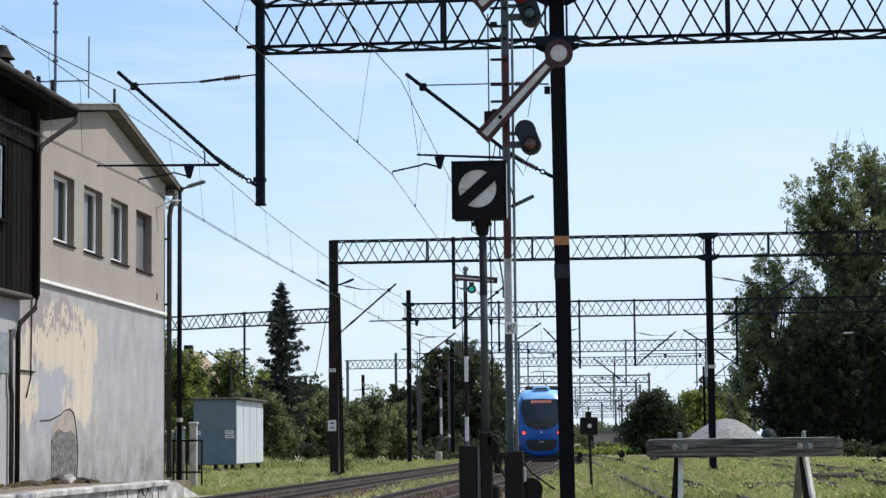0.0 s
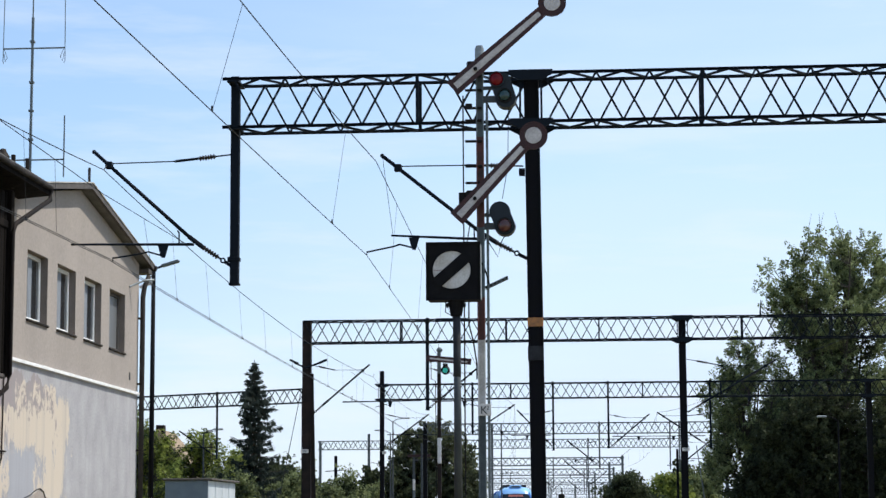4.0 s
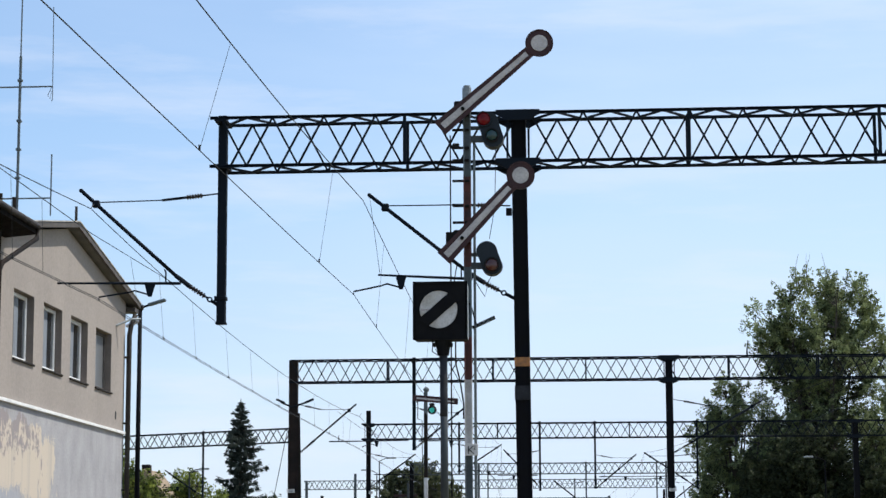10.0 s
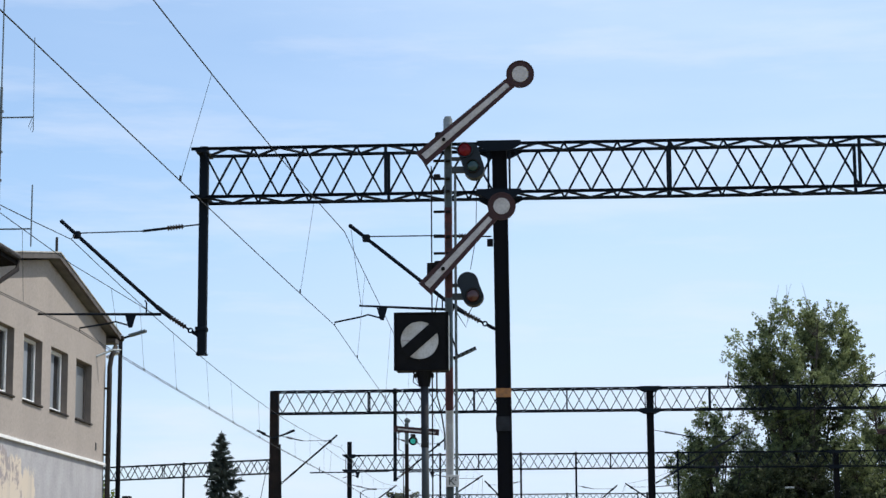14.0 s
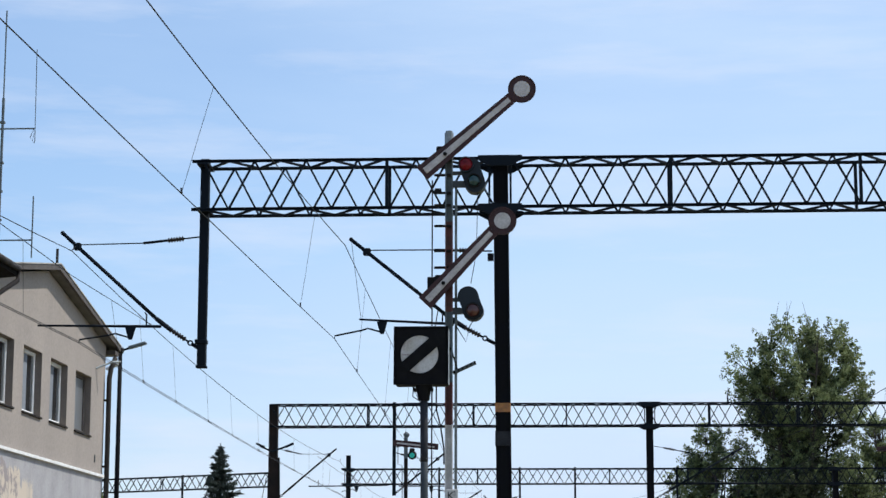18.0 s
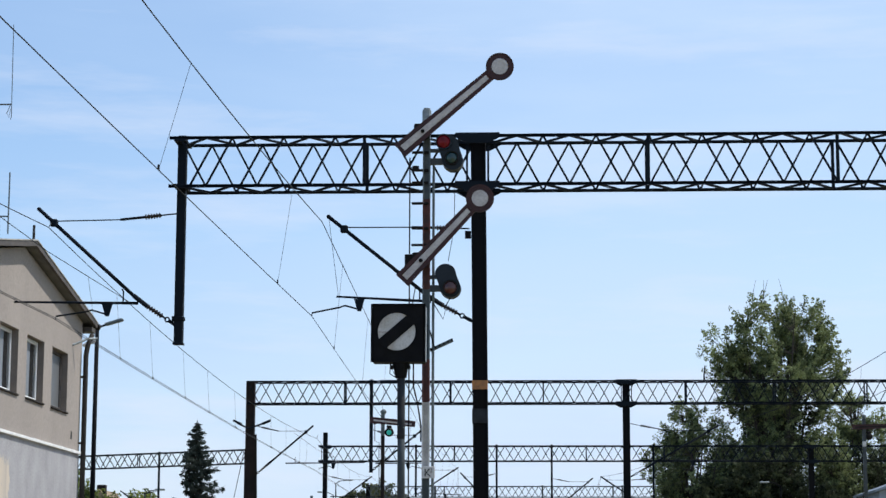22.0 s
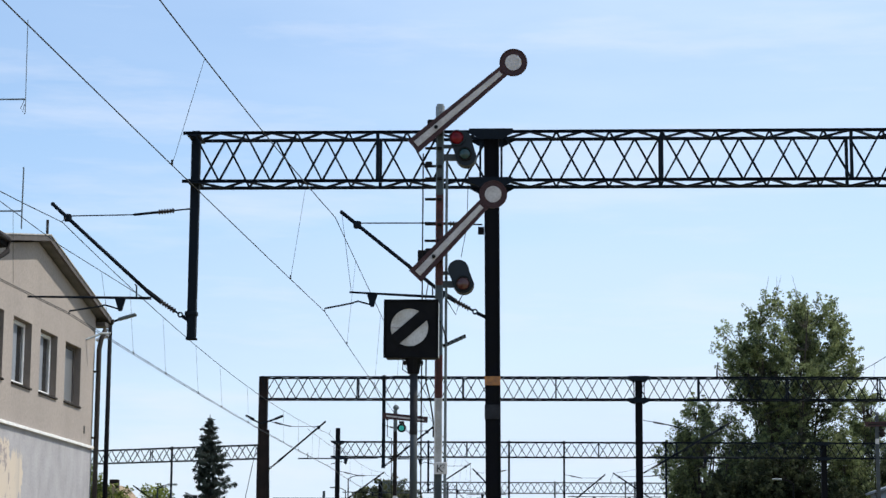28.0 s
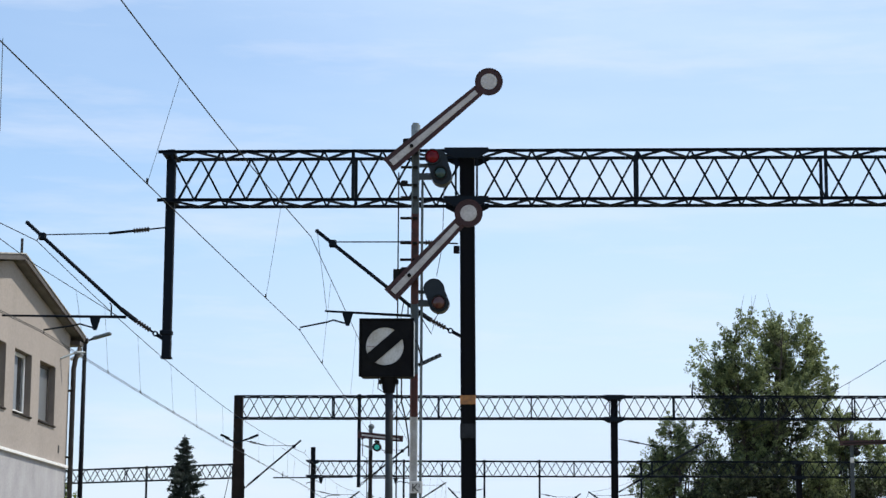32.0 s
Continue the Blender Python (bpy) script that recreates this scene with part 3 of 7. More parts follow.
def scatter_stones(label, line, y0, y1, count, seed):
    """Loose ballast stones on and beside a track."""
    rng = np.random.default_rng(seed)
    y = y0 + (y1 - y0) * rng.uniform(0, 1, count) ** 1.4
    x = np.array([line(v) for v in y]) + rng.normal(0, 0.75, count)
    s = rng.uniform(0.018, 0.042, count) * (0.8 + y / 120)
    base = np.array([(1, 0, -0.4), (-0.5, 0.87, -0.4), (-0.5, -0.87, -0.4), (0, 0, 0.9)])
    a = rng.uniform(0, math.tau, count)
    c, n = np.cos(a), np.sin(a)
    p = base[None] * rng.uniform(0.6, 1.3, (count, 4, 3))
    q = np.stack([p[..., 0] * c[:, None] - p[..., 1] * n[:, None], p[..., 0] * n[:, None] + p[..., 1] * c[:, None], p[..., 2]], 2) * s[:, None, None]
    q += np.stack([x, y, np.full(count, GROUND + 0.02)], 1)[:, None]
    tri = q[:, [0, 1, 3, 1, 2, 3, 2, 0, 3]].reshape(-1, 3)
    tagged(new("ballast_stones", raw_mesh("ballast_stones", tri, 3, M_STONE)), label, "ballast", kind="stuff")


scatter_stones("loose brown ballast stones on the platform track", track_a, 36, 130, 16000, 1)
scatter_stones("loose brown ballast stones on the running track", track_b, 36, 120, 16000, 2)

# ---- platform ----
def build_platform():
    p = thing("platform", (-11.2, 30, GROUND), "low gravel platform with a flaking whitewashed edge", "platform", kind="structure")
    top = 0.60
    sh = Shape()
    ys = [12, 20, 28, 33, 36, 39, 41, 43, 44.6]
    vs = [(x, y, top - 0.03 + 0.02 * noise.noise(Vector((x * 3, y, 1)))) for y in ys for x in (-12.6, -11.8, -11.0, -10.15)]
    sh.add(vs, [(j * 4 + i, j * 4 + i + 1, j * 4 + 5 + i, j * 4 + 4 + i) for j in range(len(ys) - 1) for i in range(3)])
    sh.prism_x([(44.6, top - 0.04), (57, 0.40), (57, 0.0), (44.6, 0.0)], -12.6, -12.05)
    put("platform_top", sh, M_PLATFORM, p, "trodden gravel and weeds")
    y = 12.0
    while y < 44.2:
        w = min(random.uniform(0.85, 1.05), 44.25 - y)
        cap = Shape().box((-10.0, y + w / 2, top - 0.04 + random.uniform(-0.008, 0.008)), (0.42, w - 0.02, 0.12), b=0.02)
        put("edge_slab", cap, M_LIME, p)
        face = Shape().box((-9.96, y + w / 2, (top - 0.1) / 2 + 0.03), (0.2, w - 0.025, top - 0.1), b=0.015)
        put("edge_block", face, M_LIME, p)
        y += w
    for yy, za, zb, lean, w in ((40.6, 0.14, 0.5, 0.05, 0.016), (41.55, 0.2, 0.52, -0.1, 0.03), (41.75, 0.36, 0.5, 0.35, 0.035), (42.4, 0.28, 0.52, -0.28, 0.03), (42.75, 0.1, 0.4, 0.06, 0.018), (43.3, 0.18, 0.5, 0.12, 0.022), (38.9, 0.2, 0.5, -0.06, 0.016)):
        zm = (za + zb) / 2
        put("crack", Shape().tube([(-9.857, yy, zb), (-9.857, yy + lean * 0.3 + 0.02, zm + 0.05), (-9.857, yy + lean * 0.6 - 0.02, zm - 0.05), (-9.857, yy + lean, za)], w, 5, w * 0.4), M_BLACKTXT, p)
    ramp = Shape().prism_x([(44.25, top), (45.1, top - 0.03), (47.9, 0.16), (47.9, 0.0), (44.25, 0.0)], -10.2, -9.86)
    put("end_ramp", ramp, M_LIME, p, "sloping whitewashed end of the platform edge")
    for k, (y, z, sx, sy, sz, m, lab) in enumerate(((42.05, 0.06, 0.5, 0.3, 0.16, M_LUMP, "dark lump of rubble lying at the foot of the wall"), (44.1, 0.10, 0.34, 0.4, 0.26, M_LUMP, "dark lump of rubble lying at the foot of the wall"),
                                                  (44.75, 0.16, 0.26, 0.5, 0.44, M_LIME, "white broken slab leaning at the foot of the wall"), (46.1, 0.08, 0.32, 0.5, 0.28, M_LUMP, "heap of dark rubble at the foot of the wall"))):
        bm = bmesh.new()
        bmesh.ops.create_icosphere(bm, subdivisions=2, radius=0.5)
        for v in bm.verts:
            v.co *= 1 + 0.45 * noise.noise(v.co * 2.3 + Vector((k * 7, 0, 0)))
            v.co = Vector((v.co.x * sx, v.co.y * sy, v.co.z * sz))
        me = bpy.data.meshes.new("rubble")
        bm.to_mesh(me)
        bm.free()
        s = part("rubble", me, m, None, m=pose(-12.2, y, top - 0.03 + z * 0.6 - (0.09 if y > 44.6 else 0), 0, 18 if m == M_LIME else 0, 20 * k))
        tagged(s, lab, "rubble", "lumps by the wall")


build_platform()


# ---- station building ----
WX = -12.5              # face of the gable wall
W0, W1 = 42.9, 55.75    # its two ends
EAVE, RIDGE, WR = 8.50, 9.51, 49.2
BAND_Z = 4.93


def build_house():
    h = thing("station_building", (WX - 5, 49, GROUND), "two-storey station building with beige render above peeling grey plaster", "building")
    th = 0.45
    wins = [(44.58, 46.30), (47.15, 48.87), (49.72, 51.47), (52.35, 54.12)]
    z0, z1 = 5.92, 7.46
    cuts = [W0] + [c for w in wins for c in w] + [W1]
    xo, xi = WX, WX - th

    def slab(ya, yb, za, zb):
        put("wall_pier", Shape().box(((xo + xi) / 2, (ya + yb) / 2, (za + zb) / 2), (th, yb - ya, zb - za)), M_PLASTER_UP, h)

    for i in range(0, len(cuts), 2):
        slab(cuts[i], cuts[i + 1], z0, z1)
    slab(W0, W1, BAND_Z + 0.06, z0)
    put("gable", Shape().prism_x([(W0, z1), (W1, z1), (W1, EAVE), (WR, RIDGE), (W0, EAVE - 0.05)], xi, xo), M_PLASTER_UP, h, "beige render, hardly stained")
    low = Shape().box((WX - th / 2, (41.95 + W1) / 2, BAND_Z / 2), (th, W1 - 41.95, BAND_Z))
    put("lower_wall", low, M_PLASTER_LOW, h, "grey plaster with vertical stains and bared patches")
    band = Shape().box((WX + 0.02, (W0 + W1) / 2, BAND_Z + 0.0), (0.11, W1 - W0 + 0.06, 0.075), b=0.005)
    put("string_course", band, M_BAND, h, "white painted ledge between the storeys")
    far = Shape().box((WX - 5.2, W1 - 0.2, 4.2), (9.4, 0.4, 8.35))
    put("end_wall", far, M_PLASTER_UP, h)
    back = Shape().box((WX - 10.0, (W0 + W1) / 2, 4.2), (0.4, W1 - W0, 8.4))
    back.box((WX - 5.2, W0 + 0.2, 4.2), (9.4, 0.4, 8.35))
    put("back_wall", back, M_PLASTER_UP, h)
    inside = Shape().box((WX - 5.2, (W0 + W1) / 2, z0 - 0.25), (9.2, W1 - W0 - 1, 0.2))
    put("upper_floor", inside, M_TIMBER, h)
    # roof: two low slopes with fascia along the verge
    put("roof_vent", Shape().tube([(WX - 0.1, 50.4, RIDGE - 0.2), (WX - 0.1, 50.4, 10.27)], 0.035, 8), M_PIPE, h, "thin vent pipe at the ridge")
    ov = 0.28
    slope1 = [(W0 - 0.5, EAVE - 0.02), (WR, RIDGE + 0.06), (WR, RIDGE + 0.18), (W0 - 0.5, EAVE + 0.10)]
    slope2 = [(WR, RIDGE + 0.06), (W1 + 0.55, EAVE - 0.06), (W1 + 0.55, EAVE + 0.06), (WR, RIDGE + 0.18)]
    for s in (slope1, slope2):
        put("roof_slope", Shape().prism_x(s, WX - 10.6, WX + ov), M_ROOF, h, "low-pitched roof of grey felt")
    for a, b in (((W0 - 0.5, EAVE - 0.05), (WR, RIDGE + 0.03)), ((WR, RIDGE + 0.03), (W1 + 0.6, EAVE - 0.10))):
        put("verge_board", Shape().prism_x([(a[0], a[1] + 0.0), (b[0], b[1] + 0.0), (b[0], b[1] + 0.13), (a[0], a[1] + 0.13)], WX + ov - 0.05, WX + ov + 0.012), M_FASCIA, h, "weathered barge board")
        put("verge_flashing", Shape().prism_x([(a[0], a[1] + 0.135), (b[0], b[1] + 0.135), (b[0], b[1] + 0.165), (a[0], a[1] + 0.165)], WX + ov - 0.22, WX + ov + 0.03), M_CONC, h, "pale metal flashing along the roof edge")
    put("eave_box", Shape().box((WX - 5.0, W1 + 0.3, EAVE - 0.18), (10.5, 0.5, 0.12)), M_FASCIA, h)
    put("gutter", Shape().tube([(WX + 0.35, W1 + 0.62, EAVE - 0.05), (WX - 10, W1 + 0.62, EAVE - 0.05)], 0.08), M_ZINC, h)
    # windows
    for k, (ya, yb) in enumerate(wins):
        w = put("window", Shape().box((WX - 0.27, (ya + yb) / 2, z0 + 0.03), (0.06, yb - ya - 0.01, 0.06)), M_PVC, h, "plastic window in a deep reveal" if k < 3 else "old window behind dusty glass in a deep reveal")
        fw = 0.09
        fr = Shape()
        x = WX - 0.20
        ym = (ya + yb) / 2
        for yy in (ya + fw / 2, yb - fw / 2):
            fr.box((x, yy, (z0 + z1) / 2), (0.07, fw, z1 - z0 - 0.02), b=0.01)
        for zz in (z0 + fw / 2 + 0.01, z1 - fw / 2 - 0.01):
            fr.box((x, ym, zz), (0.066, yb - ya - 0.02, fw), b=0.01)
        put("window_frame", fr, M_PVC if k < 3 else M_FASCIA, w)
        for a, b in ((ya + fw, yb - fw),):
            put("pane", Shape().box((x - 0.01, (a + b) / 2, (z0 + z1) / 2), (0.012, b - a, z1 - z0 - 2 * fw)), M_GLASS if k < 3 else M_GLASS_GREY, w)
        # Strip on the pane stands for both curtain and painted sky reflection.
        if k < 3:
            put("curtain", Shape().box((x - 0.002, ya + 0.90, (z0 + z1) / 2), (0.012, 0.34, z1 - z0 - 0.19)), M_CURTAIN_GLEAM, w, "pale strip for a half-drawn curtain and the sky mirrored in the pane")
        # Linings only on far jamb and head, where their dark colour adds shade.
        put("reveal", Shape().box((WX - 0.086, yb - 0.004, (z0 + z1) / 2), (0.164, 0.008, z1 - z0)).box((WX - 0.086, ym, z1 - 0.004), (0.164, yb - ya - 0.02, 0.008)), M_REVEAL, w, "reveal of brown-grey render, its colour darkened for the shade there")
        put("window_sill", Shape().box((WX - 0.17, ym, z0 - 0.03), (0.44, yb - ya + 0.06, 0.05), b=0.01), M_ZINC, w, "sheet-metal sill")
    put("bared_masonry", Shape().prism_x([(44.5, 0.5), (46.5, 0.45), (46.58, 0.9), (46.6, 1.35), (46.45, 1.62), (46.1, 1.72), (45.6, 1.68), (45.1, 1.76), (44.7, 1.66), (44.5, 1.5), (44.54, 1.0)], WX - 0.02, WX + 0.012), M_BAREBRICK, h, "dark rubble masonry bared at the foot of the wall")
    put("bared_undercoat", Shape().prism_x([(44.5, 1.5), (46.55, 1.4), (46.5, 1.75), (46.4, 1.98), (46.2, 2.12), (45.92, 2.18), (45.6, 2.12), (45.22, 2.02), (44.85, 1.94), (44.55, 1.8)], WX - 0.02, WX + 0.006), M_PEEL, h, "tan undercoat round the bared masonry")
    put("crack", Shape().tube([(WX + 0.012, 43.6, 1.93), (WX + 0.012, 44.4, 1.95), (WX + 0.012, 45.2, 2.07), (WX + 0.012, 45.6, 2.18), (WX + 0.012, 45.95, 2.22), (WX + 0.012, 46.25, 2.16), (WX + 0.012, 46.45, 1.98), (WX + 0.012, 46.6, 1.6), (WX + 0.012, 46.7, 1.2), (WX + 0.012, 46.66, 0.9), (WX + 0.012, 46.6, 0.5)], 0.012, 5), M_BLACKTXT, h, "dark crack round the bared masonry")
    # pipes at the far corner
    dp = Shape().tube([(WX + 0.25, W1 + 0.15, 8.2), (WX + 0.14, W1 + 0.1, 7.9), (WX + 0.12, W1 - 0.02, 7.6), (WX + 0.12, W1 - 0.02, 0.5)], 0.07)
    put("downpipe", dp, M_PIPE, h, "rust-stained zinc downpipe", True)
    for z in (1.6, 3.4, 5.2, 7.0):
        put("pipe_clip", Shape().box((WX + 0.08, W1 - 0.02, z), (0.16, 0.16, 0.05)), M_ZINC, h)
    put("wall_lamp_bracket", Shape().tube([(WX, 54.6, 7.75), (WX + 0.35, 54.9, 7.95), (WX + 0.55, 55.1, 7.98)], 0.03), M_GREYSTEEL, h)
    put("conduit", Shape().tube([(WX + 0.03, 42.85, 4.6), (WX + 0.03, 42.8, 2.8), (WX + 0.03, 42.5, 2.4)], 0.018, 6), M_ZINC, h)
    put("conduit_clip", Shape().tube([(WX + 0.03, 42.0, 2.95), (WX + 0.03, 43.1, 2.95)], 0.02, 6), M_ZINC, h)
    put("vent_hole", Shape().box((WX + 0.003, 54.75, 5.35), (0.02, 0.12, 0.2)), M_BLACKTXT, h)
    for yy, zz in ((46.9, 9.75), (55.2, 8.95)):
        put("roof_pipe", Shape().tube([(WX - 0.7, yy, zz - 0.5), (WX - 0.7, yy, zz + 0.15)], 0.05), M_ZINC, h)
    return h


build_house()


def build_annex():
    """Timber-clad signal cabin that adjoins the building on the platform side."""
    a = thing("timber_annex", (-13.5, 34, GROUND), "old signal cabin clad in black-stained boards over a plastered base", "building")
    X, y0, y1 = -12.25, 26.0, 42.1
    put("base_wall", Shape().box((-12.5 - 0.25, (y0 + 41.94) / 2, 2.2), (0.5, 41.94 - y0, 4.4)), M_PLASTER_GREY, a, "grey plaster with stains")
    put("end_wall", Shape().box((X - 2.4, y1 - 0.35, 6.4), (3.3, 0.4, 3.9)), M_TIMBER, a)
    put("near_wall", Shape().box((X - 2.3, y0 + 0.25, 4.2), (3.5, 0.4, 8.4)), M_TIMBER, a)
    put("back_wall", Shape().box((X - 4.2, (y0 + y1) / 2, 4.2), (0.4, y1 - y0, 8.4)), M_TIMBER, a)
    put("floor_beam", Shape().box((X - 0.3, (y0 + y1) / 2, 4.46), (0.7, y1 - y0, 0.09), b=0.02), M_FASCIA, a, "weathered pale beam under the boarding")
    w0, w1, wz0, wz1 = 36.8, 39.95, 5.85, 7.35
    bd = Shape().box((0, 0, 0), (0.035, 0.155, 1.0), b=0.006).mesh("board")
    bd.materials.append(M_TIMBER)
    y = y0
    i = 0
    while y < y1:
        spans = [(4.52, wz0), (wz1, 8.3)] if w0 - 0.1 < y < w1 else [(4.52, 8.3)]
        for za, zb in spans:
            o = part("board", bd, None, a)
            o.matrix_basis = Matrix.Translation(Vector((X + 0.0 + (0.012 if i % 2 else 0), y + 0.08, (za + zb) / 2)) - a.location) @ Matrix.Diagonal((1, 1, zb - za, 1))
        y += 0.16
        i += 1
    put("wall_core", Shape().box((X - 0.1, (y0 + w0) / 2, 6.4), (0.12, w0 - y0, 3.8)).box((X - 0.1, (w1 + y1) / 2, 6.4), (0.12, y1 - w1, 3.8))
        .box((X - 0.1, (w0 + w1) / 2, (4.5 + wz0) / 2), (0.12, w1 - w0, wz0 - 4.5)).box((X - 0.1, (w0 + w1) / 2, (wz1 + 8.3) / 2), (0.12, w1 - w0, 8.3 - wz1)), M_TIMBER, a)
    win = put("window", Shape().box((X + 0.05, (w0 + w1) / 2, wz0 - 0.03), (0.18, w1 - w0 + 0.1, 0.05)), M_TIMBER, a, "cabin window with a pale frame")
    fr = Shape()
    for yy in (w0 + 0.04, (w0 + w1) / 2, w1 - 0.04):
        fr.box((X - 0.04, yy, (wz0 + wz1) / 2), (0.07, 0.08, wz1 - wz0), b=0.008)
    for zz in (wz0 + 0.04, wz1 - 0.04):
        fr.box((X - 0.04, (w0 + w1) / 2, zz), (0.066, w1 - w0, 0.08), b=0.008)
    put("window_frame", fr, M_GREYSTEEL, win, "pale weathered frame")
    for s in (0, 1):
        put("pane", Shape().box((X - 0.06, w0 + (w1 - w0) * (0.25 + 0.5 * s), (wz0 + wz1) / 2), (0.012, (w1 - w0) / 2 - 0.12, wz1 - wz0 - 0.14)), M_GLASS, win)
    put("corner_post", Shape().box((X + 0.03, y1 - 0.02, 6.4), (0.2, 0.2, 3.9), b=0.02), M_TIMBER, a)
    put("lintel_board", Shape().box((X + 0.03, (y0 + y1) / 2, 7.62), (0.06, y1 - y0, 0.16), b=0.01), M_TIMBER, a)
    # roof with deep eave
    put("roof_slope", Shape().prism([(X + 0.50, 8.62), (X - 4.6, 9.55), (X - 4.6, 9.67), (X + 0.50, 8.74)], y0 - 0.6, y1 + 1.70), M_ROOF, a, "felt roof with a deep eave")
    put("soffit", Shape().prism([(X + 0.46, 8.50), (X - 0.4, 8.42), (X - 0.4, 8.50), (X + 0.46, 8.60)], y0 - 0.5, y1 + 1.65), M_TIMBER, a)
    put("gutter", Shape().tube([(X + 0.50, y0 - 0.6, 8.66), (X + 0.48, y1 + 1.62, 8.66)], 0.065), M_ZINC, a, "half-round zinc gutter", True)
    put("downpipe", Shape().tube([(X + 0.48, y1 + 1.62, 8.62), (X + 0.47, y1 + 1.60, 8.40), (X + 0.17, y1 + 0.05, 7.66), (X + 0.14, y1 - 0.08, 7.45), (X + 0.14, y1 - 0.08, 4.5), (X + 0.10, y1 - 0.12, 4.22), (X - 0.12, 41.68, 3.92), (X - 0.14, 41.6, 3.7), (X - 0.14, 41.6, 0.6)], 0.055), M_BROWNMAST, a, "bent dark downpipe", True)
    for vx, vy, vz, vs in ((-13.2, 43.0, 9.78, 1.0), (-12.64, 43.0, 9.30, 0.6)):
        v = put("roof_vent", Shape().tube([(vx, vy, 8.75), (vx, vy, vz - 0.08)], 0.15 * vs, 14), M_ZINC, a, "round metal roof ventilator", True)
        put("vent_cap", Shape().tube([(vx, vy, vz - 0.1 * vs), (vx, vy, vz), (vx, vy, vz + 0.19 * vs)], 0.27 * vs, 14, 0.09 * vs), M_ZINC, v)
        put("vent_collar", Shape().tube([(vx, vy, vz - 0.26 * vs), (vx, vy, vz - 0.16 * vs)], 0.25 * vs, 14, 0.16 * vs), M_ZINC, v)
    put("vent_pipe", Shape().tube([(-12.41, 43.0, 8.7), (-12.41, 43.0, 9.28)], 0.05, 8), M_ZINC, a)
    put("second_pipe", Shape().tube([(-12.42, 41.2, 3.75), (-12.42, 41.2, 2.6), (-12.42, 41.3, 2.4), (-12.42, 41.3, 0.6)], 0.05), M_PIPE, a, smooth=True)
    put("wall_box", Shape().box((-12.42, 40.2, 3.25), (0.18, 1.2, 0.85), b=0.02), M_GREYSTEEL, a, "grey box on the plaster wall")


build_annex()


def build_antenna():
    x, y = -13.5, 48.2
    up = 0.12
    an = thing("antenna_mast", (x, y, 9.3), "slim grey radio mast with whip aerials on the roof", "antenna")
    put("mast", Shape().tube([(x, y, 9.2), (x, y, 13.6)], 0.035, 8), M_GREYPOST, an)
    put("mast_tip", Shape().tube([(x, y, 13.55), (x, y, 15.8)], 0.018, 6), M_GREYPOST, an)
    for z, a, b in ((9.98 + up, -0.45, 0.82), (12.72 + up, -0.72, 0.80)):
        put("cross_arm", Shape().tube([(x + a, y, z), (x + b, y, z)], 0.02, 6), M_GREYPOST, an)
    put("whip_aerial", Shape().tube([(x + 0.82, y, 9.55 + up), (x + 0.82, y, 11.05 + up)], 0.018, 6), M_GREYPOST, an)
    for s in (-0.70, 0.78):
        put("whip_aerial", Shape().tube([(x + s, y, 12.35 + up), (x + s * 1.03, y, 12.4 + up), (x + s, y, 14.7 + up)], 0.010, 6), M_GREYPOST, an)
        put("loop_wire", Shape().tube([(x + s, y, 12.72 + up), (x + s * 0.88, y, 12.5 + up), (x + s * 0.95, y, 12.4 + up), (x + s, y, 12.6 + up)], 0.008, 5), M_GREYPOST, an)
    for z in (10.6, 11.3, 12.0, 13.0):
        put("mast_clamp", Shape().box((x, y, z), (0.11, 0.11, 0.05)), M_GREYPOST, an)


build_antenna()


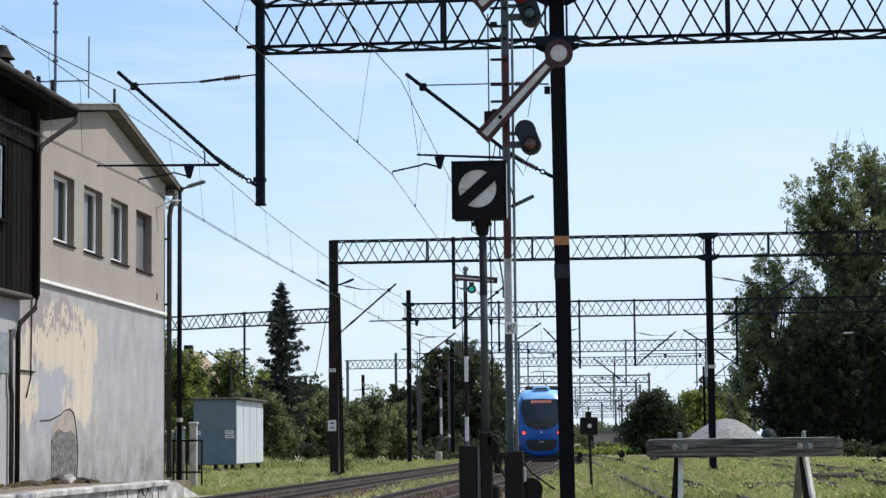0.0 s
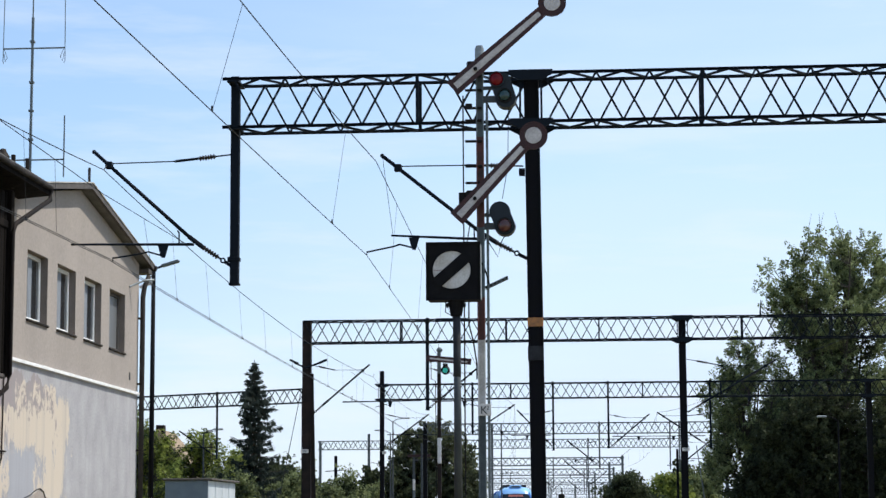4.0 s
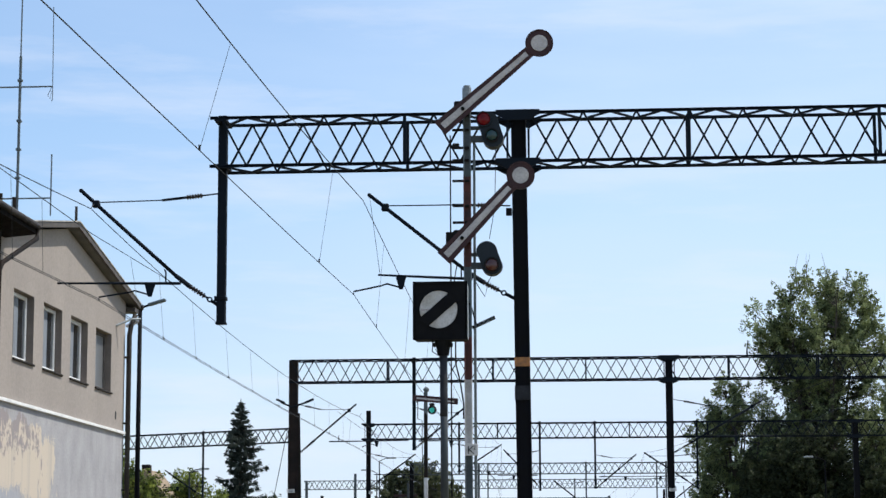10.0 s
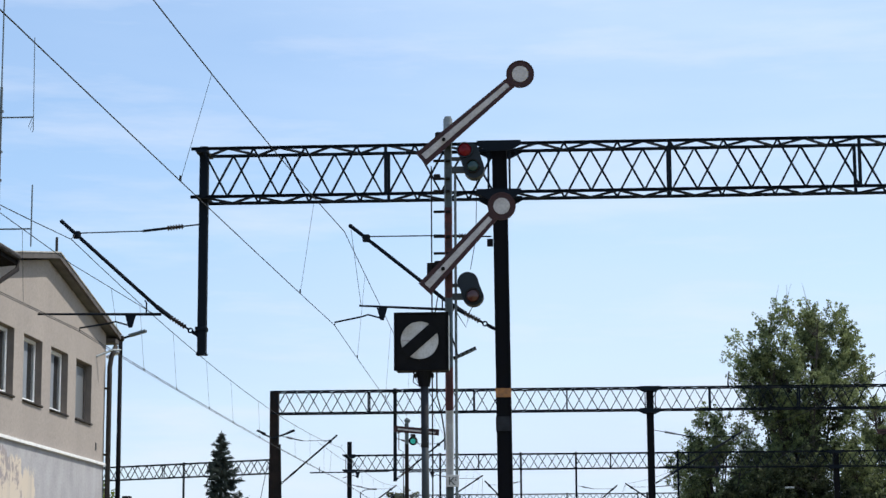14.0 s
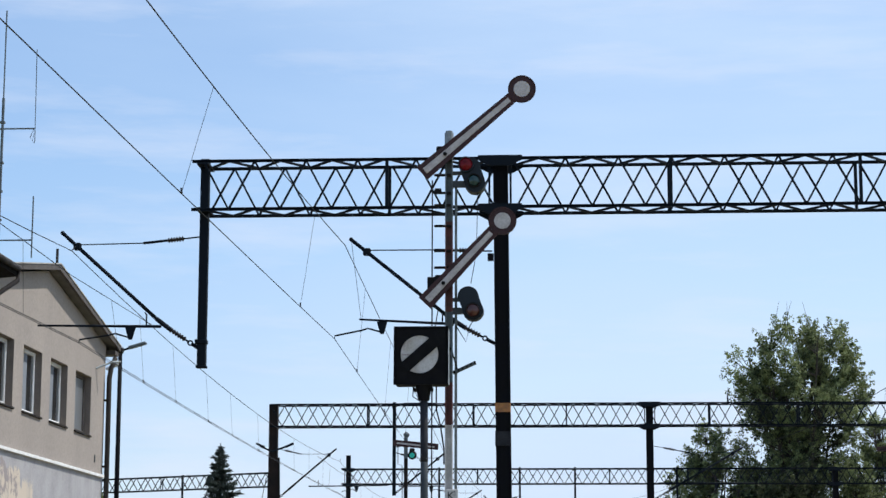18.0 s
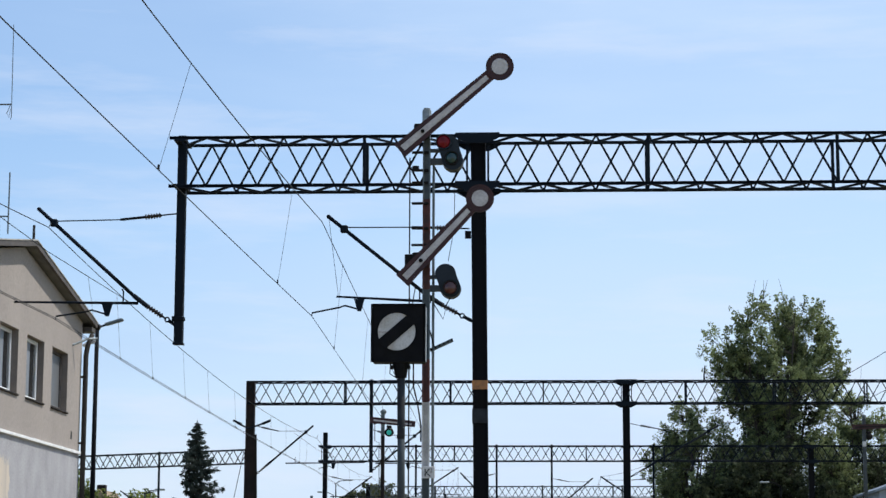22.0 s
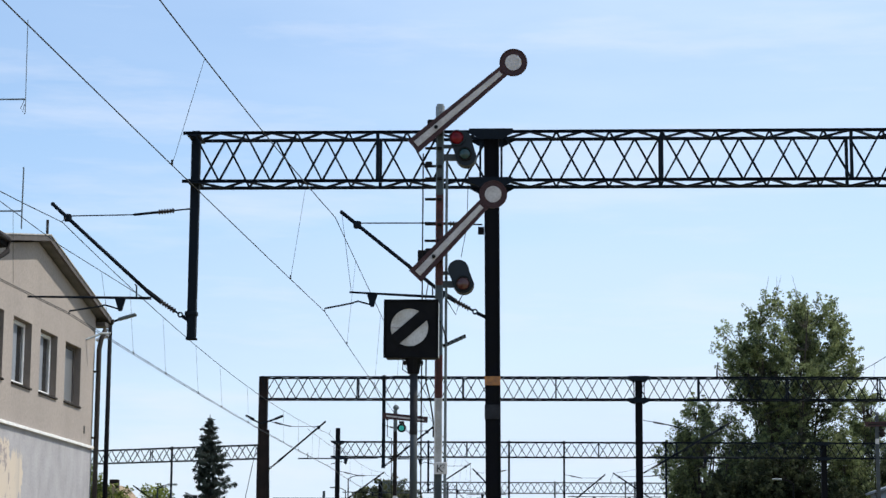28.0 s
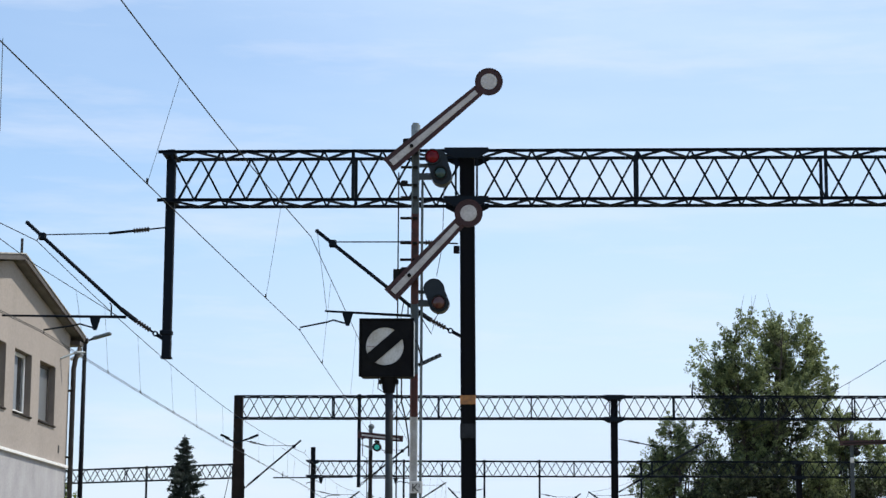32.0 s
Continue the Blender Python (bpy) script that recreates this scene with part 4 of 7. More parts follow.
# ---- gantries over the tracks ----
def gantry(label, y, x0, x1, zb, zt, depth, columns, drops=(), plates=(), pitch=0.457, single=True, chord=0.056, bar=0.04, skew=0.0, matl=None, caps=True, over=0.0, sections=()):
    """A lattice portal: box beam of four chords with zigzag bars, on columns, with posts hanging from it.
    columns: (x, width, top, material); drops: (x, width, foot); sections: (from, to, a top node of the front face, node spacing)."""
    matl = matl or M_TRUSS
    t = thing("line_gantry", (columns[0][0], y, GROUND), label, "line gantry", "lattice gantries across the tracks")

    def Y(x, back):
        return y + skew * (x - x0) + (depth if back else 0.0)

    for z, back in ((zb, 0), (zb, 1), (zt, 0), (zt, 1)):
        s = Shape()
        a, b = Vector((x0 - over * (1 - 0.3 * back), Y(x0, back), z)), Vector((x1, Y(x1, back), z))
        s.bar(a, b, chord, 0.02)
        s.bar(a + Vector((0, -chord / 2 + 0.008 if not back else chord / 2 - 0.008, 0)), b + Vector((0, -chord / 2 + 0.008 if not back else chord / 2 - 0.008, 0)), 0.016, chord)
        put("beam_chord", s, matl, t)
    ends = []
    for sa, sb, node, p2 in sections or [(x0, x1, x0, pitch * 2)]:
        i = math.ceil((sa - 0.06 - node) / (p2 / 2))
        while node + (i + 1) * p2 / 2 < sb + 0.06:
            xa, xb = node + i * p2 / 2, node + (i + 1) * p2 / 2
            odd = i % 2
            for back in (0, 1):
                lo = (odd + back) % 2
                ends.append(("lattice_bar", (xa, Y(xa, back), zb if lo else zt), (xb, Y(xb, back), zt if lo else zb)))
            ends.append(("wind_bar", (xa, Y(xa, odd), zb), (xb, Y(xb, 1 - odd), zb)))
            ends.append(("wind_bar", (xa, Y(xa, 1 - odd), zt), (xb, Y(xb, odd), zt)))
            i += 1
    if single:
        kinds = {}
        for nm, p, q in ends:
            if nm not in kinds:
                ln = (Vector(q) - Vector(p)).length
                me = Shape().box((0, 0, 0), (ln, bar if nm == "lattice_bar" else bar * 1.1, bar * 0.8)).mesh(nm)
                me.materials.append(matl)
                kinds[nm] = me
            bar_at(kinds[nm], nm, t, Vector(p) - t.location, Vector(q) - t.location)
    else:
        s = Shape()
        for nm, p, q in ends:
            s.bar(p, q, bar, bar)
        tagged(put("lattice", s, matl, t), kind="stuff")
    for x in plates:
        for back in (0, 1):
            put("joint_plate", Shape().box((x, Y(x, back), (zb + zt) / 2), (0.055, 0.03, zt - zb)), matl, t)
    for c in columns:
        x, w, top, cm = c[:4]
        foot = c[4] if len(c) > 4 else x
        yc = Y(x, 0) + depth / 2
        s = Shape()
        hh = ((-w / 2, -w / 2), (-w / 2 + 0.03, -w / 2), (-w / 2 + 0.03, -w * 0.42), (w / 2 - 0.03, -w * 0.42), (w / 2 - 0.03, -w / 2), (w / 2, -w / 2),
              (w / 2, w / 2), (w / 2 - 0.03, w / 2), (w / 2 - 0.03, w * 0.42), (-w / 2 + 0.03, w * 0.42), (-w / 2 + 0.03, w / 2), (-w / 2, w / 2))
        s.add([(cx + dx, yc + dy, z) for cx, z in ((foot, 0.0), (x, top)) for dx, dy in hh], [tuple(range(11, -1, -1)), tuple(range(12, 24))] + [(i, (i + 1) % 12, 12 + (i + 1) % 12, 12 + i) for i in range(12)])
        col = put("column", s, cm, t, "tall dark steel column")
        put("column_foot", Shape().box((foot, yc, 0.12), (w + 0.16, w + 0.16, 0.26), b=0.04), M_SLEEPER, t)
        if caps and not (c[3] == M_BROWNMAST):
            for z in (zb, zt):
                for yy in (Y(x, 0) - 0.05, Y(x, 1) + 0.02):
                    g = Shape().prism([(x - w * 1.5, z + 0.05), (x + w * 1.5, z + 0.05), (x + w * 1.5, z - 0.03), (x + w * 0.75, z - 0.13), (x - w * 0.75, z - 0.13), (x - w * 1.5, z - 0.03)], yy, yy + 0.03)
                    put("gusset", g, matl, t, "bolted gusset plate")
            for e in (-1, 1):
                put("post_bar", Shape().box((x + e * w * 0.72, Y(x, 0) + 0.01, (zb + zt) / 2), (0.035, 0.035, zt - zb)), matl, t)
    for x, w, foot in drops:
        yc = Y(x, 0) + depth / 2
        put("drop_post", Shape().box((x, yc, (foot + zt + 0.1) / 2), (w, w * 0.9, zt + 0.1 - foot), b=0.01), matl, t, "post hanging from the beam")
        put("foot_cap", Shape().box((x, yc, foot + 0.01), (w + 0.03, w * 0.9 + 0.03, 0.035), b=0.006), matl, t)
        put("clamp_band", Shape().box((x, yc, foot + 0.44), (w + 0.035, w * 0.9 + 0.035, 0.07), b=0.008).box((x - w * 0.62, yc, foot + 0.44), (0.06, 0.05, 0.09), b=0.008), matl, t)
        for z in (zb + 0.02, zt - 0.03):
            put("post_bracket", Shape().box((x, yc, z), (w + 0.05, depth + 0.06, 0.04)), matl, t)
    return t


g1 = gantry("black lattice gantry on a tall tarred column beside the signals", 34.5, -6.186, 13.5, 8.13, 8.97, 0.6,
            [(-1.05, 0.25, 9.06, M_TAR, -0.98), (12.6, 0.25, 9.06, M_TAR)], [(-6.15, 0.15, 5.45)], [-2.98, 1.84, 5.02, 8.35], pitch=0.438, over=0.14,
            sections=[(-6.1, -2.98, -5.25, 0.885), (-2.98, -1.0, -2.48, 0.89), (-1.0, 1.84, 0.06, 0.90), (1.84, 5.02, 2.75, 0.905), (5.02, 8.35, 5.53, 0.9), (8.35, 13.5, 8.85, 0.9)])
for z, hgt, mm, nm in ((4.74, 0.15, M_ORANGE, "orange_band"), (4.22, 0.24, M_PALERING, "grey_band")):
    put(nm, Shape().box((-1.02, 34.8, z), (0.258, 0.258, hgt)), mm, g1, "faded painted ring")
put("earth_bracket", Shape().box((-1.22, 34.72, 7.3), (0.1, 0.1, 0.12)), M_TAR, g1)
g2 = gantry("dark lattice gantry across the station throat", 80, -11.4, 18.6, 8.40, 9.25, 0.65,
            [(-11.3, 0.33, 9.28, M_BROWNMAST), (3.30, 0.27, 9.25, M_TAR), (17.9, 0.3, 9.25, M_TAR)], [(-6.58, 0.13, 5.75)], [-7.6, -3.5, 0.1, 5.6, 9.0, 12.5], pitch=0.47)
put("spike", Shape().tube([(6.31, 80.1, 9.2), (6.30, 80.1, 9.45), (6.33, 80.1, 9.85)], 0.05, 6, 0.012), M_TRUSS, g2, "thin upright spike on the beam")
put("beam_plate", Shape().box((-5.6, 79.9, 9.22), (1.25, 0.06, 0.14), b=0.02), M_TRUSS, g2)
gantry("dark lattice gantry behind the first two", 115, -12.0, 21.0, 8.25, 9.08, 0.65,
            [(-12.0, 0.24, 9.85, M_TAR), (14.85, 0.3, 9.1, M_TAR)], [(-6.94, 0.11, 6.3), (-2.46, 0.11, 5.35), (0.59, 0.11, 5.45), (6.2, 0.11, 5.4)], [-4.8, 2.5, 6.8], pitch=0.5, single=False)
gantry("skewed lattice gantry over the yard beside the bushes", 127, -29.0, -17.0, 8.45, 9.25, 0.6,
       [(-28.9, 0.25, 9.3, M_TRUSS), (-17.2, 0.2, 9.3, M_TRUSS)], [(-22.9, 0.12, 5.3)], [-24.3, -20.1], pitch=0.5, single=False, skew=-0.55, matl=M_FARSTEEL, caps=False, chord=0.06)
# Beyond 150 m the lattice turns paler grey: haze is in its colour.
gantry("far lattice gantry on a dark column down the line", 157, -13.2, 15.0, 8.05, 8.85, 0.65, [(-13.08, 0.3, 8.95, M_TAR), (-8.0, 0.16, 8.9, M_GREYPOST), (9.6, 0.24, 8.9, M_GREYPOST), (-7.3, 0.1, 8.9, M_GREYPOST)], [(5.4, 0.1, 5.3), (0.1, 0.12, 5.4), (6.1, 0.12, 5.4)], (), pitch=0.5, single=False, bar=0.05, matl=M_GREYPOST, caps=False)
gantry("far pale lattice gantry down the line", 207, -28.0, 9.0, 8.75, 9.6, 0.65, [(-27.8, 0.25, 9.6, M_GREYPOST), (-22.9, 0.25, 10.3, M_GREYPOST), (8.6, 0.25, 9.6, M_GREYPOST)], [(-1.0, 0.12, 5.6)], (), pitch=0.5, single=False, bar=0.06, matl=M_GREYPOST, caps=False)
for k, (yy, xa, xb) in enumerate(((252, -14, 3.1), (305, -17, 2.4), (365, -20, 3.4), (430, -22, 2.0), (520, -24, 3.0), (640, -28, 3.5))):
    gantry("lattice gantry in the distance, haze put into its pale colour", yy, xa, xb, 8.25, 9.15, 0.65, [(xa + 0.2, 0.28, 9.2, M_GREYPOST), (xb - 0.2, 0.28, 9.4, M_GREYPOST)], [((xa + xb) / 2, 0.14, 5.6), (xb - 4.5, 0.14, 5.6)], (), pitch=0.8, single=False, bar=0.08, chord=0.12, matl=M_GREYPOST, caps=False)


# ---- cantilevers that carry the overhead line ----
def insulator(p, q, parent):
    p, q = Vector(p), Vector(q)
    s = Shape().lathe(p, q, [0.02] + [0.024, 0.048, 0.046, 0.026] * 6 + [0.02])
    put("insulator", s, M_PORC, parent, "ribbed brown insulator")


def cantilever(label, y, foot, tip, tie, reg_a, reg_b, steady, r=0.032, joint=None, hook=None, level=None):
    """foot: the fixing on the post; joint: where strut and registration tube meet; tip: the strut's head; tie: the tie rod's fixing;
    reg_a, reg_b: ends of the registration tube; hook: x of the steady arm's bracket; steady: where the contact wire is held. All (x, z)."""
    F, T, R = (Vector((p[0], y, p[1])) for p in (foot, tip, tie))
    J = Vector((joint[0], y, joint[1])) if joint else F.lerp(T, 0.24)
    t = thing("line_cantilever", F, label, "cantilever arm", "cantilever arms of the overhead line")
    put("strut", Shape().tube([J, T], r), M_TRUSS, t, smooth=True)
    low = F.lerp(J, 0.38)
    insulator(low, F.lerp(J, 0.80), t)
    put("post_clevis", Shape().tube([F, F.lerp(J, 0.2)], 0.03, 8), M_TRUSS, t)
    put("ring_link", Shape().disc((F.lerp(J, 0.26).x, y - 0.015, F.lerp(J, 0.26).z), 0.05, 0.03, 14, 0.025).bar(F.lerp(J, 0.3), low, 0.035), M_TRUSS, t)
    put("strut_socket", Shape().tube([F.lerp(J, 0.78), J.lerp(T, 0.06)], r * 1.25, 8), M_TRUSS, t)
    head = T.lerp(J, 0.15)
    z1 = head.z + 0.03
    k1 = Vector((R.x + (head.x - R.x) * 0.46, y, (level or z1)))
    k2 = R.lerp(k1, 0.5)
    put("tie_rod", Shape().tube([k1, Vector((head.x, y, z1))], 0.011, 6), M_TRUSS, t)
    put("tie_bar", Shape().tube([k1, k1.lerp(R, 0.42)], 0.024, 6), M_TRUSS, t)
    insulator(k1.lerp(R, 0.42), k1.lerp(R, 0.72), t)
    put("tie_link", Shape().tube([R, k1.lerp(R, 0.72)], 0.014, 6), M_TRUSS, t)
    put("head_clamp", Shape().box(head, (0.13, 0.1, 0.13), b=0.02), M_TRUSS, t)
    put("tip_cap", Shape().box(T, (0.07, 0.07, 0.07), b=0.02), M_TRUSS, t)
    A, B, S = Vector((reg_a[0], y, reg_a[1])), Vector((reg_b[0], y, reg_b[1])), Vector((steady[0], y, steady[1]))
    put("registration_tube", Shape().tube([A, A.lerp(B, 0.5), B], 0.026, 8, 0.017), M_TRUSS, t, smooth=True)
    f = (hook - B.x) / (A.x - B.x) if hook is not None else 0.4
    m = B.lerp(A, f)
    put("steady_bracket", Shape().prism([(m.x - 0.09, m.z - 0.02), (m.x + 0.09, m.z - 0.02), (m.x + 0.03, m.z - 0.23), (m.x - 0.03, m.z - 0.23)], y - 0.02, y + 0.02), M_TRUSS, t)
    e = Vector((m.x, y, m.z - 0.2))
    put("steady_arm", Shape().tube([e, e.lerp(S, 0.3) + Vector((0, 0, 0.10)), e.lerp(S, 0.42) + Vector((0, 0, 0.08)), S + Vector((0, 0, 0.05)), S], 0.016, 6), M_TRUSS, t)
    if F.x - T.x > 2.45:
        put("hanger_wire", Shape().tube([T, B.lerp(A, 0.02)], 0.004, 4), M_WIRE, t)
    hk = A.lerp(B, 0.12)
    put("hanger_hook", Shape().tube([hk, hk + Vector((0, 0, 0.2)), hk + Vector((-0.03 if A.x < F.x else 0.03, 0, 0.24))], 0.014, 6), M_TRUSS, t)
    return t


cantilever("tubular cantilever reaching out over the platform track", 34.8, (-6.18, 5.76), (-8.62, 7.80), (-6.22, 7.71), (-6.86, 6.16), (-9.00, 6.19), (-8.27, 5.89), joint=(-6.84, 6.20), hook=-7.39, level=7.61)
cantilever("tubular cantilever reaching out from the tall column", 34.8, (-1.15, 5.83), (-3.61, 7.64), (-1.2, 7.42), (-1.85, 6.17), (-3.46, 6.26), (-3.88, 5.93), joint=(-1.81, 6.19), hook=-3.07, level=7.45)
cantilever("cantilever on the brown mast", 80.3, (-11.1, 5.62), (-8.86, 7.53), (-11.1, 7.55), (-9.9, 6.1), (-6.8, 6.12), (-8.6, 5.85), 0.035)
cantilever("cantilever on the hanging post", 80.3, (-6.55, 5.80), (-4.68, 7.32), (-6.55, 7.4), (-6.4, 6.1), (-4.3, 6.1), (-4.6, 5.85), 0.035)
cantilever("cantilever on the second column", 80.3, (3.45, 5.58), (6.84, 7.55), (3.45, 7.62), (3.6, 6.2), (7.3, 6.2), (6.7, 5.85), 0.035)
cantilever("cantilever far down the line", 115.3, (-11.9, 5.6), (-9.4, 7.4), (-11.9, 7.46), (-11.7, 6.3), (-8.9, 6.3), (-9.2, 5.85), 0.04)
cantilever("cantilever far down the line", 115.3, (-6.9, 6.4), (-4.6, 7.9), (-6.9, 7.9), (-6.7, 6.5), (-4.4, 6.4), (-4.9, 5.9), 0.04)
cantilever("cantilever far down the line", 115.3, (-2.4, 5.46), (-4.45, 7.6), (-2.4, 7.6), (-2.6, 6.2), (-4.8, 6.2), (-4.4, 5.9), 0.04)
cantilever("cantilever far down the line", 115.3, (0.65, 5.49), (2.83, 7.30), (0.65, 7.3), (0.8, 6.1), (3.2, 6.1), (2.7, 5.9), 0.04)
cantilever("cantilever far down the line", 115.3, (6.15, 5.49), (3.3, 7.40), (6.1, 7.3), (5.9, 6.1), (3.0, 6.1), (3.4, 5.9), 0.04)
cantilever("cantilever on the skewed gantry", 124.0, (-22.9, 5.4), (-25.2, 7.0), (-22.9, 7.0), (-23.0, 6.0), (-25.4, 6.0), (-25.0, 5.7), 0.04)
for i, (yy, xs) in enumerate(((157.3, (0.1, 6.1)), (207.3, (-22.9, -1.0)), (252.3, (-5.45, -1.4)), (305.3, (-7.3, -2.1)), (365.3, (-8.3, -1.1)))):
    for j, x in enumerate(xs):
        s = 1 if (i + j) % 2 else -1
        cantilever("cantilever far down the line", yy, (x, 5.6), (x + s * 2.4, 7.5), (x, 7.5), (x + s * 0.3, 6.1), (x + s * 2.8, 6.1), (x + s * 2.2, 5.85), 0.05)


def overhead_line(label, supports, double=False, droppers=5, stitched=False, sag=(0.92, 0.5), spots=()):
    """supports: (y, contact x, contact z, messenger x, messenger z). A stitched line has a second short wire slung below each support."""
    t = thing("overhead_line", (supports[0][1], supports[0][0], supports[0][2]), label, "overhead line", "overhead lines")

    def drop(u, span):
        return (sag[0] if span > 46 else sag[1]) * min(1, span / 45) * 4 * u * (1 - u)

    def mess(a, b, u):
        return Vector((a[3] + (b[3] - a[3]) * u, a[0] + (b[0] - a[0]) * u, a[4] + (b[4] - a[4]) * u - drop(u, b[0] - a[0])))

    def cont(a, b, u):
        return Vector((a[1] + (b[1] - a[1]) * u, a[0] + (b[0] - a[0]) * u, a[2] + (b[2] - a[2]) * u - 0.10 * 4 * u * (1 - u)))

    cw, mw = [], []
    for a, b in zip(supports, supports[1:]):
        cw += [cont(a, b, i / 20) for i in range(20)]
        mw += [mess(a, b, i / 20) for i in range(20)]
        for u in [(y - a[0]) / (b[0] - a[0]) for y in spots if a[0] < y < b[0]] or [(i + 0.5) / droppers for i in range(droppers)]:
            c, q = cont(a, b, u), mess(a, b, u)
            d = put("dropper", Shape().tube([c, q], 0.0028, 4), M_WIRE, t)
            put("dropper_clip", Shape().box(c + Vector((0, 0, 0.03)), (0.02, 0.03, 0.06)), M_WIRE, d)
    e = supports[-1]
    cw.append(Vector((e[1], e[0], e[2])))
    mw.append(Vector((e[3], e[0], e[4])))
    put("contact_wire", Shape().tube(cw, 0.0062, 6), M_WIRE, t)
    if double:
        put("contact_wire", Shape().tube([p + Vector((0.055, 0, 0)) for p in cw], 0.0062, 6), M_WIRE, t)
    put("messenger_wire", Shape().tube(mw, 0.0076, 6), M_WIRE, t)
    if stitched:
        for a in supports[1:3]:
            put("stitch_wire", Shape().tube([(a[3], a[0] - 7.3, a[4] - 0.33), (a[3], a[0], a[4] - 0.42), (a[3], a[0] + 7.3, a[4] - 0.32)], 0.007, 5), M_WIRE, t)
            for dy in (-3.2, 3.2):
                put("stitch_dropper", Shape().tube([(a[3], a[0] + dy, a[4] - 0.39), (a[1], a[0] + dy * 1.1, a[2])], 0.0035, 4), M_WIRE, t)
            put("support_hanger", Shape().tube([(a[3], a[0], a[4]), (a[3] + 0.03, a[0] + 0.2, a[4] + 0.14)], 0.008, 5), M_WIRE, t)


overhead_line("contact and messenger wires over the platform track", [(-15, -9.0, 5.9, -8.5, 7.5), (34.6, -8.27, 5.88, -8.4, 7.45), (80.3, -8.72, 5.80, -8.7, 7.06), (115.3, -9.2, 5.85, -9.4, 7.4), (157, -8.2, 5.85, -8.4, 7.4), (207, -9.0, 5.85, -9.0, 7.4), (305, -8.8, 5.85, -8.8, 7.4)], True, stitched=True, sag=(0.75, 0.48), spots=[40.6, 44.3, 48.7, 52.5, 57.5, 61.6, 65.8, 70.0, 74.4])
overhead_line("contact and messenger wires over the running track", [(-15, -4.85, 5.93, -4.04, 7.2), (34.8, -3.88, 5.93, -3.72, 7.55), (80.3, -4.6, 5.85, -4.56, 7.26), (115.3, -4.9, 5.9, -4.6, 7.8), (157, -6.2, 5.85, -6.2, 7.4), (207, -9.6, 5.85, -9.6, 7.4), (305, -14.8, 5.85, -14.8, 7.4)], sag=(0.54, 0.03),
              spots=[4.5, 13.2, 21.9, 30.8, 39.4, 47.0, 54.6, 62.2, 69.8])
overhead_line("contact and messenger wires over the outer track", [(20, 8.6, 5.9, 8.6, 7.6), (80.3, 6.7, 5.85, 6.84, 7.55), (115.3, 3.4, 5.9, 3.3, 7.4), (157, 3.0, 5.85, 3.0, 7.4), (252, -3.0, 5.85, -3.0, 7.4)])


# ---- mechanical signal with two arms ----
def arm_shape(pivot, disc, tail, w0, w1, y):
    """Outline of a signal arm, from its square tail to its round end, in the x-z plane."""
    p, d = Vector((pivot[0], 0, pivot[1])), Vector((disc[0], 0, disc[1]))
    a = (d - p).normalized()
    s = Vector((-a.z, 0, a.x))
    e = p - a * tail
    return a, s, p, d, e


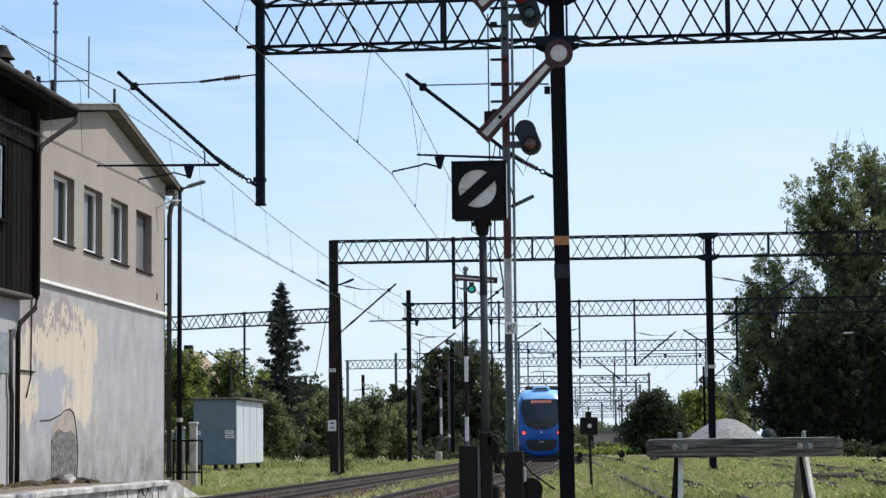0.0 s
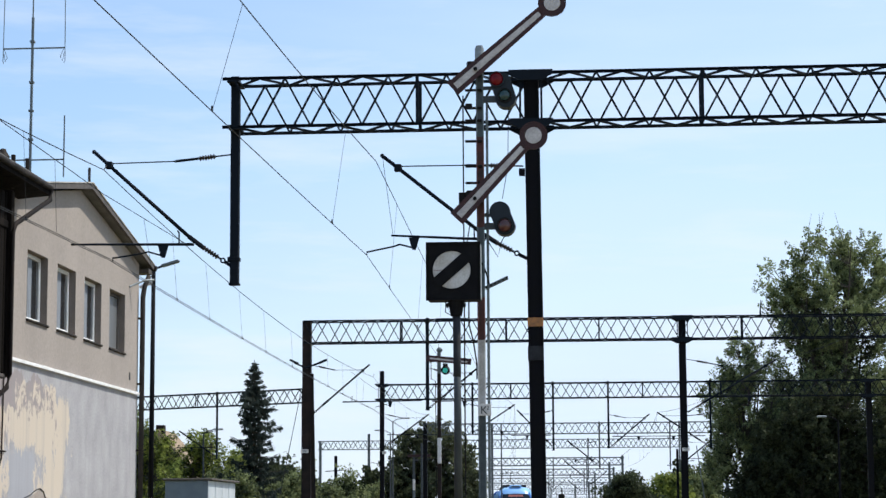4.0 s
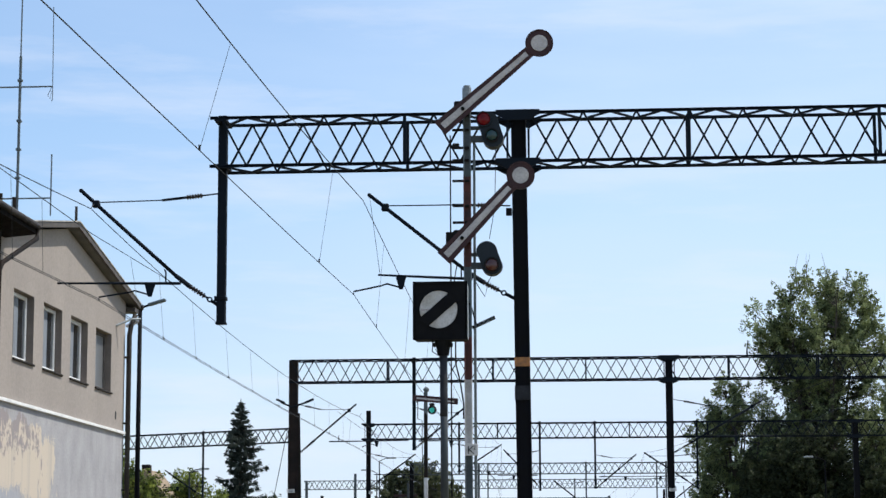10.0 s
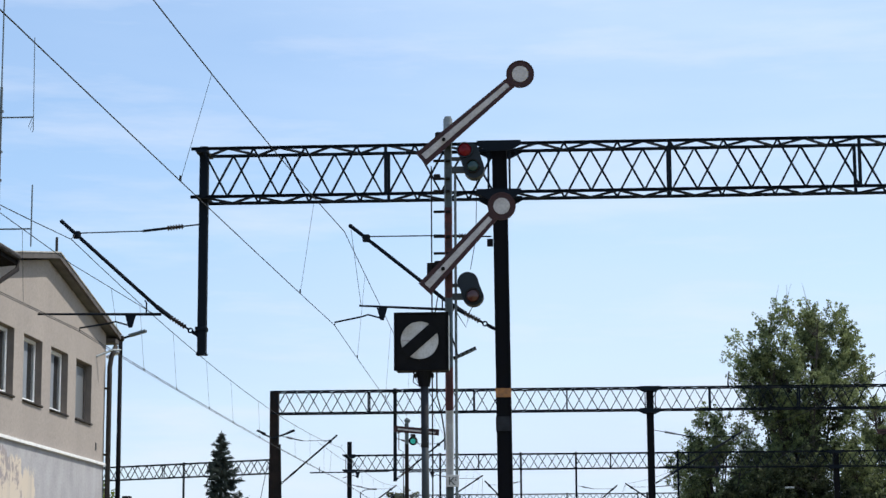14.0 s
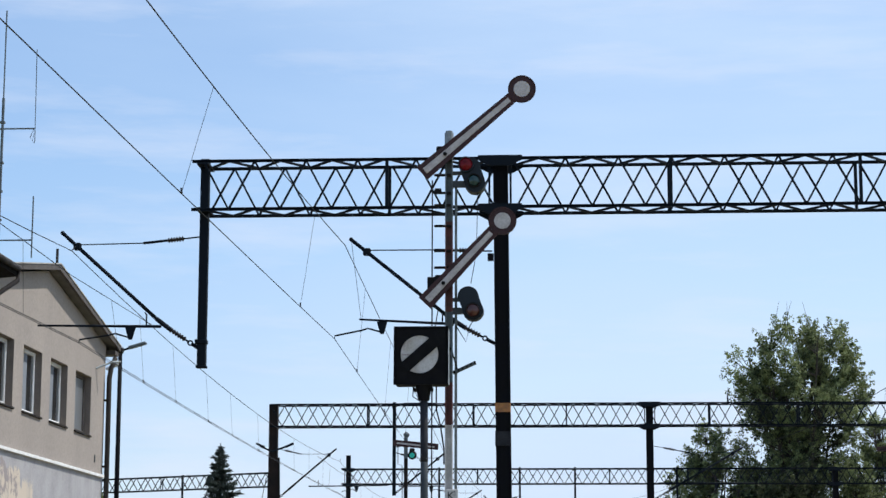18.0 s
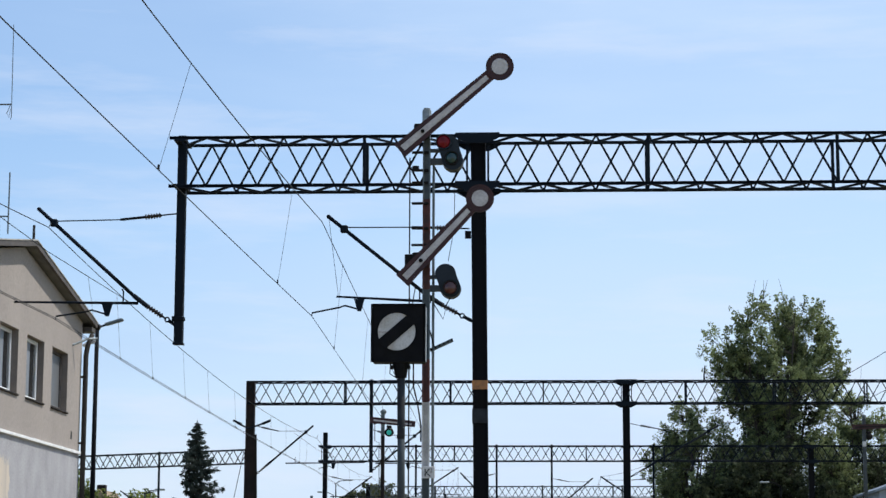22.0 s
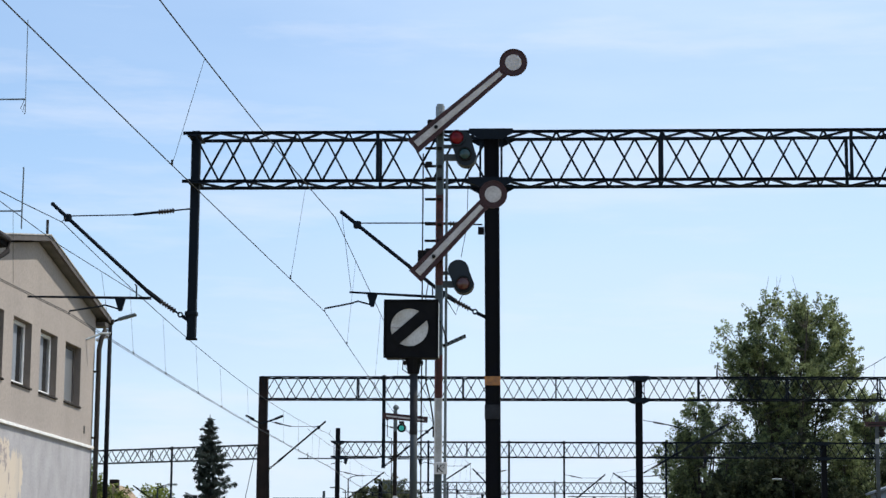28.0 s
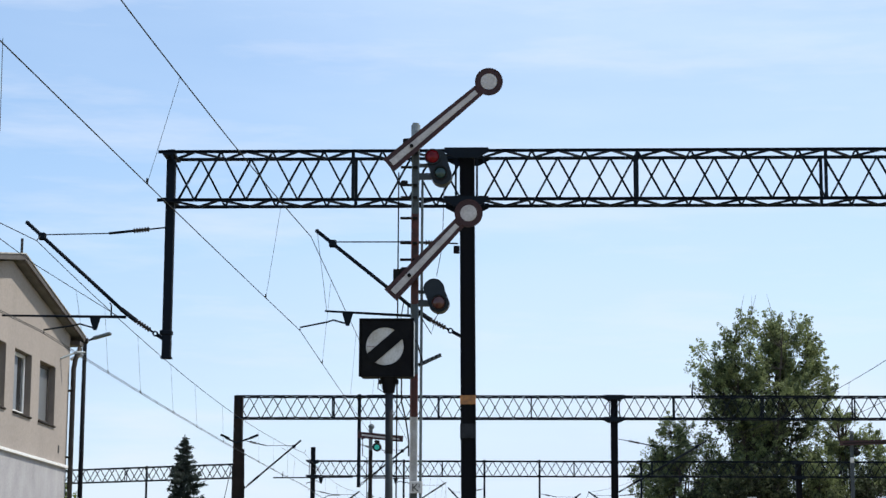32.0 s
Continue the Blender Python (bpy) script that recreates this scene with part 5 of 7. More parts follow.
def semaphore(x, y, label, top, arms, lamps):
    t = thing("signal_mast", (x, y, GROUND), label, "railway signal")

    def channel(z0, z1, matl, lab):
        s = Shape()
        for e in (-1, 1):
            s.box((x + e * 0.045, y, (z0 + z1) / 2), (0.016, 0.10, z1 - z0))
        s.box((x, y + 0.02, (z0 + z1) / 2), (0.08, 0.016, z1 - z0))
        put("mast_section", s, matl, t, lab)

    for z0, z1, m, lab in ((0.0, 2.95, M_GREYPOST, "grey painted steel channels"), (2.95, 3.95, M_WHITE, "white painted steel channels"), (3.95, 4.55, M_RED, "red painted steel channels"),
                           (4.55, 5.55, M_GREYPOST, "grey weathered steel channels"), (5.55, 6.85, M_RED, "red painted steel channels"), (6.85, top - 0.28, M_GREYPOST, "grey weathered steel channels")):
        channel(z0, z1, m, lab)
    put("mast_head", Shape().tube([(x, y, top - 0.3), (x, y, top)], 0.065, 12).tube([(x, y, top - 0.01), (x, y, top + 0.03)], 0.05, 12), M_GREYSTEEL, t, "galvanised mast head")
    # arms
    for pivot, disc, tail, w0, w1 in arms:
        yy = y - 0.16
        a, s, p, d, e = arm_shape(pivot, disc, tail, w0, w1, yy)
        blade = Shape()
        c = [e + s * w0 / 2, e - s * w0 / 2, d - s * w1 / 2 - a * 0.1, d + s * w1 / 2 - a * 0.1]
        blade.prism([(v.x, v.z) for v in c], yy, yy + 0.02)
        blade.disc((d.x, yy - 0.002, d.z), 0.197, 0.024, 40)
        arm = put("signal_arm", blade, M_ARMRED, t, "raised arm, white with a red border")
        f0, f1 = e + a * 0.055, d - a * 0.235
        st = [f0 + s * w0 * 0.20, f0 - s * w0 * 0.20, f1 - s * w1 * 0.21, f1 + s * w1 * 0.21]
        put("white_stripe", Shape().prism([(v.x, v.z) for v in st], yy - 0.006, yy + 0.0), M_ARMWHITE, arm)
        put("white_disc", Shape().disc((d.x, yy - 0.008, d.z), 0.117, 0.006, 36), M_ARMWHITE, arm)
        put("arm_rim", Shape().disc((d.x, yy - 0.012, d.z), 0.20, 0.034, 40, 0.185), M_ARMRED, arm)
        put("pivot_bolt", Shape().tube([(p.x, yy - 0.03, p.z), (p.x, y, p.z)], 0.028, 10), M_DARKCAB, arm)
        put("arm_bearing", Shape().box((p.x - 0.03, y - 0.06, p.z + 0.02), (0.2, 0.1, 0.22), b=0.02), M_DARKCAB, t)
        if pivot[1] < 7:
            put("back_plate", Shape().box((p.x - 0.12, y + 0.02, p.z + 0.02), (0.24, 0.03, 0.2), b=0.01), M_DARKCAB, t)
    # lamp cases: top one holds red above green, lower one a single lens
    (lx, lz0, lz1, lenses), (mx, mz0, mz1, lenses2) = lamps
    for cx, z0, z1, le, lean in ((lx, lz0, lz1, lenses, 0.07), (mx, mz0, mz1, lenses2, 0.07)):
        s = Shape()
        outline = []
        w = 0.150
        for i in range(13):
            a = math.pi * i / 12
            outline.append((cx + w * math.cos(a) - lean / 2, z1 - w + w * math.sin(a)))
        for i in range(13):
            a = math.pi + math.pi * i / 12
            outline.append((cx + w * math.cos(a) + lean / 2, z0 + w + w * math.sin(a)))
        s.prism(outline, y - 0.10, y + 0.12)
        case = put("lamp_case", s, M_LAMPCASE, t, "grey-green rounded lamp case")
        for ex, ez, m, lab, rr in le:
            put("lens", Shape().disc((ex, y - 0.125, ez), rr, 0.03, 28), m, case, lab)
            put("lens_ring", Shape().disc((ex, y - 0.145, ez), rr + 0.014, 0.05, 28, rr), M_LAMPCASE if m == M_LENS_RED else M_DARKCAB, case)
            put("lens_bowl", Shape().lathe((ex, y - 0.124, ez), (ex, y - 0.150, ez), [rr * 0.98, rr * 0.8, rr * 0.5, rr * 0.12], 20), m, case, lab, True)
        put("lamp_bracket", Shape().bar((x + 0.05, y, z0 + 0.14), (cx - 0.05, y, z0 + 0.14), 0.06, 0.09), M_DARKPOST, t)
        put("lamp_bracket", Shape().bar((x + 0.05, y, z0 + 0.30), (cx - 0.05, y, z0 + 0.30), 0.04, 0.05), M_DARKPOST, t)
    # climbing irons, crank gear, wires
    for z in (7.52, 7.26, 7.08, 6.78, 6.42, 6.18, 5.02):
        put("climbing_iron", Shape().box((x - 0.09, y - 0.03, z), (0.24, 0.035, 0.035), b=0.006), M_DARKCAB, t)
    for z in (7.30,):
        put("wire_guide", Shape().box((x - 0.16, y + 0.01, z), (0.10, 0.04, 0.07), b=0.012), M_DARKCAB, t)
    put("pull_rod", Shape().tube([(x - 0.24, y, 7.45), (x - 0.24, y, 1.3)], 0.011, 6), M_DARKCAB, t, "signal pull rod")
    put("pull_rod", Shape().tube([(x + 0.09, y, 7.2), (x + 0.085, y, 1.2)], 0.010, 6), M_GREYPOST, t)
    put("cable_conduit", Shape().tube([(x + 0.10, y + 0.02, 7.35), (x + 0.10, y + 0.02, 1.0)], 0.017, 8), M_GREYPOST, t, "pale cable conduit")
    put("lamp_wire", Shape().tube([(-1.20, y, lz0 + 0.02), (-1.22, y, 6.4), (-1.30, y, 5.95)], 0.005, 5), M_DARKCAB, t)
    put("slack_cable", Shape().tube([(x + 0.1, y, 5.35), (x + 0.24, y - 0.02, 5.12), (x + 0.3, y - 0.02, 5.35), (x + 0.34, y, 5.42)], 0.008, 6), M_DARKCAB, t)
    put("slack_cable", Shape().tube([(x - 0.15, y, 5.6), (x - 0.2, y - 0.02, 5.3), (x - 0.1, y - 0.02, 5.05)], 0.008, 6), M_DARKCAB, t)
    put("slack_cable", Shape().tube([(-1.79, y + 0.05, 4.6), (-1.79, y + 0.05, 4.18), (-1.73, y + 0.04, 3.94), (-1.68, y + 0.02, 3.62), (-1.68, y + 0.02, 3.40)], 0.012, 6), M_DARKCAB, t)
    st = put("side_step", Shape().bar((x + 0.06, y, 4.68), (x + 0.38, y - 0.05, 4.82), 0.03, 0.05), M_GREYPOST, t, "perforated step iron")
    for i in range(6):
        q = Vector((x + 0.08, y - 0.02, 4.69)).lerp(Vector((x + 0.37, y - 0.07, 4.82)), i / 5)
        put("rung_stud", Shape().box(q + Vector((0, -0.02, 0.0)), (0.022, 0.02, 0.03)), M_DARKCAB, st)
    put("strut", Shape().bar((x + 0.12, y, 4.72), (x + 0.04, y, 5.0), 0.02), M_DARKCAB, t)
    # plate with the signal's name
    pl = put("name_plate", Shape().box((-1.57, y - 0.075, 2.965), (0.185, 0.012, 0.165), b=0.004), M_WHITE, t, "small white plate lettered K 2")
    for body, size, px, pz in (("K", 0.15, -1.63, 2.91), ("2", 0.075, -1.545, 2.965)):
        cu = bpy.data.curves.new("letter", "FONT")
        cu.body, cu.size, cu.extrude = body, size, 0.002
        tmp = new("letter", cu)
        bpy.context.view_layer.update()
        me = bpy.data.meshes.new_from_object(tmp)
        bpy.data.objects.remove(tmp)
        me.materials.append(M_BLACKTXT)
        o = part("letter", me, None, pl, m=Matrix.Translation((px, y - 0.084, pz)) @ pose(0, 0, 0, 90, 0, 0))
    # foot: black weight box, wheel and conduit box
    put("weight_box", Shape().box((-1.55, y - 0.1, 0.63), (0.26, 0.24, 1.26), b=0.015), M_DARKCAB, t, "black iron lever box at the foot of the mast")
    put("conduit_box", Shape().box((x + 0.17, y - 0.15, 0.93), (0.11, 0.1, 0.2), b=0.01), M_GREYSTEEL, t, "grey junction box")
    wh = put("rope_wheel", Shape().disc((x + 0.28, y - 0.1, 0.72), 0.17, 0.06, 24, 0.10).disc((x + 0.28, y - 0.085, 0.72), 0.11, 0.03, 14), M_DARKCAB, t, "iron rope wheel")
    for k in range(4):
        an = k * math.pi / 4
        put("spoke", Shape().bar((x + 0.28 - 0.14 * math.cos(an), y - 0.07, 0.72 - 0.14 * math.sin(an)), (x + 0.28 + 0.14 * math.cos(an), y - 0.07, 0.72 + 0.14 * math.sin(an)), 0.02), M_DARKCAB, wh)
    put("balance_weight", Shape().box((x + 0.26, y + 0.05, 0.62), (0.34, 0.16, 0.42), b=0.05), M_DARKCAB, t, "black iron balance weight")
    put("lever", Shape().tube([(x + 0.15, y - 0.1, 1.15), (x + 0.3, y - 0.12, 0.95), (x + 0.62, y - 0.12, 0.72)], 0.015, 6), M_DARKCAB, t)
    put("concrete_foot", Shape().box((x, y, 0.08), (0.6, 0.6, 0.24), b=0.03), M_CONC, t)
    return t


semaphore(-1.61, 29.0, "tall two-arm mechanical signal with both arms raised", 8.14,
          [((-1.66, 7.80), (-0.56, 8.74), 0.43, 0.235, 0.165), ((-1.68, 5.935), (-0.845, 6.825), 0.385, 0.235, 0.165)],
          [(-1.27, 7.25, 7.77, [(-1.365, 7.655, M_LENS_RED, "red glass lens", 0.098), (-1.25, 7.42, M_LENS_GREEN, "dark green glass lens", 0.085)]),
           (-1.30, 5.42, 5.90, [(-1.265, 5.555, M_LENS_ORANGE, "red-brown glass lens", 0.095)])])


# ---- shunting signal: box with a turned white disc ----
def shunting_signal():
    x, y = -1.865, 27.0
    t = thing("shunting_signal", (x, y, GROUND), "black signal box with a barred white disc on a grey post", "railway signal")
    put("signal_box", Shape().box((x, y + 0.16, 4.685), (0.70, 0.34, 0.76), b=0.02), M_SIGNBLACK, t, "black sheet-metal box")
    put("face_rim", Shape().box((x, y - 0.015, 5.06), (0.72, 0.03, 0.02)).box((x, y - 0.015, 4.31), (0.72, 0.03, 0.02)).box((x - 0.35, y - 0.015, 4.685), (0.02, 0.03, 0.74)).box((x + 0.35, y - 0.015, 4.685), (0.02, 0.03, 0.74)), M_SIGNBLACK, t)
    # Pale sheet on the sunward side only: the light is put into its colour.
    put("sunlit_side", Shape().box((x + 0.352, y + 0.16, 4.69), (0.006, 0.31, 0.72)), M_GREYSTEEL, t, "side of the box, sunlight on it put into pale grey")
    cx, cz, r = -1.885, 4.70, 0.248
    d = put("white_disc", Shape().disc((cx, y - 0.022, cz), r, 0.01, 48), M_DISCWHITE, t, "white disc with rusty edge")
    a = math.radians(41)
    u, v = Vector((math.cos(a), 0, math.sin(a))), Vector((-math.sin(a), 0, math.cos(a)))
    c = Vector((cx, 0, cz))
    hw = 0.078
    q = [c + u * 0.262 + v * hw, c - u * 0.262 + v * hw, c - u * 0.262 - v * hw, c + u * 0.262 - v * hw]
    put("black_bar", Shape().prism([(k.x, k.z) for k in q], y - 0.032, y - 0.022), M_SIGNBLACK, d, "black bar across the disc")
    put("disc_rim", Shape().disc((cx, y - 0.026, cz), r + 0.012, 0.02, 48, r), M_SIGNBLACK, d)
    put("centre_seam", Shape().box((cx - 0.14, y - 0.024, cz - 0.005), (0.2, 0.004, 0.006)), M_RED, d)
    nk = put("neck", Shape().tube([(x + 0.03, y + 0.1, 4.31), (x + 0.03, y + 0.1, 4.22), (x + 0.03, y + 0.1, 4.1)], 0.115, 14, 0.075), M_SIGNBLACK, t, "black cast neck")
    for e in (-1, 1):
        put("neck_bolt", Shape().box((x + 0.03 + e * 0.11, y + 0.05, 4.24), (0.04, 0.05, 0.06), b=0.01), M_DARKCAB, nk)
    put("collar", Shape().tube([(x + 0.033, y + 0.1, 4.2), (x + 0.038, y + 0.1, 3.4), (x + 0.038, y + 0.1, 3.3)], 0.052, 14, 0.050), M_PALERING, t, "black upper end of the post", True)
    put("post", Shape().tube([(x + 0.035, y + 0.1, 4.15), (x + 0.045, y + 0.1, 1.5)], 0.044, 14, 0.056), M_DARKPOST, t, "grey painted tubular post", True)
    put("pedestal", Shape().box((x + 0.05, y + 0.1, 0.76), (0.155, 0.2, 1.52), b=0.015), M_DARKCAB, t, "black iron pedestal")
    put("gear_box", Shape().box((-2.04, y + 0.1, 0.67), (0.25, 0.3, 1.34), b=0.012), M_DARKCAB, t, "black sheet-iron gear box")
    put("gear_box_edge", Shape().box((-1.912, y - 0.055, 0.67), (0.012, 0.012, 1.3)), M_GREYPOST, t)
    put("crank", Shape().tube([(x + 0.12, y, 1.45), (x + 0.22, y - 0.03, 1.35), (x + 0.18, y - 0.03, 1.1), (x + 0.3, y, 0.95)], 0.016, 8), M_DARKCAB, t)
    put("crank", Shape().tube([(x + 0.13, y, 1.52), (x + 0.25, y + 0.02, 1.5), (x + 0.33, y + 0.02, 1.35)], 0.010, 8), M_DARKCAB, t)
    cr = put("crank_housing", Shape().box((-1.70, y + 0.1, 1.32), (0.13, 0.12, 0.30), b=0.03).box((-1.665, y + 0.1, 1.10), (0.10, 0.10, 0.24), b=0.02), M_DARKCAB, t, "black iron crank housing")
    put("crank_wheel", Shape().tube([(-1.72, y + 0.0, 1.40), (-1.72, y + 0.05, 1.40)], 0.075, 16), M_DARKCAB, cr)
    put("lug", Shape().box((-1.60, y + 0.06, 1.22), (0.10, 0.06, 0.06), b=0.01).box((-1.76, y + 0.06, 1.16), (0.08, 0.05, 0.1), b=0.01), M_DARKCAB, cr)
    put("counterweight", Shape().box((-1.72, y + 0.16, 0.66), (0.14, 0.16, 0.34), b=0.03), M_DARKCAB, t)
    put("concrete_foot", Shape().box((x - 0.05, y + 0.1, 0.06), (0.7, 0.6, 0.2), b=0.03), M_CONC, t)
    put("dangling_wire", Shape().tube([(x - 0.1, y + 0.05, 4.31), (x - 0.11, y + 0.03, 4.15), (x - 0.03, y + 0.06, 4.1)], 0.007, 5), M_DARKCAB, t)


shunting_signal()


# ---- signal further down the line with a green lamp ----
def far_signal(x, y, label, z_arm, arm_x0, arm_x1, lit, mast, bands, fall=0.16, back=False):
    """A slim mast with one level arm; bands: (from, to, material) of its painted lengths."""
    t = thing("signal_mast", (x, y, GROUND), label, "railway signal")
    for z0, z1, m in bands:
        put("mast_section", Shape().box((x, y, (z0 + z1) / 2), (mast, mast * 0.8, z1 - z0), b=0.008), m, t)
    z_top = bands[-1][1]
    put("mast_ball", Shape().lathe((x + 0.02, y, z_top - 0.02), (x + 0.02, y, z_top + 0.2), [0.03, 0.10, 0.12, 0.10, 0.03], 12), M_GREYPOST, t, smooth=True)
    d = arm_x1 - arm_x0
    drop = fall * d / 1.7
    arm = put("signal_arm", Shape().bar((arm_x0, y - 0.15, z_arm + 0.03), (arm_x1, y - 0.15, z_arm + 0.03 - drop), 0.02, 0.23), M_ARMRED, t, "level arm with a dark red border")
    put("arm_stripe", Shape().bar((arm_x0 + 0.14, y - 0.165, z_arm + 0.02), (arm_x1 - 0.14, y - 0.165, z_arm + 0.02 - drop), 0.012, 0.06), M_BROWNMAST if back else M_ARMWHITE, arm)
    put("lamp_case", Shape().lathe((x + 0.24, y - 0.1, z_arm - 0.42), (x + 0.24, y + 0.16, z_arm - 0.42), [0.15, 0.17, 0.17, 0.12], 16), M_DARKCAB, t, smooth=True)
    if lit:
        put("lamp", Shape().disc((x + 0.24, y - 0.13, z_arm - 0.44), 0.095, 0.04, 20), M_GREENLIT, t, "lit green lamp")
    put("lamp_hood", Shape().box((x + 0.24, y, z_arm - 0.22), (0.2, 0.2, 0.1), b=0.03), M_DARKCAB, t)
    put("lamp_arm", Shape().box((x + 0.08, y, z_arm - 0.42), (0.3, 0.06, 0.06)), M_DARKCAB, t)
    put("pull_rod", Shape().tube([(x - 0.3, y, z_arm - 0.1), (x - 0.3, y, z_arm - 0.75), (x - 0.14, y, z_arm - 0.82), (x - 0.1, y, 0.3)], 0.016, 6), M_DARKCAB, t)
    put("crank", Shape().tube([(x - 0.36, y, z_arm - 0.12), (x - 0.2, y, z_arm - 0.08), (x, y, z_arm - 0.1)], 0.025, 6), M_DARKCAB, t)


far_signal(-5.95, 78.0, "distant mechanical signal with a level arm and lit green lamp", 7.55, -6.42, -4.72, True, 0.14,
           ((0.1, 1.4, M_GREYPOST), (1.4, 2.3, M_WHITE), (2.3, 3.62, M_BROWNMAST), (3.62, 4.58, M_WHITE), (4.58, 7.0, M_BROWNMAST), (7.0, 7.8, M_GREYPOST)))
far_signal(15.58, 101.0, "mechanical signal with a wide arm standing before the tall tree", 9.0, 15.0, 17.9, False, 0.17,
           ((0.1, 3.0, M_GREYPOST), (3.0, 8.1, M_DARKPOST), (8.1, 8.35, M_WHITE), (8.35, 9.45, M_DARKPOST)), -0.05, True)
far_signal(-16.85, 190.0, "small mechanical signal with a level arm far down the yard", 7.5, -17.4, -15.3, False, 0.22,
           ((0.1, 2.0, M_DARKPOST), (2.0, 3.6, M_WHITE), (3.6, 4.4, M_GREYPOST), (4.4, 5.4, M_WHITE), (5.4, 7.8, M_DARKPOST)), 0.0, True)


# ---- buffer stop ----
def buffer_stop():
    t = thing("buffer_stop", (1.73, 31.2, GROUND), "buffer stop of a weathered grey timber baulk on bent rails", "buffer stop")
    s = Shape()
    x0, x1, n = 0.30, 3.17, 30
    for i in range(n + 1):
        x = x0 + (x1 - x0) * i / n
        w = 0.012 * noise.noise(Vector((x * 4, 0, 0)))
        w2 = 0.012 * noise.noise(Vector((x * 3, 5, 0)))
        e = 0.03 if i in (0, n) else 0.0
        s.v += [(x, 30.87 + e + w2, 1.125 + e + w), (x, 30.87 + w2, 1.245), (x, 30.87 + e + w2, 1.395 - e + w2), (x, 31.0, 1.405 - e + w), (x, 31.13 - e, 1.395 - e + w), (x, 31.13 - e, 1.125 + e + w2)]
    for i in range(n):
        for k in range(6):
            s.f.append((i * 6 + k, i * 6 + (k + 1) % 6, (i + 1) * 6 + (k + 1) % 6, (i + 1) * 6 + k))
    s.f += [tuple(range(6)), tuple(range(n * 6, n * 6 + 6))]
    b = put("baulk", s, M_OLDWOOD, t, "cracked grey timber baulk")
    # Thin pale strip added as the sun's highlight on the worn top edge.
    put("sunlit_arris", Shape().tube([(x0 + 0.04, 30.89, 1.388), (0.9, 30.885, 1.397), (1.8, 30.885, 1.393), (2.5, 30.885, 1.398), (x1 - 0.05, 30.89, 1.388)], 0.011, 6), M_PALEWOOD, b, "pale strip with the sun on the worn upper edge put into its colour")
    for zz, xa, xb in ((1.26, 0.35, 3.1), (1.20, 0.5, 1.9), (1.33, 1.2, 2.9)):
        put("split", Shape().tube([(xa, 30.867, zz), (xa * 0.6 + xb * 0.4, 30.864, zz + 0.012), (xb, 30.867, zz - 0.008)], 0.006, 4), M_BLACKTXT, b)
    for x, foot in ((0.80, 0.72), (2.63, 2.75)):
        # Sunlit side of the leg put in as a pale flange, dark web beside.
        put("front_leg", Shape().bar((x - 0.02, 31.24, 1.15), (foot - 0.06, 31.12, 0.0), 0.12, 0.05), M_DARKCAB, t, "dark web of a bent rail")
        put("leg_flange", Shape().bar((x + 0.01, 31.20, 1.15), (foot + 0.05, 31.02, 0.0), 0.075, 0.05), M_LEG, t, "flange of a bent rail, sunlight put into its bright colour")
        put("back_leg", Shape().bar((x - 0.02, 31.3, 1.3), (x - 0.06, 32.6, 0.05), 0.12, 0.10), M_GREYPOST, t, "dark rail stay")
        for dx in (-0.085, 0.055):
            bo = put("bolt", Shape().tube([(x + dx, 30.87, 1.285), (x + dx, 30.835, 1.285)], 0.026, 6).box((x + dx, 30.858, 1.283), (0.085, 0.02, 0.085), Euler((0, 0.75 if dx < 0 and x < 1 else 0.06, 0)).to_matrix(), b=0.006), M_BOLT, t, "square bolt head on its washer")
        put("clamp", Shape().box((x, 30.855, 1.29), (0.07, 0.02, 0.11)), M_GREYPOST, t)
        put("rail_tip", Shape().box((x, 31.22, 1.44), (0.06, 0.06, 0.12), b=0.01), M_GREYSTEEL, t)


buffer_stop()


def dwarf_signal():
    x, y = -0.93, 54.0
    t = thing("dwarf_signal", (x, y, GROUND), "small black signal box on a thin post in the grass", "railway signal")
    put("box", Shape().box((x - 0.02, y, 1.76), (0.46, 0.2, 0.45), b=0.02), M_DARKCAB, t)
    put("chimney", Shape().box((x - 0.03, y, 2.05), (0.16, 0.14, 0.16), b=0.02), M_DARKCAB, t)
    put("spike", Shape().tube([(x - 0.02, y, 2.1), (x - 0.02, y, 2.28)], 0.015, 6), M_DARKCAB, t)
    put("lens", Shape().disc((x, y - 0.12, 1.76), 0.055, 0.03, 20), M_WHITE, t, "small milky lens")
    put("post", Shape().tube([(x - 0.01, y, 1.55), (x + 0.03, y, 0.05)], 0.035, 8), M_DARKCAB, t)


dwarf_signal()


def lever_stand(x, y, tall):
    t = thing("point_lever", (x, y, GROUND), "black point lever with a counterweight beside the track", "point lever", "point levers in the yard")
    put("lever_base", Shape().box((x, y, 0.25), (0.5, 0.35, 0.3), b=0.03), M_DARKCAB, t)
    put("weight", Shape().disc((x + 0.12, y - 0.1, 0.6), 0.16, 0.12, 16), M_DARKCAB, t)
    put("lever_rod", Shape().bar((x, y, 0.3), (x + 0.15, y, tall), 0.05), M_DARKCAB, t)


for x, y, h in ((-2.55, 110, 0.8), (-0.35, 110, 0.9), (1.6, 118, 1.2), (4.5, 122, 1.1), (11.2, 95, 1.0)):
    lever_stand(x, y, h)


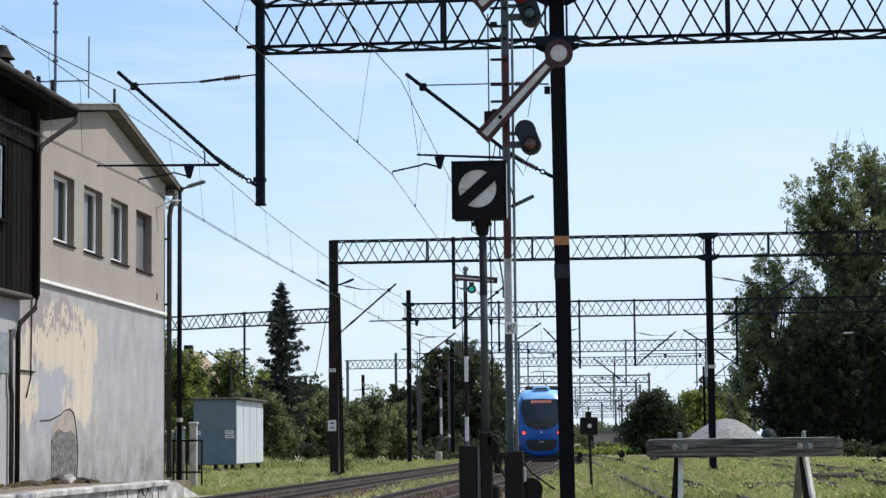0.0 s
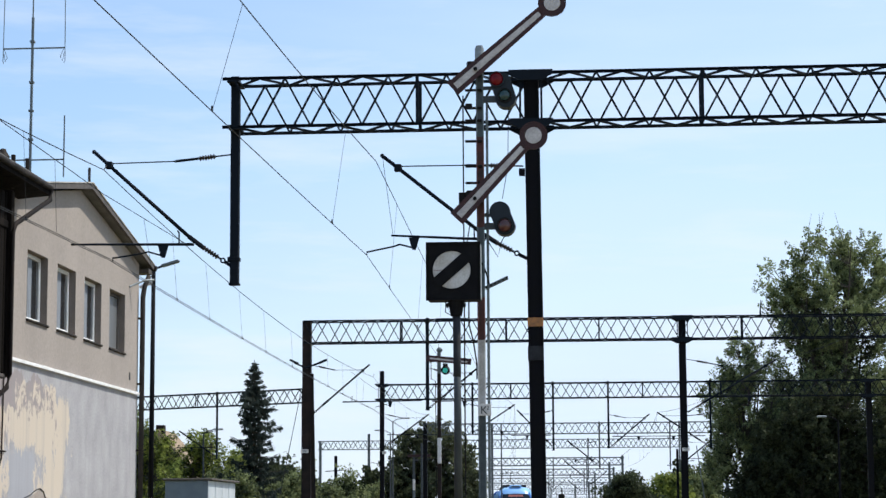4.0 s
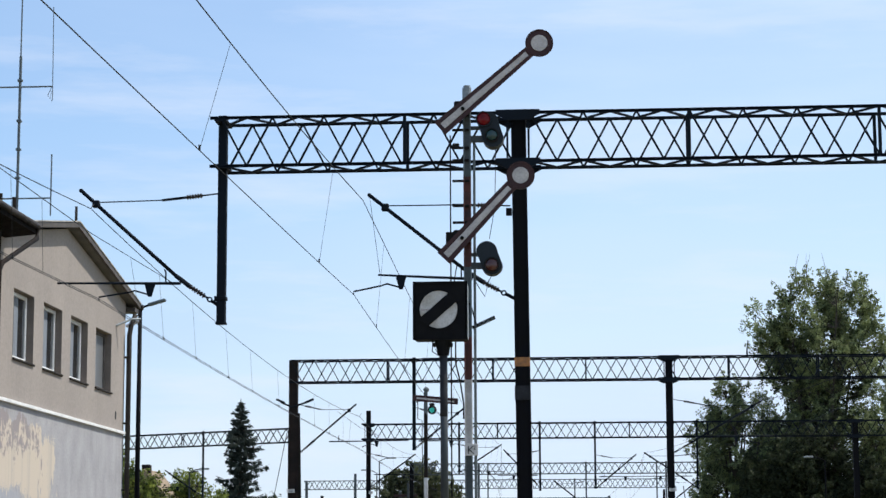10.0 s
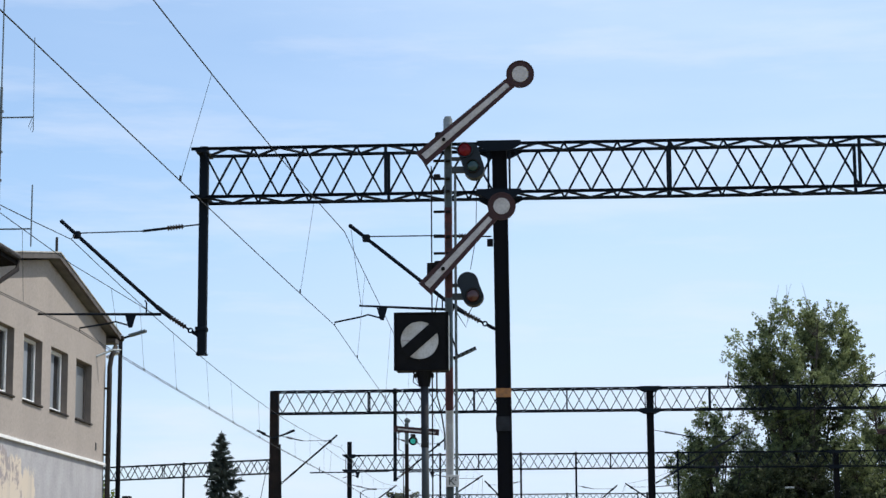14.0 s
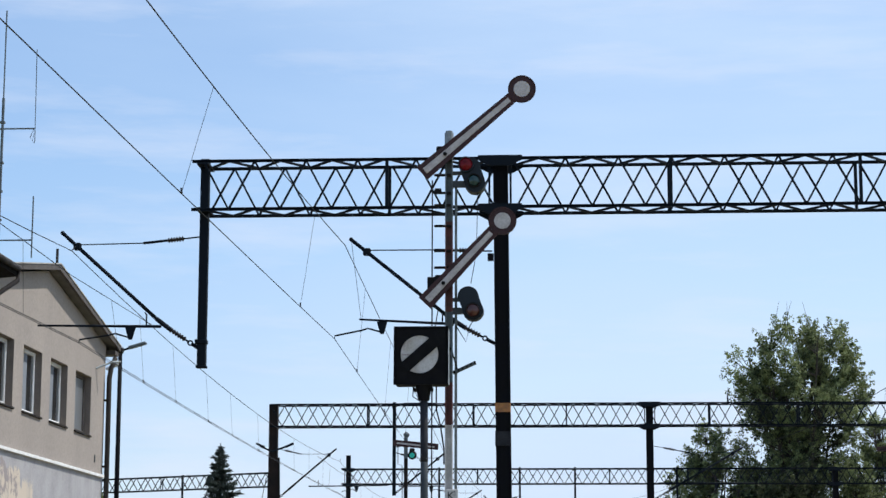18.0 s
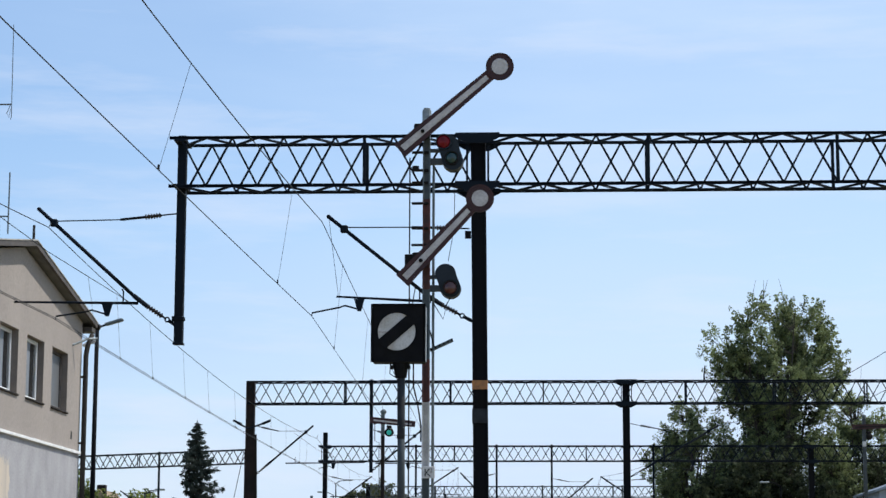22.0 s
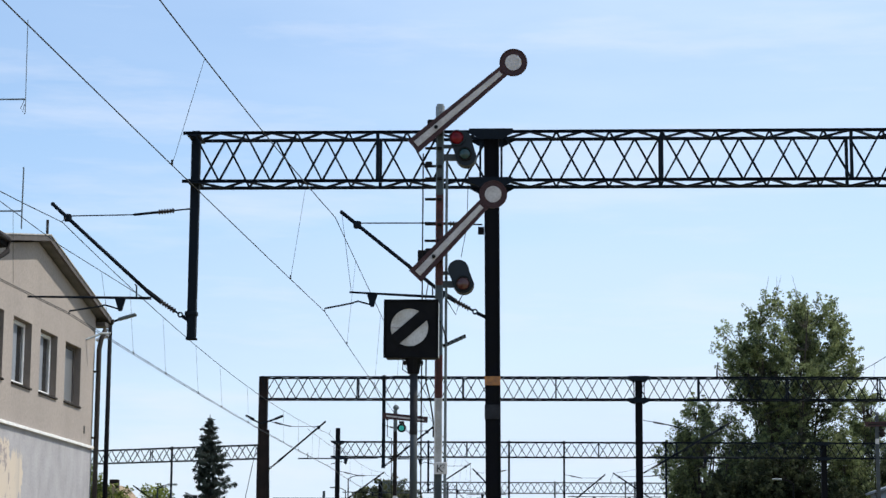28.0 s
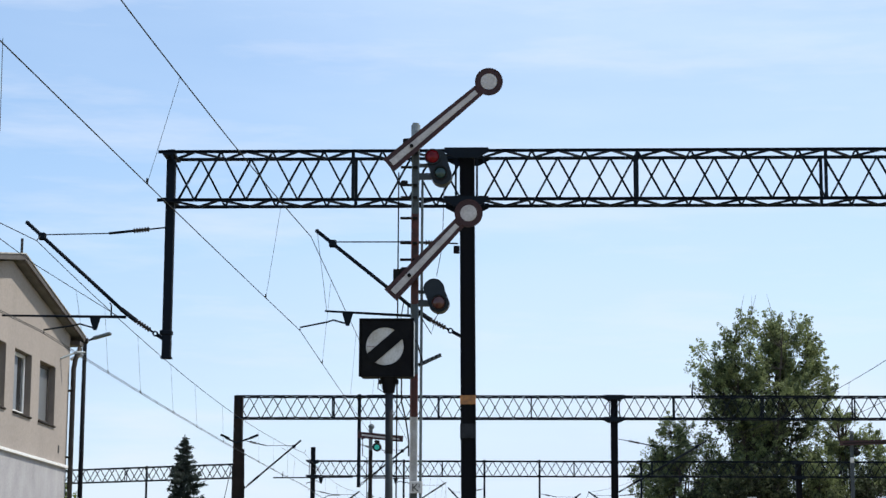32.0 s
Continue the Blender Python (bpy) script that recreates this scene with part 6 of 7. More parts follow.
# ---- yard on the platform side ----
def hut():
    x0, x1, y0, y1, z1 = -19.95, -17.95, 95.0, 102.1, 3.42
    t = thing("equipment_hut", ((x0 + x1) / 2, y0, GROUND), "grey-blue sheet-metal equipment hut with a flat roof on short legs", "hut")
    b = Shape().box(((x0 + x1) / 2, (y0 + y1) / 2, (0.42 + z1) / 2), (x1 - x0, y1 - y0, z1 - 0.42), b=0.02)
    put("body", b, M_HUT, t)
    # Pale sheet over the side that faces the sun; its brightness is painted in.
    put("side_cladding", Shape().box((x1 + 0.012, (y0 + y1) / 2, (0.45 + z1) / 2), (0.02, y1 - y0 - 0.06, z1 - 0.5)), M_HUTSIDE, t, "pale grey sheet-metal side with the sunlight put into its colour")
    for k in range(1, 4):
        put("side_seam", Shape().box((x1 + 0.028, y0 + (y1 - y0) * k / 4, (0.45 + z1) / 2), (0.015, 0.05, z1 - 0.55)), M_HUTSIDE, t)
    put("roof", Shape().box(((x0 + x1) / 2 + 0.05, (y0 + y1) / 2, z1 + 0.05), (x1 - x0 + 0.34, y1 - y0 + 0.25, 0.09), b=0.02), M_FASCIA, t, "flat grey roof with an overhang")
    put("lower_panel", Shape().box(((x0 + x1) / 2, y0 - 0.02, 1.25), (x1 - x0 - 0.06, 0.04, 1.6)), M_HUTDOOR, t, "blue-grey lower doors")
    for k in range(4):
        x = x0 + 0.08 + (x1 - x0 - 0.16) * k / 3
        put("door_gap", Shape().box((x, y0 - 0.042, 1.25), (0.03, 0.01, 1.58)), M_GREYPOST, t)
    for x, z, w in ((x0 + 0.22, 1.90, 0.26), (x1 - 0.30, 1.93, 0.42), (x1 - 0.30, 1.72, 0.42)):
        note = put("notice_plate", Shape().box((x, y0 - 0.05, z), (w, 0.015, 0.16)), M_WHITE, t, "small white notice with unreadable print")
        put("print_bar", Shape().box((x, y0 - 0.06, z), (w * 0.7, 0.006, 0.05)), M_GREYPOST, note)
    put("lock_plate", Shape().box(((x0 + x1) / 2 - 0.02, y0 - 0.05, 1.84), (0.24, 0.015, 0.14)), M_HUT, t)
    put("door_strip", Shape().box(((x0 + x1) / 2, y0 - 0.03, 2.08), (x1 - x0, 0.03, 0.06)), M_GREYPOST, t)
    for x in (x0 + 0.2, (x0 + x1) / 2, x1 - 0.2):
        for y in (y0 + 0.2, y1 - 0.2):
            put("leg", Shape().box((x, y, 0.25), (0.16, 0.16, 0.5)), M_DARKCAB, t)


hut()


def lamp_post():
    x, y = -13.02, 60.0
    t = thing("street_lamp", (x, y, GROUND), "tall dark lamp post with two lamp heads behind the building", "street lamp")
    put("post", Shape().tube([(x, y, 0.0), (x, y, 8.85)], 0.085, 12, 0.06), M_TAR, t, smooth=True)
    put("bracket", Shape().tube([(x, y, 8.7), (x + 0.1, y, 8.92), (x + 0.3, y, 8.98)], 0.035, 8), M_TRUSS, t)
    put("lamp_head", Shape().box((x + 0.5, y, 9.05), (0.55, 0.22, 0.09), Euler((0, -0.28, 0)).to_matrix(), b=0.03), M_GREYPOST, t, "grey lamp head")
    put("lamp_head", Shape().box((x - 0.2, y - 0.1, 8.42), (0.4, 0.2, 0.1), Euler((0, -0.45, 0)).to_matrix(), b=0.03), M_WHITE, t, "white lamp head")
    for z, m in ((2.1, M_CONC),):
        put("white_ring", Shape().tube([(x, y, z - 0.06), (x, y, z + 0.06)], 0.10, 12), m, t)


lamp_post()


def yard_gate():
    t = thing("yard_fence", (-13.0, 62, GROUND), "short yard fence of concrete posts and dark rails by the building", "fence")
    y = 62.0
    for x, h, w in ((-13.75, 1.75, 0.2), (-13.42, 1.85, 0.24), (-13.02, 2.0, 0.22)):
        put("concrete_post", Shape().box((x, y, h / 2), (w, 0.2, h), b=0.02), M_CONC if x < -13 else M_LIME, t, "whitewashed concrete post")
        put("post_cap", Shape().box((x, y, h + 0.02), (w + 0.06, 0.26, 0.08), b=0.02), M_LIME, t)
    for z in (0.55, 1.5):
        put("fence_rail", Shape().tube([(-14.2, y - 0.12, z), (-12.72, y - 0.12, z)], 0.028, 8), M_DARKCAB, t)
    for x in (-13.6, -13.2, -12.74):
        put("fence_upright", Shape().tube([(x, y - 0.12, 0.0), (x, y - 0.12, 1.52)], 0.03, 8), M_DARKCAB, t)
    put("blue_plate", Shape().box((-13.42, y - 0.125, 1.6), (0.2, 0.02, 0.3)), M_LTBLUE, t)


yard_gate()


def sign_plate(x, y, z, w, h, label):
    t = thing("mast_sign", (x, y, z), label, "sign", "plates on the masts")
    put("plate", Shape().box((x, y, z), (w, 0.02, h)), M_WHITE, t)
    for k in range(2):
        put("text_bar", Shape().box((x, y - 0.013, z + h * (0.22 - 0.4 * k)), (w * 0.55, 0.006, h * 0.16)), M_GREYPOST, t)


sign_plate(-11.36, 80.1, 2.05, 0.32, 0.42, "white number plate fixed to the brown mast")
sign_plate(-11.85, 115.1, 5.3, 0.22, 0.15, "small white plate on a far mast")
sign_plate(-11.36, 80.1, 4.2, 0.3, 0.14, "white band plate on the brown mast")
sign_plate(3.35, 80.1, 4.15, 0.28, 0.12, "pale plate on the second column")


def yard_lamp(x, y, h, reach, label, m=None):
    t = thing("street_lamp", (x, y, GROUND), label, "street lamp", "yard lamps")
    put("post", Shape().tube([(x, y, 0), (x, y, h)], 0.08, 8, 0.045), m or M_DARKPOST, t)
    put("arm", Shape().tube([(x, y, h - 0.05), (x + reach * 0.4, y, h + 0.15), (x + reach, y, h + 0.22)], 0.035, 6), m or M_DARKPOST, t)
    put("lamp_head", Shape().box((x + reach * 1.15, y, h + 0.22), (0.6, 0.25, 0.12), b=0.03), M_GREYSTEEL, t)


yard_lamp(-24.3, 127, 7.0, 0.8, "yard lamp among the bushes")
yard_lamp(-16.3, 165, 9.5, 0.9, "yard lamp down the line")
yard_lamp(15.4, 135, 7.85, -0.9, "yard lamp before the dark trees", M_TAR)
yard_lamp(-17.5, 175, 9.0, -0.9, "yard lamp down the line")


def mast_lamp():
    t = thing("mast_lamp", (-11.3, 79.9, 7.6), "small floodlights on the brown mast", "floodlight")
    put("lamp_arm", Shape().tube([(-11.75, 79.9, 7.62), (-11.3, 79.9, 7.42), (-10.7, 79.9, 7.62)], 0.04, 6), M_TRUSS, t)
    for x in (-11.75, -10.62):
        put("lamp_head", Shape().box((x, 79.9, 7.66), (0.36, 0.2, 0.08), Euler((0, 0.4 if x < -11 else -0.4, 0)).to_matrix(), b=0.02), M_TRUSS, t)


mast_lamp()

# ladder-like cable bundle beside the brown mast
t = thing("mast_stay", (-10.95, 80.2, GROUND), "rusty stay and cable beside the brown mast", "mast stay")
put("stay", Shape().bar((-11.0, 80.2, 0.1), (-11.1, 80.2, 7.2), 0.12, 0.12), M_BROWNMAST, t)
put("guy_wire", Shape().tube([(-13.0, 90.4, 7.1), (-14.4, 90.4, 0.1)], 0.016, 5), M_WIRE, t)
put("cable", Shape().tube([(-10.9, 80.1, 0.1), (-11.04, 80.1, 7.2)], 0.03, 6), M_DARKCAB, t)

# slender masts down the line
# Masts past 200 m take paler grey for haze; nearer ones stay dark.
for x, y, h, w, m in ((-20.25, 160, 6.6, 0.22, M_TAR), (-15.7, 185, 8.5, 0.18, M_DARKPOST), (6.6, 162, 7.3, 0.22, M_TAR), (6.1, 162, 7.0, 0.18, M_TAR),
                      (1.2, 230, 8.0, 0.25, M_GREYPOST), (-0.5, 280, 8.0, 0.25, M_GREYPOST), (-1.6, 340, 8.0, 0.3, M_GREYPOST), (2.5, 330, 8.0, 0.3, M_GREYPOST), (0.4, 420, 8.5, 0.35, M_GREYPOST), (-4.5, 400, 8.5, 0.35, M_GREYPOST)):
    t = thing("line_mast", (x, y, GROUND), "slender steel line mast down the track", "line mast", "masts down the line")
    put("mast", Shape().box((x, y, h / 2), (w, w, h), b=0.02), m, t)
    put("mast_band", Shape().box((x, y - 0.01, 1.9), (w + 0.03, w + 0.03, 0.3)), M_WHITE, t)
    put("mast_bracket", Shape().bar((x - 0.8, y, h * 0.82), (x + 0.8, y, h * 0.82 + 0.1), 0.06), m, t)

# gravel heap
sh = Shape()
px, py = 6.55, 138.0
ys = [py - 6 + 0.6 * j for j in range(21)]
xs = [px - 6.5 + 0.6 * i for i in range(22)]
def heap(x, y):
    r = math.hypot((x - px) / 3.97, (y - py) / 4.3)
    return max(0.0, 2.72 * (1 - r ** 1.5)) + 0.12 * noise.noise(Vector((x, y, 2))) + 0.05
sh.add(*sheet(xs, ys, heap))
tagged(part("gravel_mound", sh, M_PILE), "heap of pale grey crushed stone beyond the siding", "gravel mound")

# covered bundle and leaning pole beyond the heap
bundle = Shape()
ring = [(0.60, 0.0), (0.60, 0.9), (0.54, 1.4), (0.42, 1.7), (0.24, 1.88), (0.02, 1.94)]
verts = [((r + 0.03 * math.sin(3 * k + 9 * z)) * math.cos(k * math.tau / 16), (r + 0.03 * math.sin(3 * k + 9 * z)) * math.sin(k * math.tau / 16), z) for r, z in ring for k in range(16)]
bundle.add(verts, [(j * 16 + k, j * 16 + (k + 1) % 16, (j + 1) * 16 + (k + 1) % 16, (j + 1) * 16 + k) for j in range(5) for k in range(16)])
t = thing("covered_bundle", (9.55, 141, GROUND), "upright bundle under a dull blue-grey sheet by the gravel", "bundle")
part("sheet_cover", bundle, M_SHEET, t, "", True)
part("tie_rope", Shape().tube([(0.61 * math.cos(k * math.tau / 12), 0.61 * math.sin(k * math.tau / 12), 1.2) for k in range(13)], 0.025, 5), M_WHITE, t)
t = thing("stay_pole", (7.5, 142, GROUND), "thin grey stay leaning towards the mast", "stay")
part("stay_rod", Shape().tube([(0, 0, 0.0), (-0.85, 0, 6.4)], 0.035, 6), M_GREYPOST, t)
part("stay_anchor", Shape().box((0, 0, 0.12), (0.4, 0.4, 0.25), b=0.03), M_CONC, t)

# low stack of sleepers and a concrete post in the grass
for x, y, w, r in ((6.3, 62, 3.0, 4), (9.2, 75, 4.2, -3), (3.6, 50, 1.5, 14), (4.4, 49.5, 1.0, -9)):
    t = thing("timber_stack", (x, y, GROUND), "dark old sleepers lying in the grass", "timber stack", "old timbers in the grass")
    for k in range(3):
        part("sleeper", Shape().box((0, 0.26 * k - 0.26, 0.1 + 0.02 * k), (w, 0.22, 0.2), b=0.02), M_SLEEPER, t, m=pose(0, 0, 0, 0, 0, r))
for x, y in ((-12.6, 140),):
    t = thing("marker_post", (x, y, GROUND), "low grey concrete marker beside the track", "marker post", "markers beside the track")
    put("marker", Shape().box((x, y, 0.4), (0.45, 0.4, 0.6), b=0.05), M_CONC, t)


# ---- trees ----
def leaves(rng, centres, radii, count, size, flat=0.75):
    """count leaves round each clump centre, as small quads."""
    c = np.repeat(centres, count, axis=0)
    r = np.repeat(radii, count)[:, None]
    p = rng.normal(size=c.shape)
    p /= np.linalg.norm(p, axis=1)[:, None] + 1e-6
    p *= rng.uniform(0.15, 1.0, (len(c), 1)) ** 0.6
    p[:, 2] *= flat
    p = c + p * r
    u = rng.normal(size=c.shape)
    u /= np.linalg.norm(u, axis=1)[:, None] + 1e-6
    v = np.cross(u, rng.normal(size=c.shape))
    v /= np.linalg.norm(v, axis=1)[:, None] + 1e-6
    s = size * rng.uniform(0.6, 1.35, (len(c), 1))
    u, v = u * s * 0.5, v * s * 0.36
    return np.stack([p - u, p + v - u * 0.1, p + u, p - v - u * 0.1], axis=1).reshape(-1, 3)


def tree(name, x, y, h, profile, limbs, per, size, matl, label, seed, trunk=0.3, clump=0.8, category="tree", group=""):
    """profile: (share of the height, crown radius). Limbs rise from the trunk to the crown's rim and carry clumps of leaves."""
    rng = np.random.default_rng(seed)
    t = thing(name, (x, y, GROUND), label, category, group)
    hs, rs = zip(*profile)
    tr = Shape()
    top = h * 0.93
    pts = [(0.25 * math.sin(i * 1.3 + seed) * i / 8, 0.2 * math.cos(i * 1.7 + seed) * i / 8, top * i / 8) for i in range(9)]
    tr.tube(pts, trunk, 8, trunk * 0.12)
    part("trunk", tr, M_BARK, t)
    cs, cr, br = [], [], Shape()
    for i in range(limbs):
        f1 = hs[0] + (0.985 - hs[0]) * ((i + rng.uniform(0, 1)) / limbs)
        rad = float(np.interp(f1, hs, rs)) * rng.uniform(0.42, 1.18)
        a = i * 2.399 + rng.uniform(-0.5, 0.5)
        f0 = max(0.06, f1 - rng.uniform(0.10, 0.22))
        k = min(8, int(f0 * h / top * 8))
        p0 = Vector(pts[k])
        p0.z = min(f0 * h, top)
        p1 = Vector((rad * math.cos(a), rad * math.sin(a), f1 * h))
        mid = p0.lerp(p1, 0.55) + Vector((0, 0, -0.06 * rad))
        br.tube([p0, mid, p1], max(0.025, trunk * 0.28 * (1 - f0)), 5, 0.012)
        for s in (0.45, 0.7, 0.9, 1.0):
            if rad * s < 0.3 and s < 0.9:
                continue
            c = p0.lerp(p1, s)
            for _ in range(2):
                cs.append((c.x + rng.normal(0, clump * 0.45), c.y + rng.normal(0, clump * 0.45), c.z + rng.normal(0, clump * 0.4)))
                cr.append(clump * rng.uniform(0.5, 1.15))
    tagged(part("branchwork", br, M_BARK, t), kind="stuff")
    me = raw_mesh("crown", leaves(rng, np.array(cs), np.array(cr), per, size), 4, matl)
    o = new("crown", me)
    o.parent = t
    return t


ROUND = ((0.08, 0.85), (0.3, 1.0), (0.55, 0.95), (0.8, 0.62), (1.0, 0.15))


def scaled(profile, r):
    return tuple((a, b * r) for a, b in profile)


def crown_tree(name, label, x, y, h, lobes, count, per, size, seed, trunk, gaps=0.36, core=0, bare=0, matl=None, kinds=("tree", "")):
    """A crown of leafy sprays filling several lobes, each spray on a twig from a steep limb.
    lobes: centre (x, y, z) and radii (rx, ry, rz), from the tree's foot."""
    rng = np.random.default_rng(seed)
    t = thing(name, (x, y, GROUND), label, *kinds)
    br = Shape()
    tops = [Vector((cx * 0.8, cy * 0.8, cz + rz * 0.55)) for cx, cy, cz, rx, ry, rz in lobes]
    part("trunk", Shape().tube([(0, 0, 0), (0.08, 0.05, h * 0.2), (-0.05, 0.1, h * 0.45), (0.1, 0, h * 0.7)], trunk, 10, trunk * 0.35), M_BARK, t)
    limbs = []
    for k, top in enumerate(tops):
        for j in range(3):
            z0 = h * (0.10 + 0.13 * ((k * 3 + j) % 4))
            z0 = min(z0, top.z * 0.55)
            sp = min(0.9, 0.3 * lobes[k][3])
            tip = top + Vector((rng.normal() * sp, rng.normal() * sp, rng.uniform(-1.5, 0.3) * sp))
            mid = Vector((tip.x * 0.62, tip.y * 0.62, z0 + (tip.z - z0) * 0.5))
            pts = [Vector((0, 0, z0)), Vector((tip.x * 0.3, tip.y * 0.3, z0 + (tip.z - z0) * 0.25)), mid, mid.lerp(tip, 0.5) + Vector((0, 0, 0.3)), tip]
            br.tube(pts, trunk * 0.34, 6, 0.03)
            limbs += [pts[i].lerp(pts[i + 1], u) for i in range(4) for u in (0.0, 0.33, 0.66)]
    lp = np.array([tuple(p) for p in limbs])
    cs, cr = [], []
    vol = np.array([a[3] * a[4] * a[5] for a in lobes]) ** 0.7
    pick = rng.choice(len(lobes), count, p=vol / vol.sum())
    for k in pick:
        cx, cy, cz, rx, ry, rz = lobes[k]
        d = rng.normal(size=3)
        d /= np.linalg.norm(d)
        rough = 1.0 + 0.34 * noise.noise(Vector(d) * 2.1 + Vector((seed, k * 3.0, 0))) + 0.16 * noise.noise(Vector(d) * 5.5 + Vector((k, seed, 2)))
        r = rng.uniform(0.30, 1.0) ** 0.45 * rough
        p = np.array((cx + d[0] * rx * r, cy + d[1] * ry * r, cz + d[2] * rz * r))
        if p[2] < 0.2 or noise.noise(Vector(p) * 0.62 + Vector((seed * 7.0, 0, 0))) < gaps - 0.72:
            continue
        way = np.array((d[0], d[1], abs(d[2]) * 0.5 + 0.55))
        way /= np.linalg.norm(way)
        ln = rng.uniform(0.35, 1.05)
        for u in (-0.5, -0.15, 0.2, 0.5):
            cs.append(p + way * ln * u + rng.normal(size=3) * 0.08)
            cr.append(rng.uniform(0.16, 0.34) * (1.15 - 0.6 * u))
        below = lp - p
        cost = (below ** 2).sum(1) + np.where(below[:, 2] > -0.2, 40.0, 0.0)
        q = lp[int(cost.argmin())]
        m = (p + q) / 2 + np.array((0, 0, -0.12))
        br.tube([q, m, p], 0.03, 4, 0.008)
    for k in range(bare):
        a = Vector((rng.normal() * 0.35 + tops[0].x, 0.0, tops[0].z))
        br.tube([a, a + Vector((rng.normal() * 0.12, 0, 1.4)), a + Vector((rng.normal() * 0.2, 0, rng.uniform(2.2, 3.0)))], 0.03, 4, 0.008)
    tagged(part("branchwork", br, M_BARK, t), kind="stuff")
    o = new("crown", raw_mesh("crown", leaves(rng, np.array(cs), np.array(cr), per, size, 0.9), 4, matl or M_LEAF_POPLAR))
    o.parent = t
    # Dark leaves fill the core; the crown's inner shade is in their colour.
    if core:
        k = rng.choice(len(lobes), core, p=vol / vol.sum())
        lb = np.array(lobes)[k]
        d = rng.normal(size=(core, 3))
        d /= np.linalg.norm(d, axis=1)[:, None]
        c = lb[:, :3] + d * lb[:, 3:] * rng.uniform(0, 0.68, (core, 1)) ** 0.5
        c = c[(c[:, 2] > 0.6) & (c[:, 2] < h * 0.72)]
        o = new("inner_shade_foliage", raw_mesh("inner_shade_foliage", leaves(rng, c, np.full(len(c), 0.8), 34, size * 1.3), 4, M_LEAF_DARK))
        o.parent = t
    return t


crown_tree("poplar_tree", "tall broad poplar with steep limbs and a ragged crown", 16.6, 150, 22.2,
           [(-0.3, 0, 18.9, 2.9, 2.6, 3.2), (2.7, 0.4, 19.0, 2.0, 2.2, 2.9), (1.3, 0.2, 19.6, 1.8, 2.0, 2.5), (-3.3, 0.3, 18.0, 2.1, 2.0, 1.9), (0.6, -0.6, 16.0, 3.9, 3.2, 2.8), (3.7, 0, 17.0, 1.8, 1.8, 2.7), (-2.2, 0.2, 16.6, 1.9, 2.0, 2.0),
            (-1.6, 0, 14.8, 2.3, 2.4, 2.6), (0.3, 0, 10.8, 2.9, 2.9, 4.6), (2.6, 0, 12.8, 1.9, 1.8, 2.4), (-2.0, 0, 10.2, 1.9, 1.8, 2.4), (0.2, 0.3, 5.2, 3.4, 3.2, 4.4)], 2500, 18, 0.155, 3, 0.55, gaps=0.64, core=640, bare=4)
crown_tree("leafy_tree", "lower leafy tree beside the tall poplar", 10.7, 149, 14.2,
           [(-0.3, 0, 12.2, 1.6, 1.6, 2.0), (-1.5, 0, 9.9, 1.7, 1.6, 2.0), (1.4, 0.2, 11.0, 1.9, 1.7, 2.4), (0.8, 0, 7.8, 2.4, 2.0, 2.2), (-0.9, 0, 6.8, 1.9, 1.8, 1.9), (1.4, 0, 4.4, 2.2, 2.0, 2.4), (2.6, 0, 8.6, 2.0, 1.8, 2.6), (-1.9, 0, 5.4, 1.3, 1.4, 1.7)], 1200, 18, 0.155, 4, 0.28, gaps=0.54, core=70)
crown_tree("leafy_tree", "leafy tree on the far side of the poplar", 23.4, 152, 15.2,
           [(-0.8, 0, 13.4, 1.7, 1.7, 1.9), (0.9, 0, 12.0, 1.7, 1.7, 1.9), (-1.8, 0, 10.6, 1.6, 1.6, 2.1), (1.6, 0, 9.2, 2.2, 1.9, 2.3), (-0.8, 0, 7.4, 2.2, 2.0, 2.3), (0.5, 0, 4.2, 2.9, 2.6, 3.0)], 1050, 17, 0.155, 5, 0.3, gaps=0.56)
# Undergrowth's shade is put into leaf colour; the lit one gets brighter leaves.
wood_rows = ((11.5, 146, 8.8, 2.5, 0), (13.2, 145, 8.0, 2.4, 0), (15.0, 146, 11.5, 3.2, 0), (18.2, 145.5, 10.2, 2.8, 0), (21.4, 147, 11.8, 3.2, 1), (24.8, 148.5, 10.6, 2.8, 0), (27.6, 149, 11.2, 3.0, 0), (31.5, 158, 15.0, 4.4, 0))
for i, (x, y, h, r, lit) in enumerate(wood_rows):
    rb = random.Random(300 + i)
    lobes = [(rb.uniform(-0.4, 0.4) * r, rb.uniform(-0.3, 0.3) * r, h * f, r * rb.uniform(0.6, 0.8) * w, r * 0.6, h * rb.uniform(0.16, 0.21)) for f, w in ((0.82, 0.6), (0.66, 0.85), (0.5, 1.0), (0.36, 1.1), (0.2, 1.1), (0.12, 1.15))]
    crown_tree("leafy_tree", "dense undergrowth tree with some bright sprays" if lit else "dense undergrowth tree with the shade of the wood put into its leaf colour", x, y, h, lobes, int(60 * h), 15, 0.18, 300 + i, 0.2, gaps=0.36, core=int(26 * h), matl=M_LEAF_MID if lit else M_LEAF_DARK)
crown_tree("leafy_tree", "large dusky tree between the tracks and the sheds", -17.4, 200, 11.3,
           [(1.6, 0, 8.6, 2.9, 2.6, 2.5), (-0.4, 0, 7.4, 2.4, 2.4, 2.5), (-2.4, 0, 4.6, 2.2, 2.2, 2.4), (3.4, 0, 6.6, 2.4, 2.2, 2.8), (0.4, 0, 4.2, 4.0, 2.6, 3.2)], 760, 15, 0.25, 10, 0.4, gaps=0.45, core=60, matl=M_LEAF_ELM)
